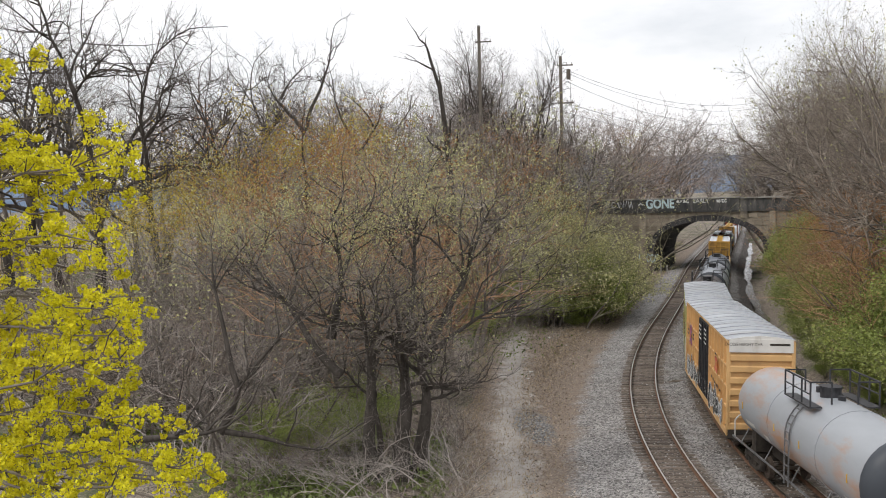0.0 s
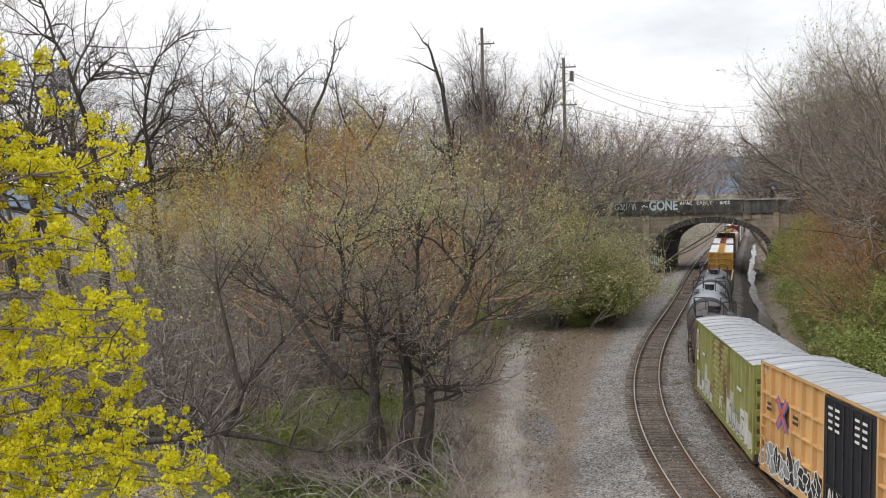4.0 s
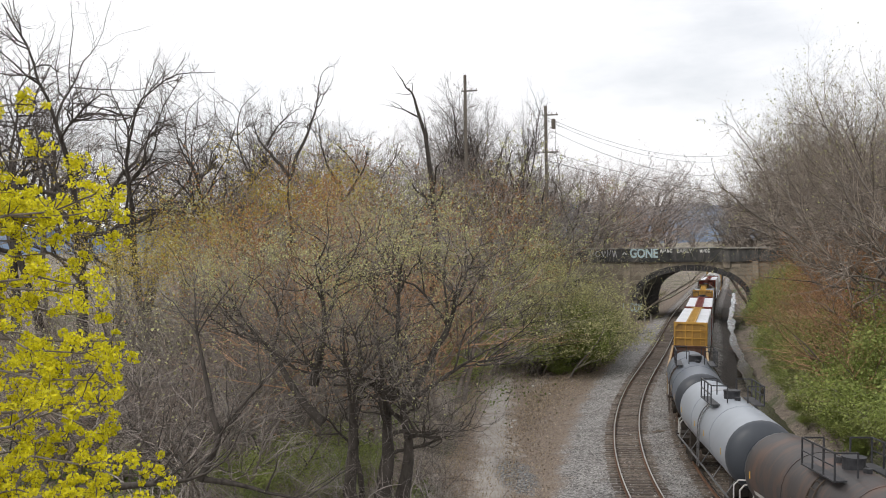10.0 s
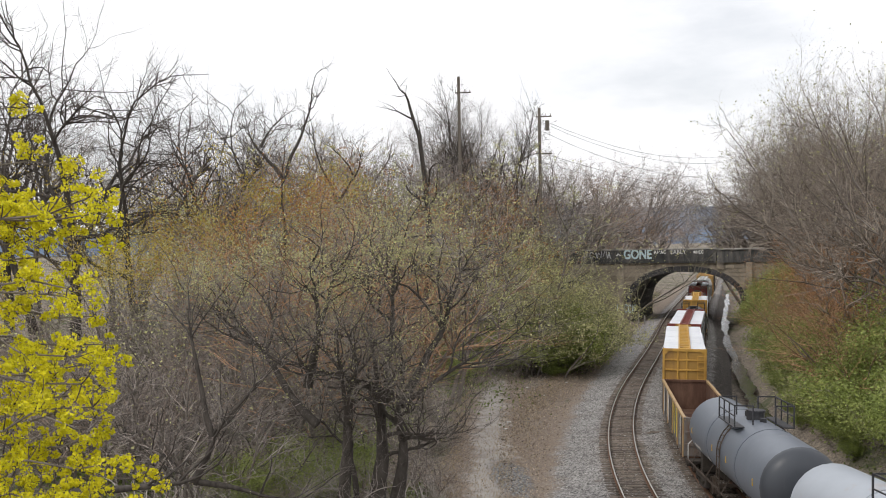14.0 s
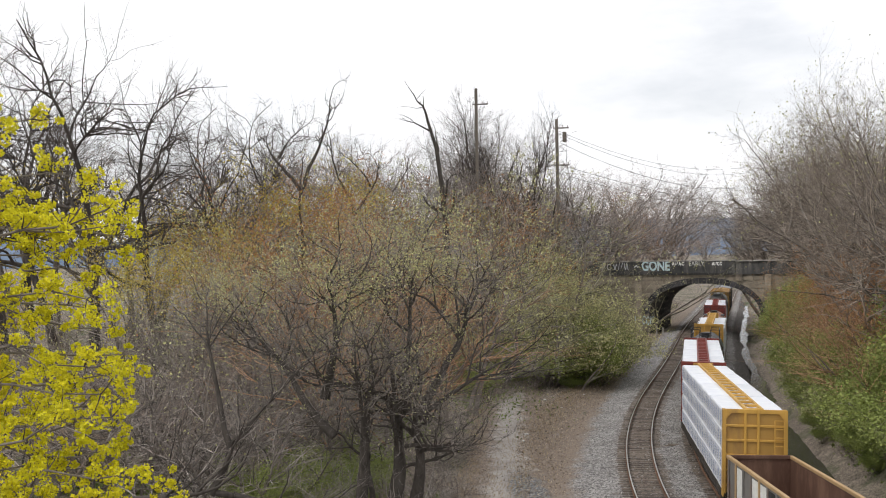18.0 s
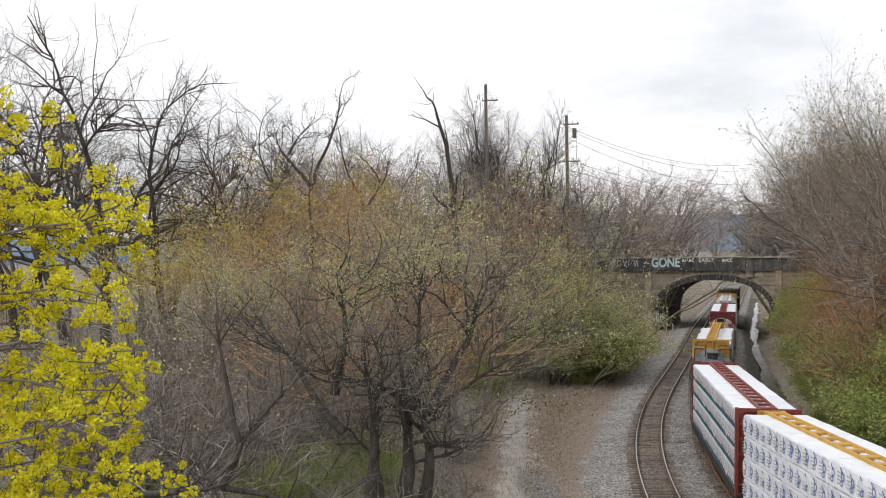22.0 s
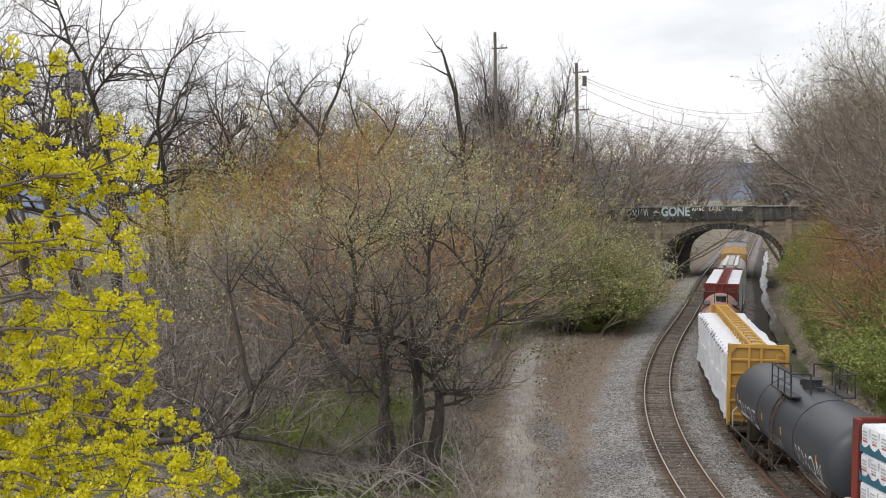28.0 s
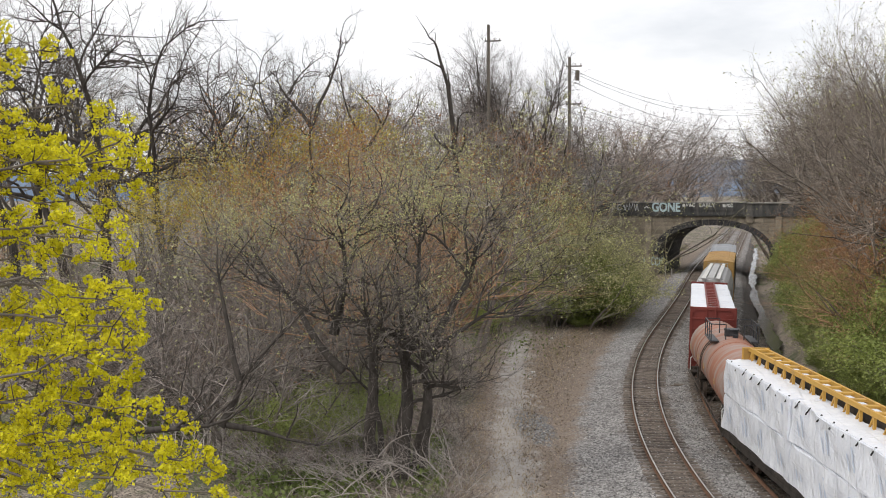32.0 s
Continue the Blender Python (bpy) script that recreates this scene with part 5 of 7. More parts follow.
def trackside():
    """Small posts and rubbish beside the bridge."""
    for dx, h in ((0, 2.0), (0.9, 1.7)):
        ob = thing("marker_post", "grey steel marker post by the abutment", "post", "marker posts")
        bm = bmesh.new()
        x, y = 31.4 + dx, 144.5
        rod(bm, (x, y, gz(x, y) - 0.2), (x, y, gz(x, y) + h), 0.09, n=10)
        part("post", bm, M["concrete"], ob)
        bm = bmesh.new()
        rod(bm, (x, y, gz(x, y) + h), (x, y, gz(x, y) + h + 0.06), 0.12, n=10)
        part("cap", bm, M["under"], ob)
    rng = random.Random(2)
    s, u = 37.0, 2.05
    for i in range(2):
        x, y, th = on_line(36.6 + i * 0.25, 2.0 + i * 0.3)
        ob = thing("timber_scrap", "dark broken sleeper piece lying on the ballast", "timber", "timber scraps")
        bm = bmesh.new()
        box(bm, -0.55, 0.55, -0.12, 0.12, 0, 0.12, 0.02)
        o = part("plank", bm, M["tie"], ob)
        ob.matrix_basis = pose(float(x), float(y), -0.34 + float(rail_z(y)), 0, 0, 20 - 35 * i)
    for i in range(26):
        sv, uv = rng.uniform(30, 110), rng.choice((rng.uniform(-7.5, -5), rng.uniform(-10, -8)))
        x, y, th = on_line(sv, uv)
        ob = thing("litter_scrap", "pale scrap of litter on the verge", "litter", "litter")
        bm = bmesh.new()
        box(bm, -0.1, 0.1, -0.06, 0.06, 0, 0.05, 0.01)
        part("scrap", bm, M["white_paint"] if rng.random() < 0.5 else M["pole"], ob)
        ob.matrix_basis = pose(float(x), float(y), gz(float(x), float(y)) + 0.24, rng.uniform(-15, 15), 0, rng.uniform(0, 180)) @ Matrix.Scale(rng.uniform(0.6, 1.5), 4)


def bridge_graffiti():
    br = bpy.data.objects["road_bridge"]
    rng = random.Random(9)
    text_part("GONE", 2.0, M["g_pale"], br, pose(0.1, -0.51, 9.42, 90, 0, 0) @ Matrix.Diagonal((0.74, 0.98, 1, 1)), "graffiti", 0.07)
    text_part("EARLY", 0.95, M["g_white"], br, pose(6.1, -0.51, 9.75, 90, 0, 0) @ Matrix.Diagonal((0.85, 0.9, 1, 1)), "graffiti")
    for y0, y1, z0, z1, n in ((2.5, 4.4, 9.5, 10.0, 4), (8.3, 9.8, 9.45, 9.95, 4), (-8.2, -3.9, 8.9, 10.0, 5), (-3.3, -2.3, 9.3, 9.6, 1)):
        bm = strokes(rng, tag_lines(rng, y0, y1, z0, z1, n, 0.12))
        o = part("graffiti", bm, M["g_white"] if z0 > 9 else M["wrap_grey"], br)
        o.matrix_basis = pose(0, -0.51, 0, 0, 0, -90)
    bm = strokes(rng, tag_lines(rng, -1.9, 1.0, 0.6, 2.0, 5, 0.14))
    o = part("graffiti", bm, M["g_pale"], br)
    o.matrix_basis = pose(-1.4, -0.12, 0, 0, 0, -90)


# ---- train ----
def advance(t):
    return V_TRAIN * t - 0.000136 * t * (t - 32) + 0.00206 * t * (t - 16) * (t - 32) / 16


def car_pose(sc, half):
    a, b = on_line(sc - half, SPACING), on_line(sc + half, SPACING)
    x, y = (a[0] + b[0]) / 2, (a[1] + b[1]) / 2
    return pose(float(x), float(y), float(rail_z(y)), 0, math.degrees(CANT), -math.degrees(math.atan2(b[0] - a[0], b[1] - a[1])))


# ---- train: paints ----
def paint(name, c, stain=None, lo=0.56, hi=0.72, rough=0.55, scale=0.9, stretch=(1, 1, 0.35), dirt=0.8):
    return material(name, tuple(x * dirt for x in c), c, 0.8, rough=rough, bump=0.12, bump_scale=6, bump_dist=0.02, stain=stain, stain_scale=scale, stain_low=lo, stain_high=hi, stretch=stretch, spec=0.35)


RUST = (0.20, 0.085, 0.04)
M.update(
    yellow_box=paint("yellow_boxcar_paint", (0.72, 0.45, 0.20), (0.47, 0.29, 0.14), 0.52, 0.78),
    yellow_beam=paint("yellow_frame_paint", (0.60, 0.35, 0.075), (0.30, 0.17, 0.06), 0.52, 0.72),
    ochre=paint("weathered_ochre_sheet", (0.46, 0.27, 0.07), (0.24, 0.14, 0.06), 0.48, 0.68),
    tan_box=paint("tan_boxcar_paint", (0.55, 0.34, 0.12), (0.25, 0.15, 0.07), 0.55, 0.72),
    olive_box=paint("olive_green_boxcar_paint", (0.31, 0.315, 0.10), (0.20, 0.125, 0.06), 0.51, 0.66),
    black_door=paint("black_door_paint", (0.022, 0.023, 0.028), (0.05, 0.045, 0.04)),
    roof_metal=material("galvanised_roof", (0.25, 0.268, 0.30), (0.50, 0.522, 0.56), 1.1, rough=0.45, metal=0.0, bump=0.1, bump_scale=8, stain=(0.36, 0.35, 0.345), stain_scale=0.6, stretch=(0.3, 2.0, 1)),
    faded_spray=material("faded_white_spray", (0.56, 0.56, 0.53), (0.74, 0.74, 0.71), 2.0, rough=0.7, bump=0.0, stain=(0.30, 0.30, 0.20), stain_scale=1.6, stain_low=0.60, stain_high=0.72, stretch=(1, 1, 0.3)),
    # Paler copy of the boxcar olive: sky light on the posts painted in.
    olive_post=paint("sky_lit_olive_paint", (0.40, 0.41, 0.17), (0.24, 0.17, 0.08), 0.52, 0.68),
    olive_door=paint("rust_streaked_olive_door", (0.36, 0.36, 0.135), (0.15, 0.075, 0.04), 0.46, 0.58, 0.7, 0.7, (1, 1, 0.4)),
    white_paint=paint("white_band_paint", (0.72, 0.71, 0.68), (0.45, 0.42, 0.38)),
    grey_tank=paint("pale_grey_tank_paint", (0.36, 0.39, 0.435), (0.36, 0.28, 0.22), 0.62, 0.78, 0.42, stretch=(0.6, 0.6, 0.6), dirt=0.88),
    old_grey_tank=paint("grey_tank_paint_with_rust", (0.37, 0.39, 0.42), (0.42, 0.25, 0.155), 0.50, 0.64, 0.45, 0.45, (0.9, 0.4, 1.2), dirt=0.85),
    slate_tank=paint("slate_grey_tank_paint", (0.16, 0.18, 0.215), (0.22, 0.235, 0.26), 0.6, 0.8, 0.42, dirt=0.85),
    black_tank=paint("black_tank_paint", (0.058, 0.064, 0.076), (0.085, 0.088, 0.095), 0.6, 0.8, 0.4, dirt=0.85),
    brown_tank=paint("dark_brown_tank_paint", (0.066, 0.060, 0.060), (0.115, 0.075, 0.060), 0.46, 0.64, 0.5, stretch=(0.5, 1.5, 0.5), dirt=0.8),
    rust_tank=paint("rust_streaked_tank_paint", (0.36, 0.30, 0.27), (0.33, 0.14, 0.085), 0.40, 0.56, 0.6, 0.9, (0.25, 1.6, 0.25)),
    tank_end=paint("dark_slate_end_paint", (0.060, 0.068, 0.082), None, 0.6, 0.8, 0.45),
    red_beam=paint("oxide_red_frame_paint", (0.22, 0.045, 0.035), (0.13, 0.045, 0.035)),
    hopper=paint("pale_grey_hopper_paint", (0.50, 0.50, 0.50), (0.33, 0.32, 0.31)),
    gon_in=paint("rusty_gondola_inside", (0.115, 0.06, 0.042), (0.19, 0.11, 0.075), 0.45, 0.65, 0.85),
    gon_out=paint("weathered_gondola_side", (0.20, 0.19, 0.18), (0.16, 0.09, 0.06), 0.5, 0.65, 0.7),
    gon_cap=paint("tan_gondola_top_rail", (0.46, 0.31, 0.16), RUST, 0.55, 0.7),
    under=material("grimy_undercarriage", (0.022, 0.019, 0.017), (0.07, 0.058, 0.048), 2.0, rough=0.8, bump=0.3),
    wheel=material("dull_wheel_steel", (0.06, 0.045, 0.035), (0.14, 0.11, 0.09), 3.0, rough=0.6, metal=0.4, bump=0.1),
    safety=material("galvanised_bars", (0.13, 0.13, 0.135), (0.25, 0.25, 0.255), 3.0, rough=0.5, metal=0.3, bump=0.0),
    dark_bar=material("black_steel_bars", (0.025, 0.026, 0.03), (0.06, 0.06, 0.065), 3.0, rough=0.5, bump=0.0),
    wrap=material("white_lumber_wrap", (0.74, 0.77, 0.84), (0.85, 0.87, 0.91), 1.5, rough=0.35, bump=0.9, bump_scale=2.6, bump_dist=0.14, rand=1, vary=0.05, stretch=(1, 1.8, 0.8)),
    wrap_blue=material("blue_print_on_wrap", (0.12, 0.19, 0.42), (0.20, 0.27, 0.50), 3.0, rough=0.5, bump=0.0),
    wrap_pale=material("pale_blue_print", (0.55, 0.62, 0.74), (0.64, 0.70, 0.80), 3.0, rough=0.5, bump=0.0),
    wrap_teal=material("teal_band_on_wrap", (0.025, 0.10, 0.15), (0.05, 0.15, 0.21), 2.0, rough=0.5, bump=0.2, bump_scale=5),
    wrap_grey=material("grey_print_on_wrap", (0.42, 0.43, 0.45), (0.55, 0.56, 0.58), 3.0, rough=0.5, bump=0.0),
    wrap_red=material("red_print_on_wrap", (0.45, 0.12, 0.09), (0.55, 0.2, 0.15), 3.0, rough=0.5, bump=0.0),
    strap=material("black_strap", (0.02, 0.02, 0.02), (0.04, 0.04, 0.04), 3.0, bump=0.0),
    g_white=material("white_spray_paint", (0.62, 0.62, 0.60), (0.76, 0.76, 0.74), 4.0, bump=0.0),
    g_pale=material("pale_blue_spray_paint", (0.42, 0.56, 0.60), (0.58, 0.70, 0.73), 4.0, bump=0.0),
    g_black=material("black_spray_paint", (0.02, 0.02, 0.022), (0.05, 0.05, 0.05), 4.0, bump=0.0),
    g_grey=material("grey_spray_paint", (0.20, 0.205, 0.22), (0.33, 0.335, 0.35), 4.0, bump=0.0),
    g_teal=material("teal_spray_paint", (0.05, 0.20, 0.20), (0.09, 0.28, 0.27), 4.0, bump=0.0),
    g_red=material("red_spray_paint", (0.55, 0.10, 0.07), (0.62, 0.16, 0.12), 4.0, bump=0.0),
    g_blue=material("blue_spray_paint", (0.10, 0.13, 0.40), (0.16, 0.2, 0.5), 4.0, bump=0.0),
    g_yellow=material("yellow_patch_paint", (0.62, 0.50, 0.06), (0.72, 0.60, 0.10), 2.0, bump=0.1),
    scrap=material("scrap_and_rubble", (0.12, 0.09, 0.07), (0.32, 0.27, 0.22), 3.0, bump=1.0, bump_scale=8, bump_dist=0.1, island=True, vary=0.4),
    glass_eye=material("amber_reflector", (0.6, 0.35, 0.03), (0.7, 0.45, 0.05), 3.0, rough=0.3, bump=0.0),
)

# ---- train: shared pieces ----


def shared(name, bm, mat):
    me = bpy.data.meshes.new(name)
    bm.normal_update()
    bm.to_mesh(me)
    bm.free()
    me.materials.append(mat)
    return me


def truck_meshes():
    bm = bmesh.new()
    for sx in (-1.0, 1.0):
        box(bm, sx - 0.09, sx + 0.09, -1.05, 1.05, 0.52, 0.74, 0.03)
        box(bm, sx - 0.08, sx + 0.08, -0.42, 0.42, 0.16, 0.32, 0.03)
        for sy in (-1, 1):
            bar(bm, (sx, sy * 0.95, 0.58), (sx, sy * 0.38, 0.24), 0.15)
            box(bm, sx - 0.11, sx + 0.11, sy * 0.89 - 0.14, sy * 0.89 + 0.14, 0.30, 0.56, 0.03)
        for y in (-0.22, 0, 0.22):
            rod(bm, (sx, y, 0.3), (sx, y, 0.54), 0.09, n=8)
    box(bm, -1.0, 1.0, -0.2, 0.2, 0.5, 0.82, 0.03)
    frame_me = shared("truck", bm, M["under"])
    bm = bmesh.new()
    rod(bm, (-0.95, 0, 0), (0.95, 0, 0), 0.08, n=10)
    for sx in (-1, 1):
        rod(bm, (sx * 0.68, 0, 0), (sx * 0.82, 0, 0), 0.42, n=24)
        rod(bm, (sx * 0.65, 0, 0), (sx * 0.68, 0, 0), 0.455, n=24)
        rod(bm, (sx * 0.82, 0, 0), (sx * 0.86, 0, 0), 0.17, n=12)
    return frame_me, shared("wheelset", bm, M["wheel"])


TRUCK_ME, WHEEL_ME = truck_meshes()


def coupler_mesh():
    bm = bmesh.new()
    box(bm, -0.12, 0.12, 0.0, 0.55, 0.75, 1.0, 0.03)
    box(bm, -0.2, 0.12, 0.45, 0.72, 0.70, 1.05, 0.05)
    return shared("coupler", bm, M["under"])


COUPLER_ME = coupler_mesh()
TRAIN = []       # thing, middle of the car at the start, half the distance of its trucks
ROLLING = []     # wheelsets


def car(name, label, category, q0, q1, inset=2.1):
    ob = thing(name, label, category, "cars of the freight train")
    L = q1 - q0
    half = L / 2 - inset
    TRAIN.append((ob, (q0 + q1) / 2, half))
    for sy in (-1, 1):
        tr = link("truck", TRUCK_ME, ob)
        tr.matrix_basis = pose(0, sy * half, 0)
        for wy in (-0.89, 0.89):
            w = link("wheelset", WHEEL_ME, tr)
            w.matrix_basis = pose(0, wy, 0.42)
            ROLLING.append((w, wy))
        c = link("coupler", COUPLER_ME, ob)
        c.matrix_basis = pose(0, sy * (L / 2 - 0.05), 0, 0, 0, 0 if sy > 0 else 180)
    return ob, L / 2


def strokes(rng, lines):
    """Flat spray-painted lines on a car's west side, from a list of (points in y and z, width)."""
    bm = bmesh.new()
    for pts, w in lines:
        prev = None
        for i, (y, z) in enumerate(pts):
            a, b = pts[max(0, i - 1)], pts[min(len(pts) - 1, i + 1)]
            dy, dz = b[0] - a[0], b[1] - a[1]
            n = math.hypot(dy, dz) or 1.0
            ny, nz = -dz / n * w / 2, dy / n * w / 2
            cur = (bm.verts.new((0, y + ny, z + nz)), bm.verts.new((0, y - ny, z - nz)))
            if prev:
                bm.faces.new((prev[0], prev[1], cur[1], cur[0]))
            prev = cur
    return bm


def tag_lines(rng, y0, y1, z0, z1, n, w):
    out = []
    step = (y1 - y0) / n
    for i in range(n):
        c = y0 + (i + 0.5) * step
        kind = rng.randrange(4)
        a, b = z0 + rng.uniform(0, 0.12) * (z1 - z0), z1 - rng.uniform(0, 0.15) * (z1 - z0)
        hw = step * 0.36
        if kind == 0:
            p = [(c + hw * math.cos(t), (a + b) / 2 + (b - a) / 2 * math.sin(t)) for t in np.linspace(0.6, 5.8, 12)]
        elif kind == 1:
            p = [(c - hw, a), (c - hw * 0.6, b), (c + hw * 0.2, a + 0.2 * (b - a)), (c + hw, b)]
        elif kind == 2:
            p = [(c - hw, b), (c + hw, b), (c, (a + b) / 2), (c + hw * 0.9, a), (c - hw, a)]
        else:
            p = [(c - hw + 2 * hw * t, (a + b) / 2 + (b - a) / 2 * math.sin(t * 9 + c)) for t in np.linspace(0, 1, 12)]
        out.append((p, w))
    return out


def sidewall(name, bm, mat, parent, x, label=""):
    ob = part(name, bm, mat, parent, label)
    ob.matrix_basis = pose(x, 0, 0)
    return ob


def text_part(body, size, mat, parent, m, name="lettering", bold=0.0):
    cu = bpy.data.curves.new("letters", "FONT")
    cu.body, cu.size, cu.align_x, cu.align_y, cu.offset = body, size, "CENTER", "CENTER", bold
    tmp = bpy.data.objects.new("letters", cu)
    me = bpy.data.meshes.new_from_object(tmp)
    bpy.data.objects.remove(tmp)
    me.materials.append(mat)
    ob = link(name, me, parent)
    ob.matrix_basis = m
    return ob


def ladder(parent, x, y, z0, z1, w, mat, along_y):
    ax = (0, 1) if along_y else (1, 0)
    at = lambda s, z: (x + ax[0] * w * s, y + ax[1] * w * s, z)
    root = None
    for s in (-0.5, 0.5):
        bm = bmesh.new()
        bar(bm, at(s, z0), at(s, z1), 0.045)
        o = part("ladder" if root is None else "stile", bm, mat, root or parent)
        root = root or o
    n = int((z1 - z0) / 0.35)
    for i in range(n + 1):
        z = z0 + (z1 - z0) * i / n
        bm = bmesh.new()
        bar(bm, at(-0.5, z), at(0.5, z), 0.035)
        part("rung", bm, mat, root)
    return root


# ---- train: box cars ----
def box_car(q0, q1, label, side, roof_z, hw=1.44, door=None, door_half=1.85, band=None, posts=8, door_mat=None, seed=1, roof=None, corrugated_door=False, end_mat=None, post_mat=None):
    ob, e = car("box_car", label, "boxcar", q0, q1, 2.6)
    eave, floor = roof_z - 0.16, 1.05
    bm = bmesh.new()
    box(bm, -hw + 0.17, hw - 0.17, -e + 0.12, e - 0.12, floor, eave - 0.02)
    part("body", bm, side, ob)
    # roof with cross seams and a shallow ridge
    n = 13
    ys = np.linspace(-e, e, n + 1)
    for a, b in zip(ys[:-1], ys[1:]):
        bm = bmesh.new()
        for z, (c, d) in ((0.0, (a, b - 0.12)), (0.03, (b - 0.12, b))):
            top = [(-hw - 0.02, eave + z), (-hw * 0.5, eave + 0.11 + z), (0, eave + 0.16 + z), (hw * 0.5, eave + 0.11 + z), (hw + 0.02, eave + z)]
            fr = [bm.verts.new((x, c, zz)) for x, zz in top]
            bk = [bm.verts.new((x, d, zz)) for x, zz in top]
            for i in range(4):
                bm.faces.new((fr[i], fr[i + 1], bk[i + 1], bk[i]))
            if z:
                lo = [bm.verts.new((x, c, zz - z)) for x, zz in top]
                bm.faces.new(fr[::-1] + lo)
                lo = [bm.verts.new((x, d, zz - z)) for x, zz in top]
                bm.faces.new(bk + lo[::-1])
        part("roof_panel", bm, roof or M["roof_metal"], ob, "galvanised roof panel")
    for yy in (-e - 0.01, e + 0.01):
        bm = bmesh.new()
        gable = [(-hw, eave - 0.02), (-hw * 0.5, eave + 0.125), (0, eave + 0.175), (hw * 0.5, eave + 0.125), (hw, eave - 0.02)]
        fr = [bm.verts.new((x, yy, z)) for x, z in gable]
        bk = [bm.verts.new((x, yy * (1 - 0.06 / e), z)) for x, z in gable]
        bm.faces.new(fr if yy > 0 else fr[::-1])
        for i in range(4):
            bm.faces.new((fr[i], fr[i + 1], bk[i + 1], bk[i]))
        part("roof_end", bm, band or roof or M["roof_metal"], ob)
    for sx in (-1, 1):
        bm = bmesh.new()
        box(bm, min(sx * hw, sx * (hw - 0.1)), max(sx * hw, sx * (hw - 0.1)), -e, e, eave - 0.13, eave + 0.0, 0.015)
        part("top_rail", bm, side, ob)
        bm = bmesh.new()
        box(bm, min(sx * hw, sx * (hw - 0.1)), max(sx * hw, sx * (hw - 0.1)), -e, e, floor - 0.2, floor + 0.06, 0.015)
        part("side_sill", bm, side, ob)
        d0 = door_half
        for lo, hi in ((-e + 0.07, -d0), (d0, e - 0.07)):
            for y in np.linspace(lo, hi, posts):
                bm = bmesh.new()
                box(bm, min(sx * (hw - 0.005), sx * (hw - 0.18)), max(sx * (hw - 0.005), sx * (hw - 0.18)), y - 0.05, y + 0.05, floor + 0.06, eave - 0.13, 0.012)
                part("side_post", bm, post_mat or side, ob)
            if not corrugated_door:
                for z in (2.05, 2.95, 3.85):
                    bm = bmesh.new()
                    box(bm, min(sx * (hw - 0.03), sx * (hw - 0.18)), max(sx * (hw - 0.03), sx * (hw - 0.18)), lo, hi, z - 0.045, z + 0.045, 0.012)
                    part("side_rib", bm, side, ob)
        for a, b in ((-d0 + 0.03, -0.02), (0.02, d0 - 0.03)):
            bm = bmesh.new()
            box(bm, min(sx * hw, sx * (hw - 0.08)), max(sx * hw, sx * (hw - 0.08)), a, b, floor + 0.1, eave - 0.2, 0.02)
            dr = part("door", bm, door_mat or side, ob)
            if corrugated_door:
                for z in np.arange(floor + 0.3, eave - 0.3, 0.28):
                    bm = bmesh.new()
                    box(bm, min(sx * hw, sx * (hw + 0.05)), max(sx * hw, sx * (hw + 0.05)), a + 0.08, b - 0.08, z, z + 0.12, 0.02)
                    part("rib", bm, door_mat or side, dr)
            else:
                for y in (a + 0.3, (a + b) / 2, b - 0.3):
                    bm = bmesh.new()
                    rod(bm, (sx * (hw + 0.03), y, floor + 0.2), (sx * (hw + 0.03), y, eave - 0.25), 0.025, n=6)
                    part("lock_rod", bm, M["dark_bar"], dr)
                bm = bmesh.new()
                box(bm, min(sx * hw, sx * (hw + 0.05)), max(sx * hw, sx * (hw + 0.05)), a + 0.2, b - 0.2, floor + 0.9, floor + 1.0)
                part("handle", bm, door_mat or side, dr)
    # corrugated ends
    for sy in (-1, 1):
        ee = sy * e
        em = end_mat or side
        for z0, z1 in [(floor + 0.05 + i * 0.5, floor + 0.36 + i * 0.5) for i in range(int((eave - 0.85 - floor) / 0.5) + 1)]:
            bm = bmesh.new()
            box(bm, -hw + 0.1, hw - 0.1, min(ee, ee - sy * 0.13), max(ee, ee - sy * 0.13), z0, z1, 0.05)
            part("end_rib", bm, em, ob)
        for sx in (-1, 1):
            bm = bmesh.new()
            box(bm, min(sx * hw, sx * (hw - 0.11)), max(sx * hw, sx * (hw - 0.11)), min(ee, ee - sy * 0.14), max(ee, ee - sy * 0.14), floor - 0.2, eave, 0.02)
            part("corner_post", bm, em, ob)
        bm = bmesh.new()
        box(bm, -hw + 0.1, hw - 0.1, min(ee + sy * 0.02, ee - sy * 0.13), max(ee + sy * 0.02, ee - sy * 0.13), eave - 0.55, eave + 0.03, 0.01)
        part("end_band", bm, band or em, ob)
        bm = bmesh.new()
        box(bm, -hw + 0.05, hw - 0.05, min(ee, ee - sy * 0.2), max(ee, ee - sy * 0.2), floor - 0.3, floor + 0.05)
        part("end_sill", bm, M["under"], ob)
        ladder(ob, -sy * (hw + 0.03), sy * (e - 0.45), 1.0, 2.6, 0.42, side, True)
        ladder(ob, -sy * (hw - 0.4), ee + sy * 0.06, 1.0, 2.6, 0.42, side, False)
    bm = bmesh.new()
    box(bm, -0.28, 0.28, -e + 0.3, e - 0.3, 0.72, 1.06)
    box(bm, -0.7, 0.7, -1.2, 1.0, 0.55, 0.95)
    part("underframe", bm, M["under"], ob)
    return ob, e, hw, eave


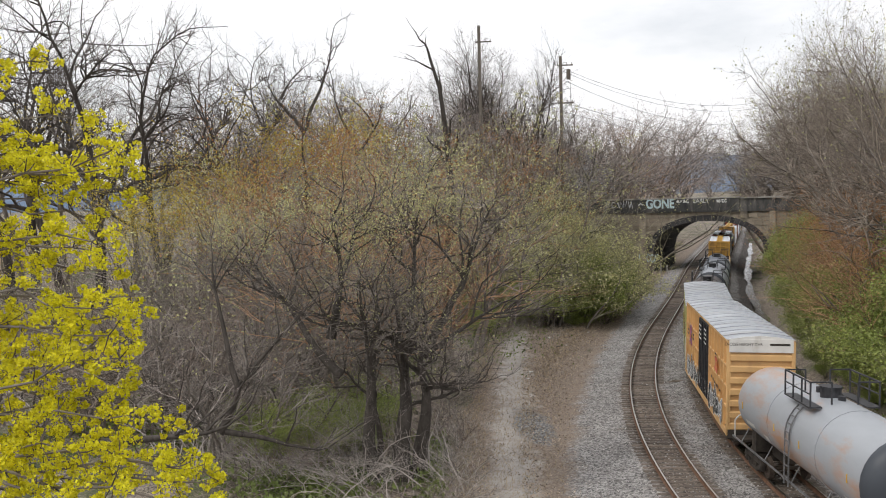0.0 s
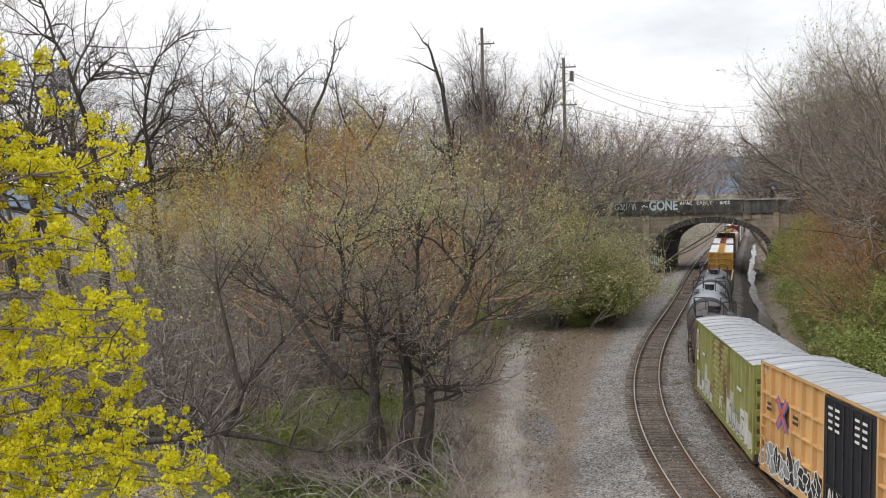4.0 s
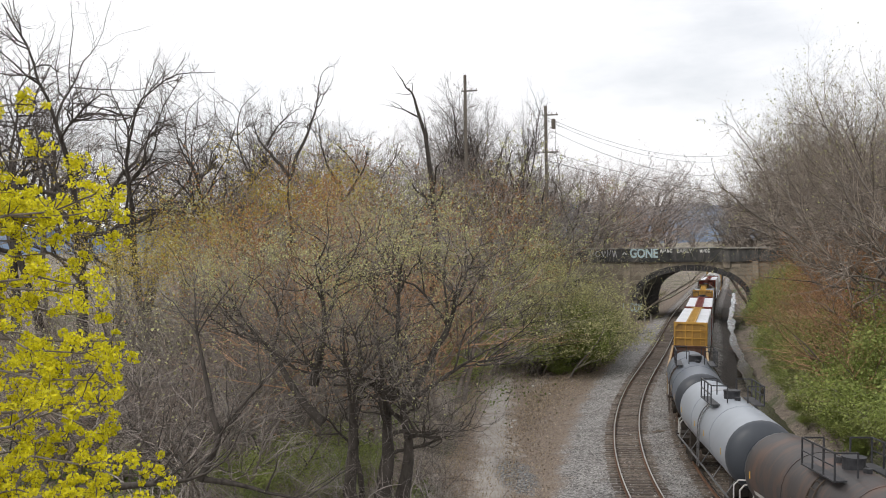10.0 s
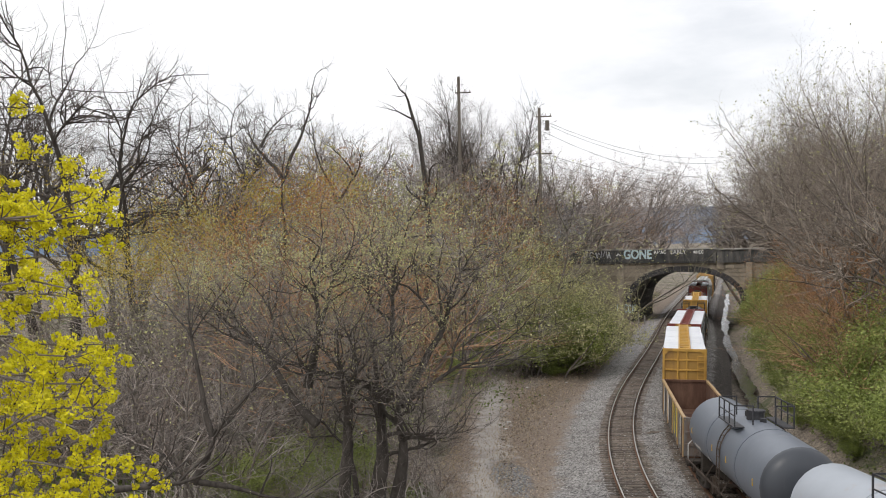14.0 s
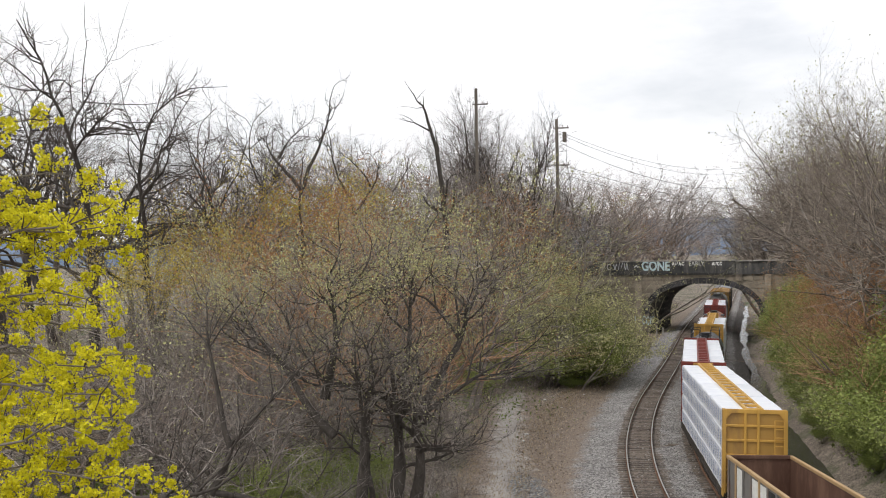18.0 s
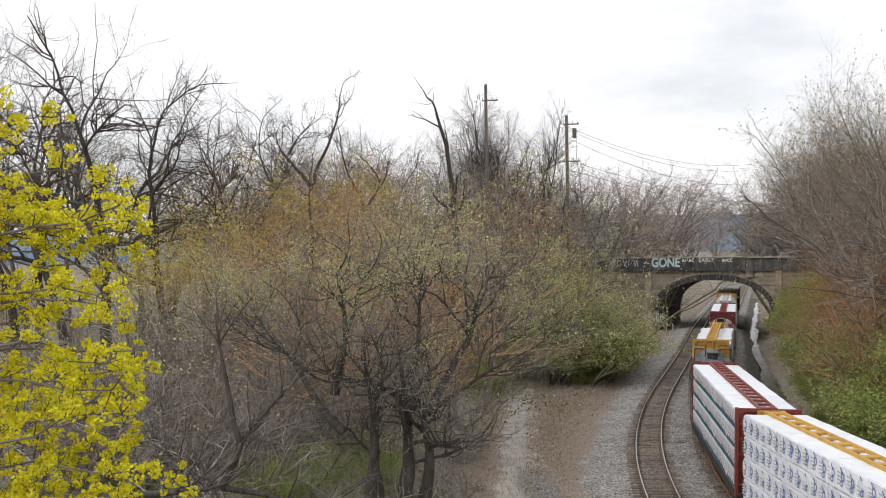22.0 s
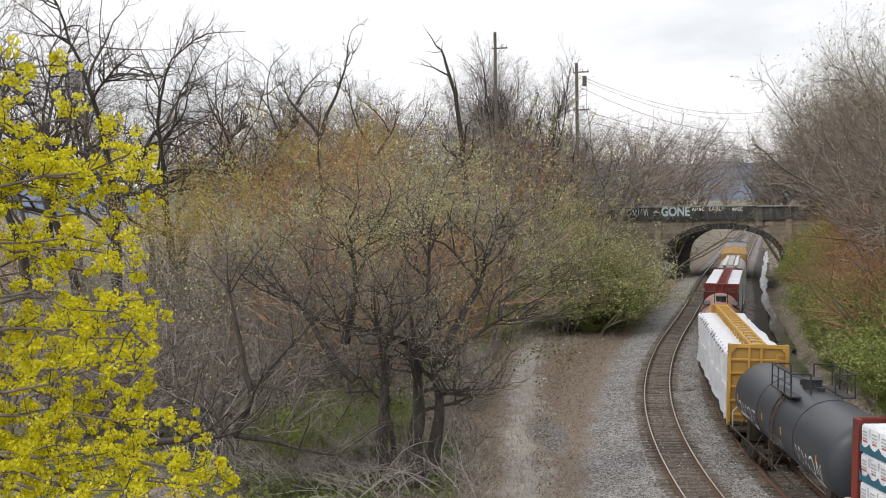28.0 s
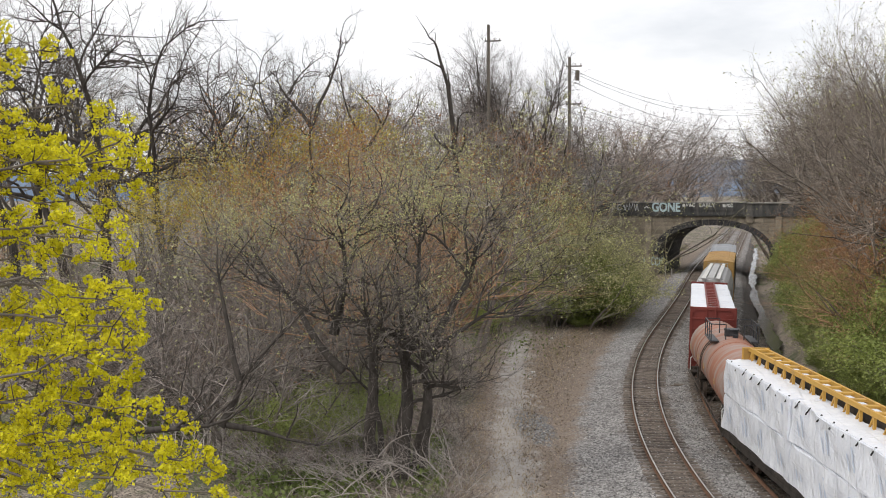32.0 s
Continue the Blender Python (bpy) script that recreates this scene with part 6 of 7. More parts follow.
def decals(ob, hw, rng, y0, y1, z0, z1, mats, n=5, w=0.16):
    for i, m in enumerate(mats):
        bm = strokes(rng, tag_lines(rng, y0, y1, z0, z1, n, w * (1.3 if i == 0 else 0.8)))
        sidewall("graffiti", bm, m, ob, -hw - 0.006 - 0.004 * i)


def blobs(ob, hw, rng, y0, y1, z0, z1, fills, n, w=0.06):
    """A run of swollen spray-painted shapes with white outlines, that spells nothing."""
    step = (y1 - y0) / n
    for i in range(n):
        c, zc = y0 + (i + 0.5) * step, (z0 + z1) / 2 + rng.uniform(-0.1, 0.1)
        ry, rz, ph = step * rng.uniform(0.55, 0.95), (z1 - z0) / 2 * rng.uniform(0.7, 1.15), rng.uniform(0, 6)
        tilt = rng.uniform(-1.2, 1.2)
        pts = []
        for t in np.linspace(0, 2 * math.pi, 19):
            k = 1 + 0.22 * math.sin(2 * t + ph) + 0.22 * math.sin(3 * t - ph) + 0.14 * math.sin(5 * t + 2 * ph)
            z = rz * k * math.sin(t)
            pts.append((c + ry * k * math.cos(t) * (1 - 0.15 * math.sin(t)) + tilt * z * 0.3, max(z0 - 0.05, zc + z)))
        bm = bmesh.new()
        bm.faces.new([bm.verts.new((0, y, z)) for y, z in pts[:-1]])
        sidewall("graffiti", bm, rng.choice(fills), ob, -hw - 0.006 - 0.002 * i)
        lines = [(pts, w)]
        mid = [(c + tilt * 0.2 + ry * 0.3 * math.sin(3 * t + ph), zc - rz * 0.7 + 1.4 * rz * t) for t in np.linspace(0, 1, 6)]
        lines.append((mid, w * 0.8))
        lines.append(([(c - ry * 0.5, zc + rz * rng.uniform(-0.5, 0.5)), (c + ry * 0.1, zc + rz * rng.uniform(-0.6, 0.6)), (c + ry * 0.6, zc + rz * rng.uniform(-0.5, 0.7))], w * 0.9))
        sidewall("graffiti", strokes(rng, lines), M["g_white"], ob, -hw - 0.007 - 0.002 * i)


def plate_bars(ob, x, spec, mat):
    """Lettering too small to read, as plain bars: (y, z, length, height)."""
    bm = bmesh.new()
    for y, z, l, h in spec:
        vs = [bm.verts.new(c) for c in ((x, y - l / 2, z - h / 2), (x, y + l / 2, z - h / 2), (x, y + l / 2, z + h / 2), (x, y - l / 2, z + h / 2))]
        bm.faces.new(vs[::-1])
    return part("lettering", bm, mat, ob)


def box_cars():
    rng = random.Random(77)
    ob, e, hw, eave = box_car(17.72, 33.05, "yellow boxcar with black double doors, ribbed roof and graffiti", M["yellow_box"], 5.21, posts=7, door_mat=M["black_door"], band=M["white_paint"])
    blobs(ob, hw, rng, -6.4, -2.1, 1.0, 2.15, (M["g_black"], M["g_grey"], M["g_black"]), 7)
    blobs(ob, hw, rng, 2.1, 7.3, 1.0, 2.1, (M["g_black"], M["g_grey"], M["g_red"], M["g_black"], M["g_teal"]), 9)
    for w, m, dx in ((0.34, "g_blue", 0.0), (0.15, "g_red", 0.004)):
        bm = strokes(rng, [([(5.0, 2.85), (5.9, 3.95)], w), ([(5.0, 3.95), (5.9, 2.85)], w)])
        sidewall("emblem", bm, M[m], ob, -hw - 0.006 - dx, "crossed red bars edged with blue")
    bm = strokes(rng, tag_lines(rng, -0.9, 0.2, 2.25, 2.5, 5, 0.05))
    part("graffiti", bm, M["under"], ob).matrix_basis = pose(0, -e - 0.012, 0, 0, 0, -90)
    decals(ob, hw, rng, -4.9, -4.0, 3.1, 3.8, (M["g_red"],), 2, 0.12)
    decals(ob, hw, rng, -1.6, -0.3, 1.3, 2.1, (M["g_white"],), 2, 0.07)
    decals(ob, hw, rng, 0.3, 1.5, 1.3, 2.0, (M["g_white"],), 2, 0.07)
    for y in (-0.95, 0.95):
        plate_bars(ob, -hw - 0.06, [(y - 0.25 + 0.5 * (i % 2), 4.55 - 0.22 * (i // 2), 0.32, 0.09) for i in range(8)], M["g_white"])
    plate_bars(ob, -hw - 0.004, [(6.7, 3.55, 0.4, 0.12), (6.7, 3.35, 0.5, 0.12), (4.2, 3.55, 0.5, 0.12), (4.2, 3.35, 0.5, 0.12), (-3.1, 2.62, 0.3, 0.12), (-3.6, 2.58, 0.3, 0.14), (-4.2, 2.52, 0.4, 0.14), (-4.9, 2.5, 0.5, 0.14), (-5.7, 2.45, 0.5, 0.12), (-4.3, 3.9, 0.5, 0.09), (-4.3, 3.75, 0.5, 0.06)], M["wheel"])
    text_part("EXCESS HEIGHT CAR", 0.17, M["under"], ob, pose(-0.75, -e - 0.026, eave - 0.2, 90, 0, 0))
    bm = bmesh.new()
    box(bm, 0.35, 1.2, -e - 0.026, -e - 0.02, eave - 0.24, eave - 0.15)
    part("lettering", bm, M["under"], ob)
    ob, e, hw, eave = box_car(34.49, 49.48, "olive green boxcar with corrugated doors, rust and graffiti", M["olive_box"], 4.82, posts=8, door_half=1.9, corrugated_door=True, door_mat=M["olive_door"], post_mat=M["olive_post"])
    # white spray paint, faded to streaks, over the lower third of posts and panels
    for lo, hi in ((-e + 0.07, -1.9), (1.9, e - 0.07)):
        ys = np.linspace(lo, hi, 8)
        for y, y2 in zip(ys, [*ys[1:], hi]):
            tops = 2.25 + 0.5 * math.sin(y * 1.9) + rng.uniform(-0.25, 0.25)
            for x, c0, c1, top in ((-hw + 0.160, y + 0.07, y2 - 0.07, tops), (-hw - 0.003, y - 0.048, y + 0.048, tops - rng.uniform(-0.1, 0.4))):
                if c1 - c0 > 0.05:
                    bm = bmesh.new()
                    edge = [(c1 - (c1 - c0) * k / 4, top + rng.uniform(-0.18, 0.12)) for k in range(5)]
                    bm.faces.new([bm.verts.new((0, q, z)) for q, z in [(c0, 1.12), (c1, 1.12)] + edge])
                    sidewall("graffiti", bm, M["faded_spray"], ob, x)
        for y in ys:
            bm = bmesh.new()
            top = 2.15 + 0.5 * math.sin(y * 1.9) + rng.uniform(-0.25, 0.25)
            bm.faces.new([bm.verts.new(c) for c in ((0, y - 0.054, 1.12), (0.165, y - 0.054, 1.12), (0.165, y - 0.054, top - 0.2), (0, y - 0.054, top))])
            sidewall("graffiti", bm, M["faded_spray"], ob, -hw)
    decals(ob, hw, rng, -6.0, -2.4, 1.3, 2.2, (M["g_grey"],), 4, 0.09)
    decals(ob, hw, rng, 2.6, 6.4, 1.2, 2.0, (M["g_grey"],), 5, 0.08)
    decals(ob, hw + 0.06, rng, -1.3, -0.3, 1.4, 2.1, (M["g_white"],), 2, 0.08)
    bm = strokes(rng, [([(6.5 + 0.42 * math.cos(t), 3.6 + 0.6 * math.sin(t)) for t in np.linspace(0, 6.284, 20)], 0.14), ([(6.35, 3.25), (6.35, 3.95), (6.65, 3.25), (6.65, 3.95)], 0.1)])
    sidewall("emblem", bm, M["g_white"], ob, -hw - 0.02, "white oval emblem")
    plate_bars(ob, -hw - 0.02, [(6.5, 2.75, 0.5, 0.3), (4.5, 3.2, 0.8, 0.14), (-4.8, 3.2, 1.0, 0.14)], M["g_white"])
    box_car(239.6, 255.2, "tan-yellow boxcar with a ribbed end", M["tan_box"], 5.1, posts=5, door_mat=M["tan_box"], roof=M["tan_box"])
    box_car(256.7, 272.2, "dark boxcar with a pale roof", M["black_door"], 5.1, posts=6, door_mat=M["black_door"])


# ---- train: tank cars ----
def revolve(bm, prof, n=28, flip=False):
    """Turn (y, r) about the car's long axis."""
    rings = []
    for y, r in prof:
        rings.append([bm.verts.new((r * math.sin(a), y, r * math.cos(a))) for a in np.linspace(0, 2 * math.pi, n, endpoint=False)])
    for a, b in zip(rings[:-1], rings[1:]):
        for i in range(n):
            j = (i + 1) % n
            bm.faces.new((a[i], b[i], b[j], a[j]))
    return rings


def tank_car(q0, q1, label, shell, near_end=None, far_end=None, r=1.46, zc=2.72, bands=2, seed=0, tagged_side=False):
    ob, e = car("tank_car", label, "tank car", q0, q1, 1.9)
    y1 = e - 0.35
    d = 0.75
    cap = [(t, math.sqrt(max(0.0, 1 - (t / d) ** 2)) ** 0.85 * r) for t in np.linspace(d, 0, 9)]
    bm = bmesh.new()
    rings = revolve(bm, [(-y1 + d, r)] + [(y, r) for y in np.linspace(-y1 + d, y1 - d, 9)][1:])
    s = part("shell", bm, shell, ob, smooth=True)
    s.matrix_basis = pose(0, 0, zc)
    for sy, m in ((-1, near_end or shell), (1, far_end or shell)):
        bm = bmesh.new()
        prof = [(sy * (y1 - d + t), max(rr, 0.001)) for t, rr in cap]
        revolve(bm, prof if sy < 0 else prof)
        o = part("end_cap", bm, m, ob, smooth=True)
        o.matrix_basis = pose(0, 0, zc)
    # weld bands
    for y in ([-y1 * 0.36, y1 * 0.36] if bands == 2 else []):
        bm = bmesh.new()
        revolve(bm, [(y - 0.05, r), (y - 0.05, r + 0.02), (y + 0.05, r + 0.02), (y + 0.05, r)])
        o = part("band", bm, shell, ob, smooth=False)
        o.matrix_basis = pose(0, 0, zc)
    # manway, platform and rails
    top = zc + r
    bm = bmesh.new()
    rod(bm, (0, 0, top - 0.15), (0, 0, top + 0.28), 0.36, n=18)
    rod(bm, (0, 0, top + 0.28), (0, 0, top + 0.36), 0.39, n=18)
    part("manway", bm, M["dark_bar"], ob)
    bm = bmesh.new()
    rod(bm, (0.1, -0.75, top - 0.15), (0.1, -0.75, top + 0.14), 0.14, n=12)
    rod(bm, (-0.1, 0.8, top - 0.15), (-0.1, 0.8, top + 0.18), 0.12, n=12)
    part("valve", bm, M["dark_bar"], ob)
    for sx in (-1, 1):
        bm = bmesh.new()
        box(bm, sx * 1.0 - 0.22, sx * 1.0 + 0.22, -1.25, 1.25, top - 0.18, top - 0.13)
        part("platform", bm, M["dark_bar"], ob)
    for sx in (-1, 1):
        bm = bmesh.new()
        x = sx * 1.18
        for y in (-1.25, -0.42, 0.42, 1.25):
            bar(bm, (x, y, top - 0.18), (x, y, top + 0.72), 0.05)
        bar(bm, (x, -1.25, top + 0.72), (x, 1.25, top + 0.72), 0.05)
        bar(bm, (x, -1.25, top + 0.3), (x, 1.25, top + 0.3), 0.04)
        part("railing", bm, M["dark_bar"], ob)
        for y in (-1.25, 1.25):
            bm = bmesh.new()
            bar(bm, (x, y, top + 0.72), (sx * 0.45, y, top + 0.72), 0.05)
            bar(bm, (sx * 0.45, y, top + 0.72), (sx * 0.45, y, top - 0.05), 0.05)
            part("railing", bm, M["dark_bar"], ob)
        # curved side ladder
        lad = M["safety"] if near_end == M["tank_end"] else M["wheel"]
        root = None
        for yy in (-0.22, 0.22):
            bm = bmesh.new()
            pts = [(sx * (r + 0.07) * math.sin(a), yy, zc + (r + 0.07) * math.cos(a)) for a in np.linspace(0.75, 1.65, 6)] + [(sx * (r + 0.07), yy, 1.0)]
            for a, b in zip(pts[:-1], pts[1:]):
                bar(bm, a, b, 0.045)
            o = part("ladder" if root is None else "stile", bm, lad, root or ob)
            root = root or o
        for x, z in [(sx * (r + 0.07) * math.sin(a), zc + (r + 0.07) * math.cos(a)) for a in np.linspace(0.85, 1.65, 5)] + [(sx * (r + 0.07), z) for z in (1.3, 1.7, 2.1)]:
            bm = bmesh.new()
            bar(bm, (x, -0.22, z), (x, 0.22, z), 0.035)
            part("rung", bm, lad, root)
        # low side rail with braces
        bm = bmesh.new()
        x = sx * 1.42
        bar(bm, (x, -e + 0.2, 1.12), (x, e - 0.2, 1.12), 0.06)
        for y in np.linspace(-e + 1.0, e - 1.4, 5):
            bar(bm, (x, y, 1.12), (sx * 1.0, y + 0.35, 1.6), 0.035)
        part("handrail", bm, M["safety"] if near_end == M["tank_end"] else M["wheel"], ob)
    for sy in (-1, 1):
        bm = bmesh.new()
        box(bm, -1.4, 1.4, min(sy * e, sy * (e - 0.75)), max(sy * e, sy * (e - 0.75)), 0.95, 1.06)
        box(bm, -0.35, 0.35, min(sy * (e - 0.1), sy * (e - 3.4)), max(sy * (e - 0.1), sy * (e - 3.4)), 0.75, 1.3)
        part("end_platform", bm, M["under"], ob)
        bm = bmesh.new()
        box(bm, -1.05, 1.05, sy * (e - 1.9) - 0.25, sy * (e - 1.9) + 0.25, 0.9, zc - r * 0.62)
        part("saddle", bm, M["under"], ob)
        for sx in (-1.3, 1.3):
            bm = bmesh.new()
            pts = [(sx, sy * (e - 0.08), 1.0), (sx, sy * (e - 0.08), 1.75), (sx * 0.86, sy * (e - 0.08), 1.95), (sx * 0.4, sy * (e - 0.08), 1.95), (sx * 0.4, sy * (e - 0.08), 1.0)]
            for a, b in zip(pts[:-1], pts[1:]):
                bar(bm, a, b, 0.045)
            part("grab_rail", bm, M["white_paint"], ob)
    rng = random.Random(seed)
    # markings, a little off the shell
    bm = bmesh.new()
    for y, a0, ln, ht in ((e - 2.3, 1.95, 1.1, 0.20), (e - 4.1, 2.05, 0.5, 0.26), (1.2, 2.15, 0.34, 0.30), (-2.2, 2.2, 0.3, 0.34), (-e + 2.3, 2.1, 0.8, 0.36)):
        g = []
        for a in (a0, a0 + ht / r):
            for yy in (y - ln / 2, y + ln / 2):
                g.append(bm.verts.new((-(r + 0.012) * math.sin(a), yy, (r + 0.012) * math.cos(a))))
        bm.faces.new((g[0], g[1], g[3], g[2]))
    o = part("lettering", bm, M["white_paint"], ob)
    o.matrix_basis = pose(0, 0, zc)
    bm = bmesh.new()
    for y in (e - 1.6, e - 5.5, -1.0, -e + 2.0):
        box(bm, -r - 0.012, -r + 0.02, y - 0.03, y + 0.03, -0.16, 0.1)
    o = part("reflector", bm, M["glass_eye"], ob, "amber reflector strips")
    o.matrix_basis = pose(0, 0, zc)
    if tagged_side:
        rr = r + 0.014
        bm = bmesh.new()
        for pts, w in tag_lines(rng, e - 4.6, e - 1.6, -0.75, 0.0, 4, 0.07) + tag_lines(rng, -e + 1.4, -e + 4.4, -0.75, -0.05, 4, 0.07) + tag_lines(rng, -1.0, 1.2, -0.8, -0.4, 3, 0.05):
            prev = None
            for i, (y, z) in enumerate(pts):
                a, b = pts[max(0, i - 1)], pts[min(len(pts) - 1, i + 1)]
                n = math.hypot(b[0] - a[0], b[1] - a[1]) or 1
                ny, nz = -(b[1] - a[1]) / n * w / 2, (b[0] - a[0]) / n * w / 2
                cur = []
                for s2 in (1, -1):
                    zz = max(-rr * 0.95, min(rr * 0.95, z + s2 * nz))
                    cur.append(bm.verts.new((-math.sqrt(rr * rr - zz * zz), y + s2 * ny, zz)))
                if prev:
                    bm.faces.new((prev[0], prev[1], cur[1], cur[0]))
                prev = cur
        o = part("graffiti", bm, M["g_white"], ob)
        o.matrix_basis = pose(0, 0, zc)
    return ob


def tank_cars():
    tank_car(2.3, 16.5, "grey tank car streaked with orange rust, dark near end", M["old_grey_tank"], M["tank_end"], None, seed=1)
    tank_car(50.6, 64.6, "long dark brown tank car with black ends and railings", M["brown_tank"], M["black_tank"], M["black_tank"], seed=2)
    tank_car(65.7, 79.6, "pale grey tank car with a dark slate end", M["grey_tank"], M["tank_end"], None, seed=3)
    tank_car(80.7, 94.4, "slate grey tank car with a black end", M["slate_tank"], M["black_tank"], None, seed=4)
    tank_car(149.5, 163.7, "black tank car with white graffiti", M["black_tank"], None, None, seed=5, tagged_side=True)
    tank_car(184.0, 198.6, "rust-streaked tank car with black railings", M["rust_tank"], None, None, bands=2, seed=6)


# ---- train: lumber cars ----
def bundle_mesh(w, l, h, name="lumber_pack", lumpy=0.0, seed=0):
    bm = bmesh.new()
    bmesh.ops.create_cube(bm, size=1.0, matrix=Matrix.Diagonal((w, l, h, 1)))
    bmesh.ops.bevel(bm, geom=bm.edges[:], offset=0.035, segments=2, affect="EDGES")
    if lumpy:
        bmesh.ops.subdivide_edges(bm, edges=bm.edges[:], cuts=9 if lumpy > 1 else 4, use_grid_fill=True)
        for v in bm.verts:
            n = noise.noise(Vector((v.co.x * 2 + seed, v.co.y * (2.6 if lumpy > 1 else 1.6), v.co.z * (0.5 if lumpy > 1 else 1.1) + seed * 3)))
            m = noise.noise(Vector((v.co.x * 5, v.co.y * 5 + seed, v.co.z * (1.2 if lumpy > 1 else 3))))
            v.co.x += (n * 0.05 + m * 0.05) * lumpy
            v.co.z += m * 0.02 * lumpy
    return shared(name, bm, M["wrap"])


def lumber_car(q0, q1, label, paint_mat, kind, seed=0):
    ob, e = car("lumber_car", label, "flatcar", q0, q1, 2.3)
    hw, top = 1.36, 4.75
    bm = bmesh.new()
    box(bm, -1.32, 1.32, -e, e, 0.95, 1.12, 0.02)
    for sx in (-1, 1):
        box(bm, sx * 1.2 - 0.12, sx * 1.2 + 0.12, -e, e, 0.72, 0.96, 0.02)
    box(bm, -0.3, 0.3, -e + 1, e - 1, 0.55, 0.96)
    part("deck", bm, M["under"], ob)
    load_top = 4.66 if kind != "wrapped" else 4.22
    wide = hw
    for sy in (-1, 1):
        hw = wide if kind not in ("wrapped", "printed") or sy < 0 else 0.62
        ee = sy * e
        bm = bmesh.new()
        box(bm, -hw + 0.05, hw - 0.05, min(ee - sy * 0.10, ee - sy * 0.16), max(ee - sy * 0.10, ee - sy * 0.16), 1.1, top - 0.04)
        part("bulkhead_sheet", bm, M["ochre"] if paint_mat == M["yellow_beam"] else paint_mat, ob)
        for x in (-hw, -hw * 0.34, hw * 0.06, hw - 0.14):
            bm = bmesh.new()
            box(bm, x, x + (0.14 if abs(x) > 1 else 0.1), min(ee, ee - sy * (0.35 if abs(x) > 1 else 0.1)), max(ee, ee - sy * (0.35 if abs(x) > 1 else 0.1)), 0.95, top - 0.01, 0.012)
            part("bulkhead_post", bm, paint_mat, ob)
        for i, z in enumerate((1.4, 2.05, 2.7, 3.35, 3.98, top - 0.18)):
            bm = bmesh.new()
            box(bm, -hw + 0.1, hw - 0.1, min(ee - sy * 0.02, ee - sy * 0.1), max(ee - sy * 0.02, ee - sy * 0.1), z, z + (0.1 if i < 5 else 0.18), 0.012)
            part("bulkhead_rib", bm, paint_mat, ob)
        for sx in (-1, 1):
            bm = bmesh.new()
            vs = [bm.verts.new((sx * x, ee - sy * 0.012, z)) for x, z in ((hw - 0.1, top - 0.1), (hw - 0.42, top - 0.1), (hw - 0.1, top - 0.48))]
            vb = [bm.verts.new((v.co.x, ee - sy * 0.1, v.co.z)) for v in vs]
            bm.faces.new(vs), bm.faces.new(vb[::-1])
            for i in range(3):
                bm.faces.new((vs[i], vb[i], vb[(i + 1) % 3], vs[(i + 1) % 3]))
            part("gusset", bm, paint_mat, ob)
        ladder(ob, -sy * (hw - 0.35), ee + sy * 0.05, 1.0, 4.3, 0.4, paint_mat, False)
    hw = wide if kind != "wrapped" else wide + 0.06
    # centre beam: top chord with cross pieces, posts
    for sx in (-1, 1):
        bm = bmesh.new()
        box(bm, sx * 0.33 - 0.05, sx * 0.33 + 0.05, -e + 0.15, e - 0.15, top - 0.16, top + 0.02, 0.01)
        part("top_chord", bm, paint_mat, ob)
    n = int(2 * e / 1.05)
    for y in np.linspace(-e + 0.5, e - 0.5, n):
        bm = bmesh.new()
        box(bm, -0.3, 0.3, y - 0.13, y + 0.13, top - 0.10, top - 0.01, 0.01)
        part("cross_piece", bm, paint_mat, ob)
        if kind == "wrapped":
            bm = bmesh.new()
            bar(bm, (-0.3, y, top - 0.1), (-0.3, y + 0.5, top - 0.75), 0.06)
            bar(bm, (-0.3, y, top - 0.1), (-0.3, y, top - 0.9), 0.09)
            part("brace", bm, paint_mat, ob)
    bm = bmesh.new()
    box(bm, -0.06, 0.06, -e + 0.2, e - 0.2, 1.1, top - 0.3)
    part("web", bm, M["under"], ob)
    for sx in (-1, 1):
        bm = bmesh.new()
        box(bm, sx * 1.24, sx * 1.3, -e, e, 0.9, 1.1) if sx > 0 else box(bm, -1.3, -1.24, -e, e, 0.9, 1.1)
        part("side_sill", bm, M["under"], ob)
    # load
    rows, cols = (4, 4) if kind != "wrapped" else (2, 2)
    y0, y1 = -e + 0.42, e - (0.42 if kind != "wrapped" else 0.02)
    l = (y1 - y0) / cols
    h = (load_top - 1.15) / rows
    mes = [bundle_mesh(hw - 0.12, l - 0.05, h - 0.03, lumpy=2.2 if kind == "wrapped" else 0.7, seed=seed + i * 7.3) for i in range(2)]
    prints = load_prints(kind, l, h, hw, seed)
    for sx in (-1, 1):
        for r in range(rows):
            for c in range(cols):
                b = link("lumber_pack", mes[(r + c) % 2], ob)
                x = sx * (0.08 + (hw - 0.12) / 2)
                b.matrix_basis = pose(x, y0 + (c + 0.5) * l, 1.15 + (r + 0.5) * h)
                for name, me, lab in prints:
                    p = link(name, me, b, lab)
                    p.matrix_basis = pose(sx * ((hw - 0.12) / 2 + 0.02), 0, 0, 0, 0, 0 if sx < 0 else 180)
    if kind == "wrapped":
        for y in np.linspace(-e + 1.2, e - 0.8, 16):
            bm = bmesh.new()
            bar(bm, (-hw - 0.02, y, load_top - 0.22), (-hw + 0.16, y + 0.03, load_top + 0.02), 0.05, 0.03)
            part("strap", bm, M["strap"], ob, "black load strap")
    return ob


def flat_shape(name, polys, mat):
    """Flat printed shapes in the y, z plane, facing -x."""
    bm = bmesh.new()
    for p in polys:
        bm.faces.new([bm.verts.new((0, y, z)) for y, z in p])
    for f in bm.faces:
        f.normal_update()
        if f.normal.x > 0:
            f.normal_flip()
    return shared(name, bm, mat)


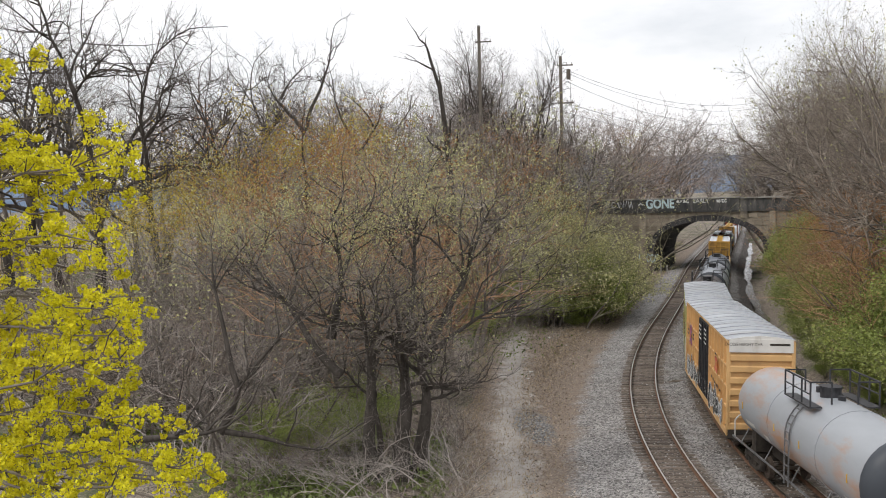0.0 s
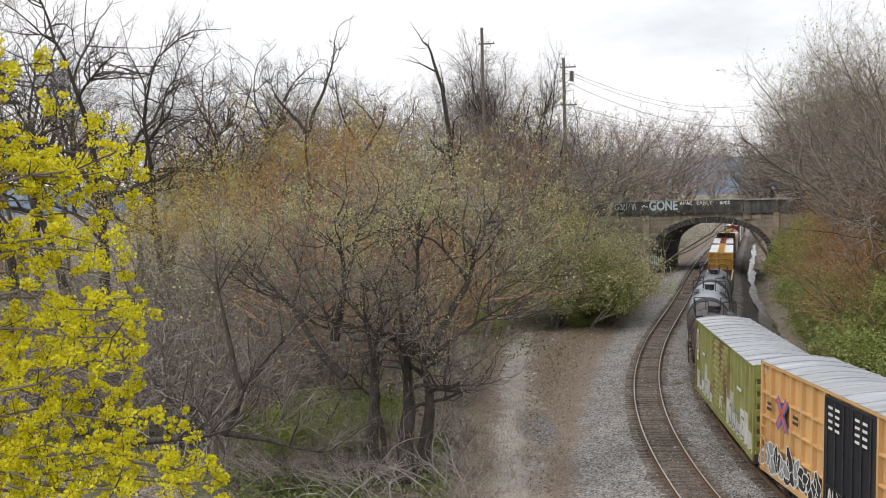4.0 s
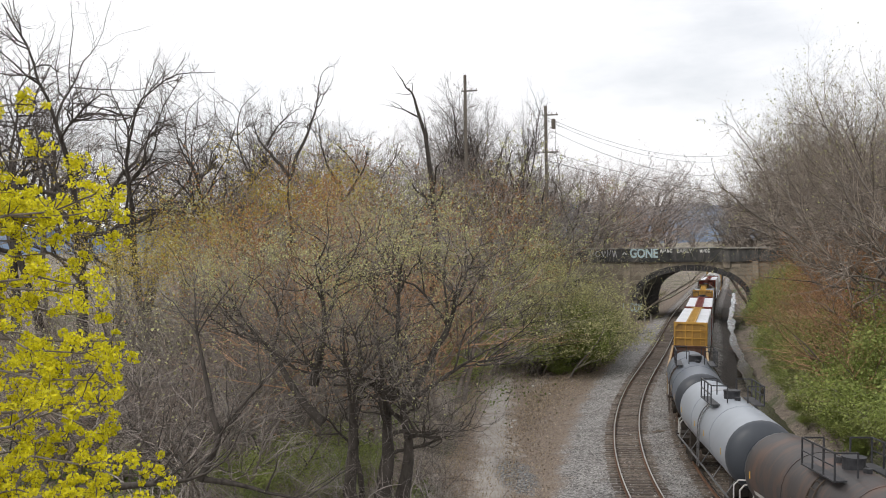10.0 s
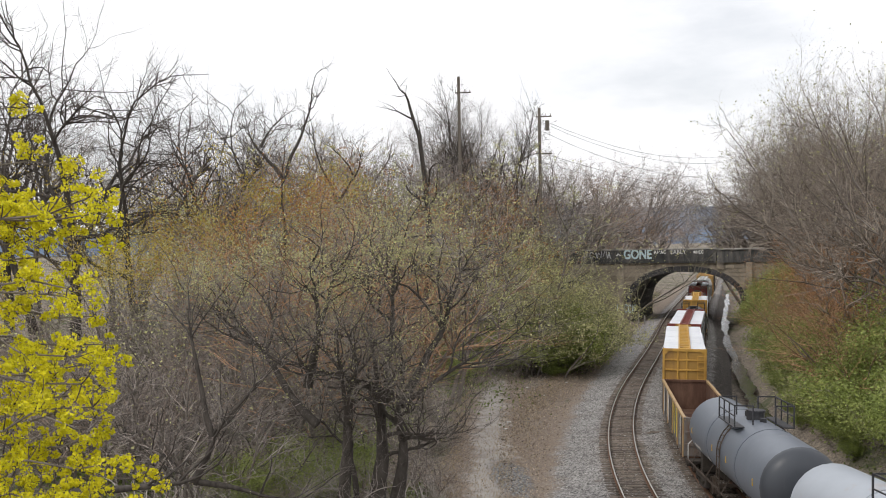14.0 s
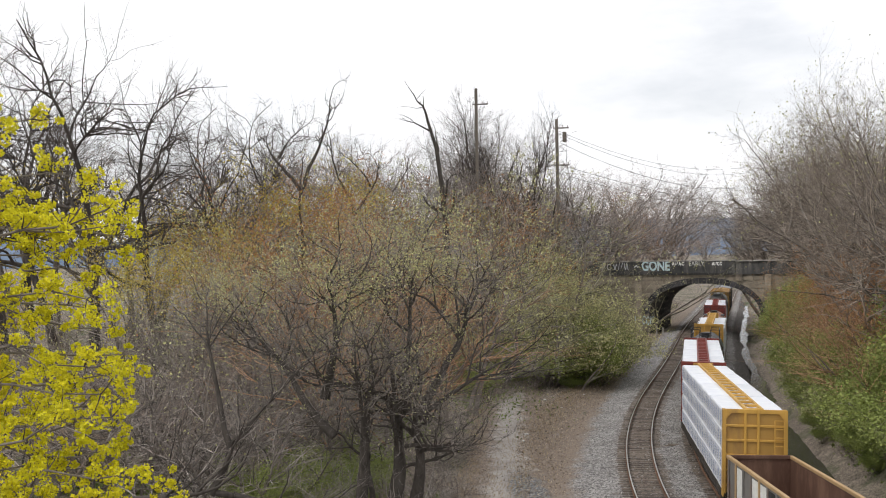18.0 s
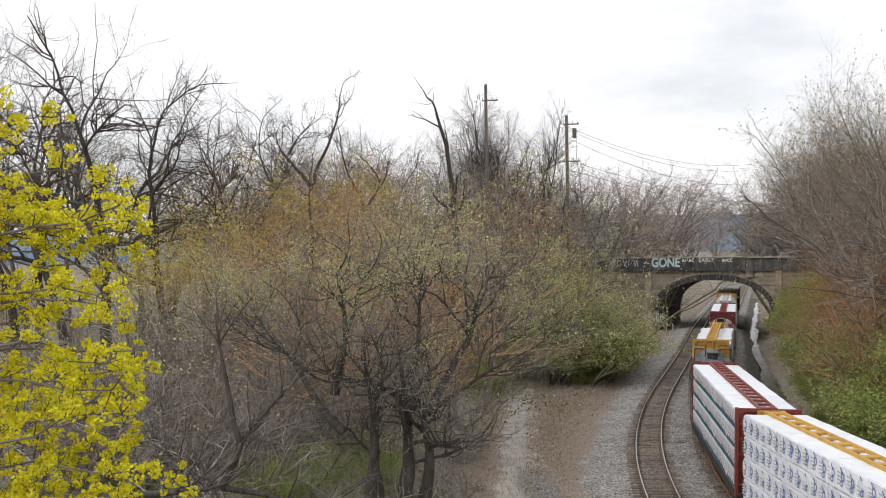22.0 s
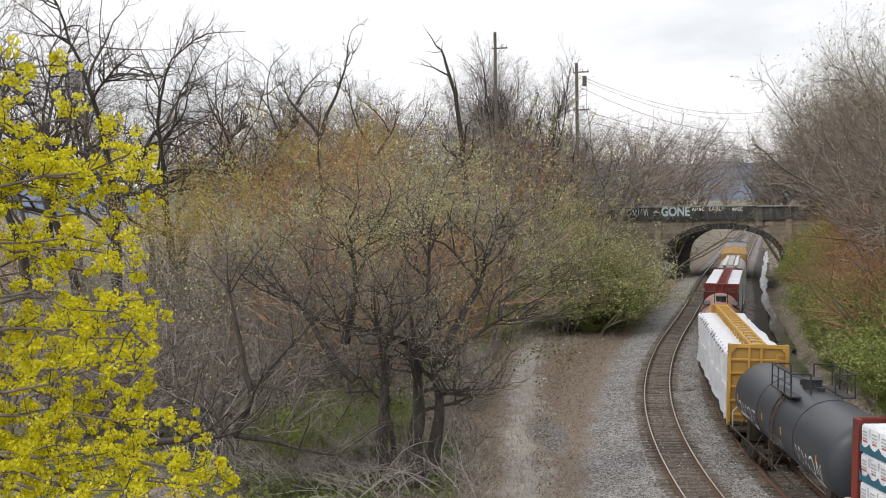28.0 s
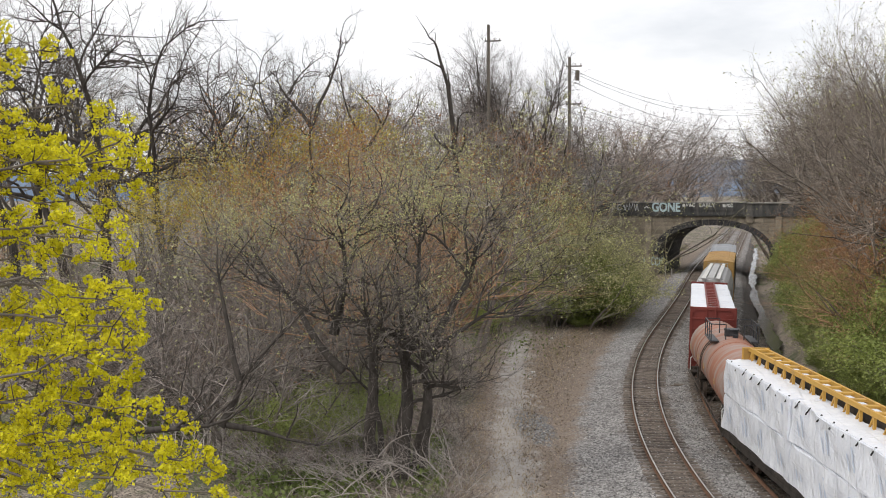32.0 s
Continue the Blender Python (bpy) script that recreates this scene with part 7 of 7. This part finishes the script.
def ringed(cy, cz, ry, rz, w, n=10):
    out = []
    for i in range(n):
        a, b = 2 * math.pi * i / n, 2 * math.pi * (i + 1) / n
        out.append([(cy + ry * math.cos(a), cz + rz * math.sin(a)), (cy + ry * math.cos(b), cz + rz * math.sin(b)), (cy + (ry - w) * math.cos(b), cz + (rz - w) * math.sin(b)), (cy + (ry - w) * math.cos(a), cz + (rz - w) * math.sin(a))])
    return out


def load_prints(kind, l, h, hw, seed):
    rng = random.Random(seed)
    if kind == "printed":
        polys, n = [], 6
        for i in range(n):
            c = -l / 2 + (i + 0.5) * l / n
            z = rng.uniform(-0.05, 0.08)
            polys += ringed(c, z + 0.05, 0.13, 0.16, 0.06) + ringed(c + 0.1, z - 0.18, 0.12, 0.1, 0.05)
            polys += [[(c - 0.02, z + 0.15), (c + 0.16, z + 0.34), (c + 0.20, z + 0.30), (c + 0.04, z + 0.1)]]
        polys2 = []
        for i in range(n):
            c = -l / 2 + (i + 0.5) * l / n + 0.3
            polys2 += [[(c - 0.16, z), (c + 0.12, z), (c + 0.12, z + 0.05), (c - 0.16, z + 0.05)] for z in (-0.22, -0.1, 0.02, 0.14)]
        return [("print", flat_shape("print", polys, M["wrap_blue"]), "blue printed emblems"), ("print", flat_shape("print", polys2, M["wrap_grey"]), "")]
    if kind == "banded":
        n = 8
        polys = []
        st = l / n
        for i in range(n):
            a = -l / 2 + i * st
            pts = [(a + st * t, -h / 2 + 0.02 + 0.18 + 0.16 * (2 * t - 1) ** 2) for t in np.linspace(0, 1, 7)]
            for p, q in zip(pts[:-1], pts[1:]):
                polys.append([(p[0], -h / 2 + 0.03), (q[0], -h / 2 + 0.03), q, p])
        marks = []
        for i in range(n):
            c = -l / 2 + (i + 0.5) * st
            marks += [[(c - 0.15, z), (c + 0.13, z), (c + 0.13, z + 0.06), (c - 0.15, z + 0.06)] for z in (0.0, 0.1, 0.2)]
        ticks = [[(-l / 2 + i * st - 0.02, 0.1), (-l / 2 + i * st + 0.02, 0.1), (-l / 2 + i * st + 0.03, 0.34), (-l / 2 + i * st - 0.05, 0.36)] for i in range(1, n)]
        reds = [[(-l / 2 + (i + 0.5) * st - 0.14, -0.08), (-l / 2 + (i + 0.5) * st + 0.1, -0.08), (-l / 2 + (i + 0.5) * st + 0.1, -0.02), (-l / 2 + (i + 0.5) * st - 0.14, -0.02)] for i in range(n)]
        return [("wrap_band", flat_shape("wrap_band", polys, M["wrap_teal"]), "scalloped teal band"), ("print", flat_shape("print", marks + ticks, M["wrap_grey"]), ""), ("print", flat_shape("print", reds, M["wrap_red"]), "")]
    if kind == "wrapped":
        polys = []
        for i in range(9):
            c = -l / 2 + (i + 0.5) * l / 9
            polys.append([(c - 0.008, -h / 2), (c + 0.008, -h / 2), (c + 0.008, h / 2), (c - 0.008, h / 2)])
        blue = []
        for i in range(4):
            c = -l / 2 + (i + 0.5) * l / 4 + rng.uniform(-0.2, 0.2)
            blue += [[(c - 0.35, -0.3), (c - 0.22, -0.3), (c + 0.1, 0.4), (c - 0.02, 0.42)], [(c + 0.05, -0.35), (c + 0.15, -0.35), (c + 0.4, 0.1), (c + 0.32, 0.14)]]
        return [("seam", flat_shape("seam", polys, M["wrap_grey"]), ""), ("print", flat_shape("print", blue, M["wrap_pale"]), "pale blue print")]
    return []


def lumber_cars():
    lumber_car(110.5, 129.1, "yellow centre-beam lumber car stacked with white printed lumber bundles", M["yellow_beam"], "printed", 1)
    lumber_car(130.3, 148.1, "oxide red centre-beam lumber car with white and teal wrapped bundles", M["red_beam"], "banded", 2)
    lumber_car(164.85, 182.8, "yellow centre-beam lumber car with strapped white-wrapped load", M["yellow_beam"], "wrapped", 3)
    lumber_car(199.8, 217.6, "oxide red centre-beam lumber car with a plain white load", M["red_beam"], "plain", 4)


# ---- train: gondola and hopper ----
def gondola():
    ob, e = car("gondola_car", "open rusty gondola car with patched sides carrying scrap", "gondola", 95.5, 109.4, 2.0)
    hw, top = 1.42, 2.75
    for sx in (-1, 1):
        bm = bmesh.new()
        box(bm, min(sx * 1.3, sx * 1.36), max(sx * 1.3, sx * 1.36), -e + 0.05, e - 0.05, 1.0, top)
        part("side_wall", bm, M["gon_out"], ob)
        bm = bmesh.new()
        box(bm, min(sx * 1.285, sx * 1.297), max(sx * 1.285, sx * 1.297), -e + 0.1, e - 0.1, 1.05, top - 0.02)
        part("lining", bm, M["gon_in"], ob, "rust-brown inside wall")
        bm = bmesh.new()
        box(bm, min(sx * 1.26, sx * hw), max(sx * 1.26, sx * hw), -e, e, top, top + 0.14, 0.02)
        part("top_rail", bm, M["gon_cap"], ob)
        for i, y in enumerate(np.linspace(-e + 0.3, e - 0.3, 14)):
            bm = bmesh.new()
            box(bm, min(sx * 1.36, sx * hw), max(sx * 1.36, sx * hw), y - 0.08, y + 0.08, 0.9, top, 0.02)
            part("side_post", bm, M["gon_out"] if i % 3 else M["gon_cap"], ob)
    k = 2 * (e - 0.3) / 13
    for i, m in ((8, "g_white"), (9, "g_white"), (7, "g_black"), (6, "g_black"), (4, "g_yellow"), (5, "g_yellow"), (3, "g_yellow"), (11, "g_white"), (1, "g_white")):
        y = -e + 0.3 + i * k
        bm = bmesh.new()
        box(bm, -1.372, -1.362, y + 0.1, y + k - 0.1, 1.15, top - 0.1)
        part("painted_panel", bm, M[m], ob)
    for sy in (-1, 1):
        bm = bmesh.new()
        box(bm, -1.36, 1.36, min(sy * e, sy * (e - 0.08)), max(sy * e, sy * (e - 0.08)), 1.0, top, 0.01)
        box(bm, -1.4, 1.4, min(sy * e, sy * (e - 0.16)), max(sy * e, sy * (e - 0.16)), top, top + 0.14, 0.01)
        for z in (1.5, 2.1):
            box(bm, -1.36, 1.36, min(sy * (e + 0.06), sy * e), max(sy * (e + 0.06), sy * e), z, z + 0.14, 0.02)
        part("end_wall", bm, M["gon_out"] if sy < 0 else M["gon_in"], ob)
        bm = bmesh.new()
        box(bm, -1.28, 1.28, min(sy * (e - 0.082), sy * (e - 0.09)), max(sy * (e - 0.082), sy * (e - 0.09)), 1.05, top)
        part("lining", bm, M["gon_in"], ob)
    bm = bmesh.new()
    box(bm, -1.3, 1.3, -e + 0.05, e - 0.05, 0.9, 1.06)
    box(bm, -0.3, 0.3, -e + 0.3, e - 0.3, 0.6, 0.9)
    part("floor_plate", bm, M["gon_in"], ob)
    rng = random.Random(3)
    bm = bmesh.new()
    for _ in range(260):
        y = -e + 0.3 + rng.random() ** 1.3 * e * 1.3
        hgt = 1.1 + 0.65 * (1 - (y + e) / (1.5 * e)) + rng.uniform(-0.1, 0.15)
        m = pose(rng.uniform(-1.1, 1.1), y, hgt, rng.uniform(0, 360), rng.uniform(0, 360), rng.uniform(0, 360)) @ Matrix.Diagonal((rng.uniform(0.15, 0.5), rng.uniform(0.1, 0.45), rng.uniform(0.05, 0.3), 1))
        bmesh.ops.create_cube(bm, size=1.0, matrix=m)
    tagged(part("scrap_load", bm, M["scrap"], ob, "heap of brown scrap and rubble"), kind="stuff")


def hopper():
    ob, e = car("covered_hopper", "pale grey covered hopper car with a roof walk", "hopper car", 219.0, 238.2, 2.2)
    prof = [(1.02, 1.2), (1.38, 1.7), (1.5, 2.6), (1.46, 3.5), (1.3, 4.2), (1.0, 4.55), (0.45, 4.72), (0, 4.75)]
    prof = [(-x, z) for x, z in prof] + [(x, z) for x, z in prof[::-1]][1:]
    bm = bmesh.new()
    rows = [[bm.verts.new((x, y, z)) for x, z in prof] for y in (-e + 1.2, -e + 1.3, e - 1.3, e - 1.2)]
    for a, b in zip(rows[:-1], rows[1:]):
        for i in range(len(prof) - 1):
            bm.faces.new((a[i], b[i], b[i + 1], a[i + 1]))
    bm.faces.new(rows[0]), bm.faces.new(rows[-1][::-1])
    part("body", bm, M["hopper"], ob, smooth=False)
    for sx in (-0.55, 0.55):
        bm = bmesh.new()
        box(bm, sx - 0.16, sx + 0.16, -e + 0.6, e - 0.6, 4.82, 4.87)
        for y in np.arange(-e + 0.9, e - 0.6, 1.2):
            box(bm, sx - 0.1, sx + 0.1, y - 0.03, y + 0.03, 4.66, 4.84)
        part("roof_walk", bm, M["white_paint"], ob)
    bm = bmesh.new()
    box(bm, -0.28, 0.28, -e + 1.6, e - 1.6, 4.74, 4.93, 0.03)
    part("hatch", bm, M["hopper"], ob)
    for sy in (-1, 1):
        bm = bmesh.new()
        for x in (-1.2, -0.7, 0.7, 1.2):
            bar(bm, (x, sy * (e - 0.15), 1.0), (x * 0.75, sy * (e - 0.6), 4.75), 0.07)
        bar(bm, (-0.95, sy * (e - 0.6), 4.9), (0.95, sy * (e - 0.6), 4.9), 0.06)
        bar(bm, (-1.3, sy * (e - 0.15), 1.05), (1.3, sy * (e - 0.15), 1.05), 0.15)
        bar(bm, (0, sy * (e - 0.2), 1.0), (0, sy * (e - 2.4), 1.0), 0.5)
        part("end_frame", bm, M["hopper"], ob)
    for c in (-e * 0.5, 0, e * 0.5):
        bm = bmesh.new()
        bmesh.ops.create_cone(bm, cap_ends=True, segments=4, radius1=0.5, radius2=1.7, depth=1.0, matrix=pose(0, c, 0.95, 0, 0, 45))
        part("chute", bm, M["hopper"], ob)
    for sx in (-1, 1):
        bm = bmesh.new()
        for y in np.linspace(-e + 1.5, e - 1.5, 9):
            bar(bm, (sx * 1.5, y, 1.9), (sx * 1.5, y, 3.4), 0.06)
        bar(bm, (sx * 1.35, -e + 0.3, 1.2), (sx * 1.35, e - 0.3, 1.2), 0.16)
        part("side_stake", bm, M["hopper"], ob)


box_cars()
tank_cars()
lumber_cars()
gondola()
hopper()
tracks()
bridge()
bridge_graffiti()
hill()
poles()
trackside()
undergrowth(woods())
leaning_tree()
ground_cover()
maple()


def motions():
    for ob, q, half in TRAIN:
        walk(ob, [(t / 2, car_pose(q - advance(t / 2), half)) for t in range(65)])
    for w, y in ROLLING:
        walk(w, [(t / 8, pose(0, y, 0.42, math.degrees(advance(t / 8) / 0.42), 0, 0)) for t in range(257)])


motions()
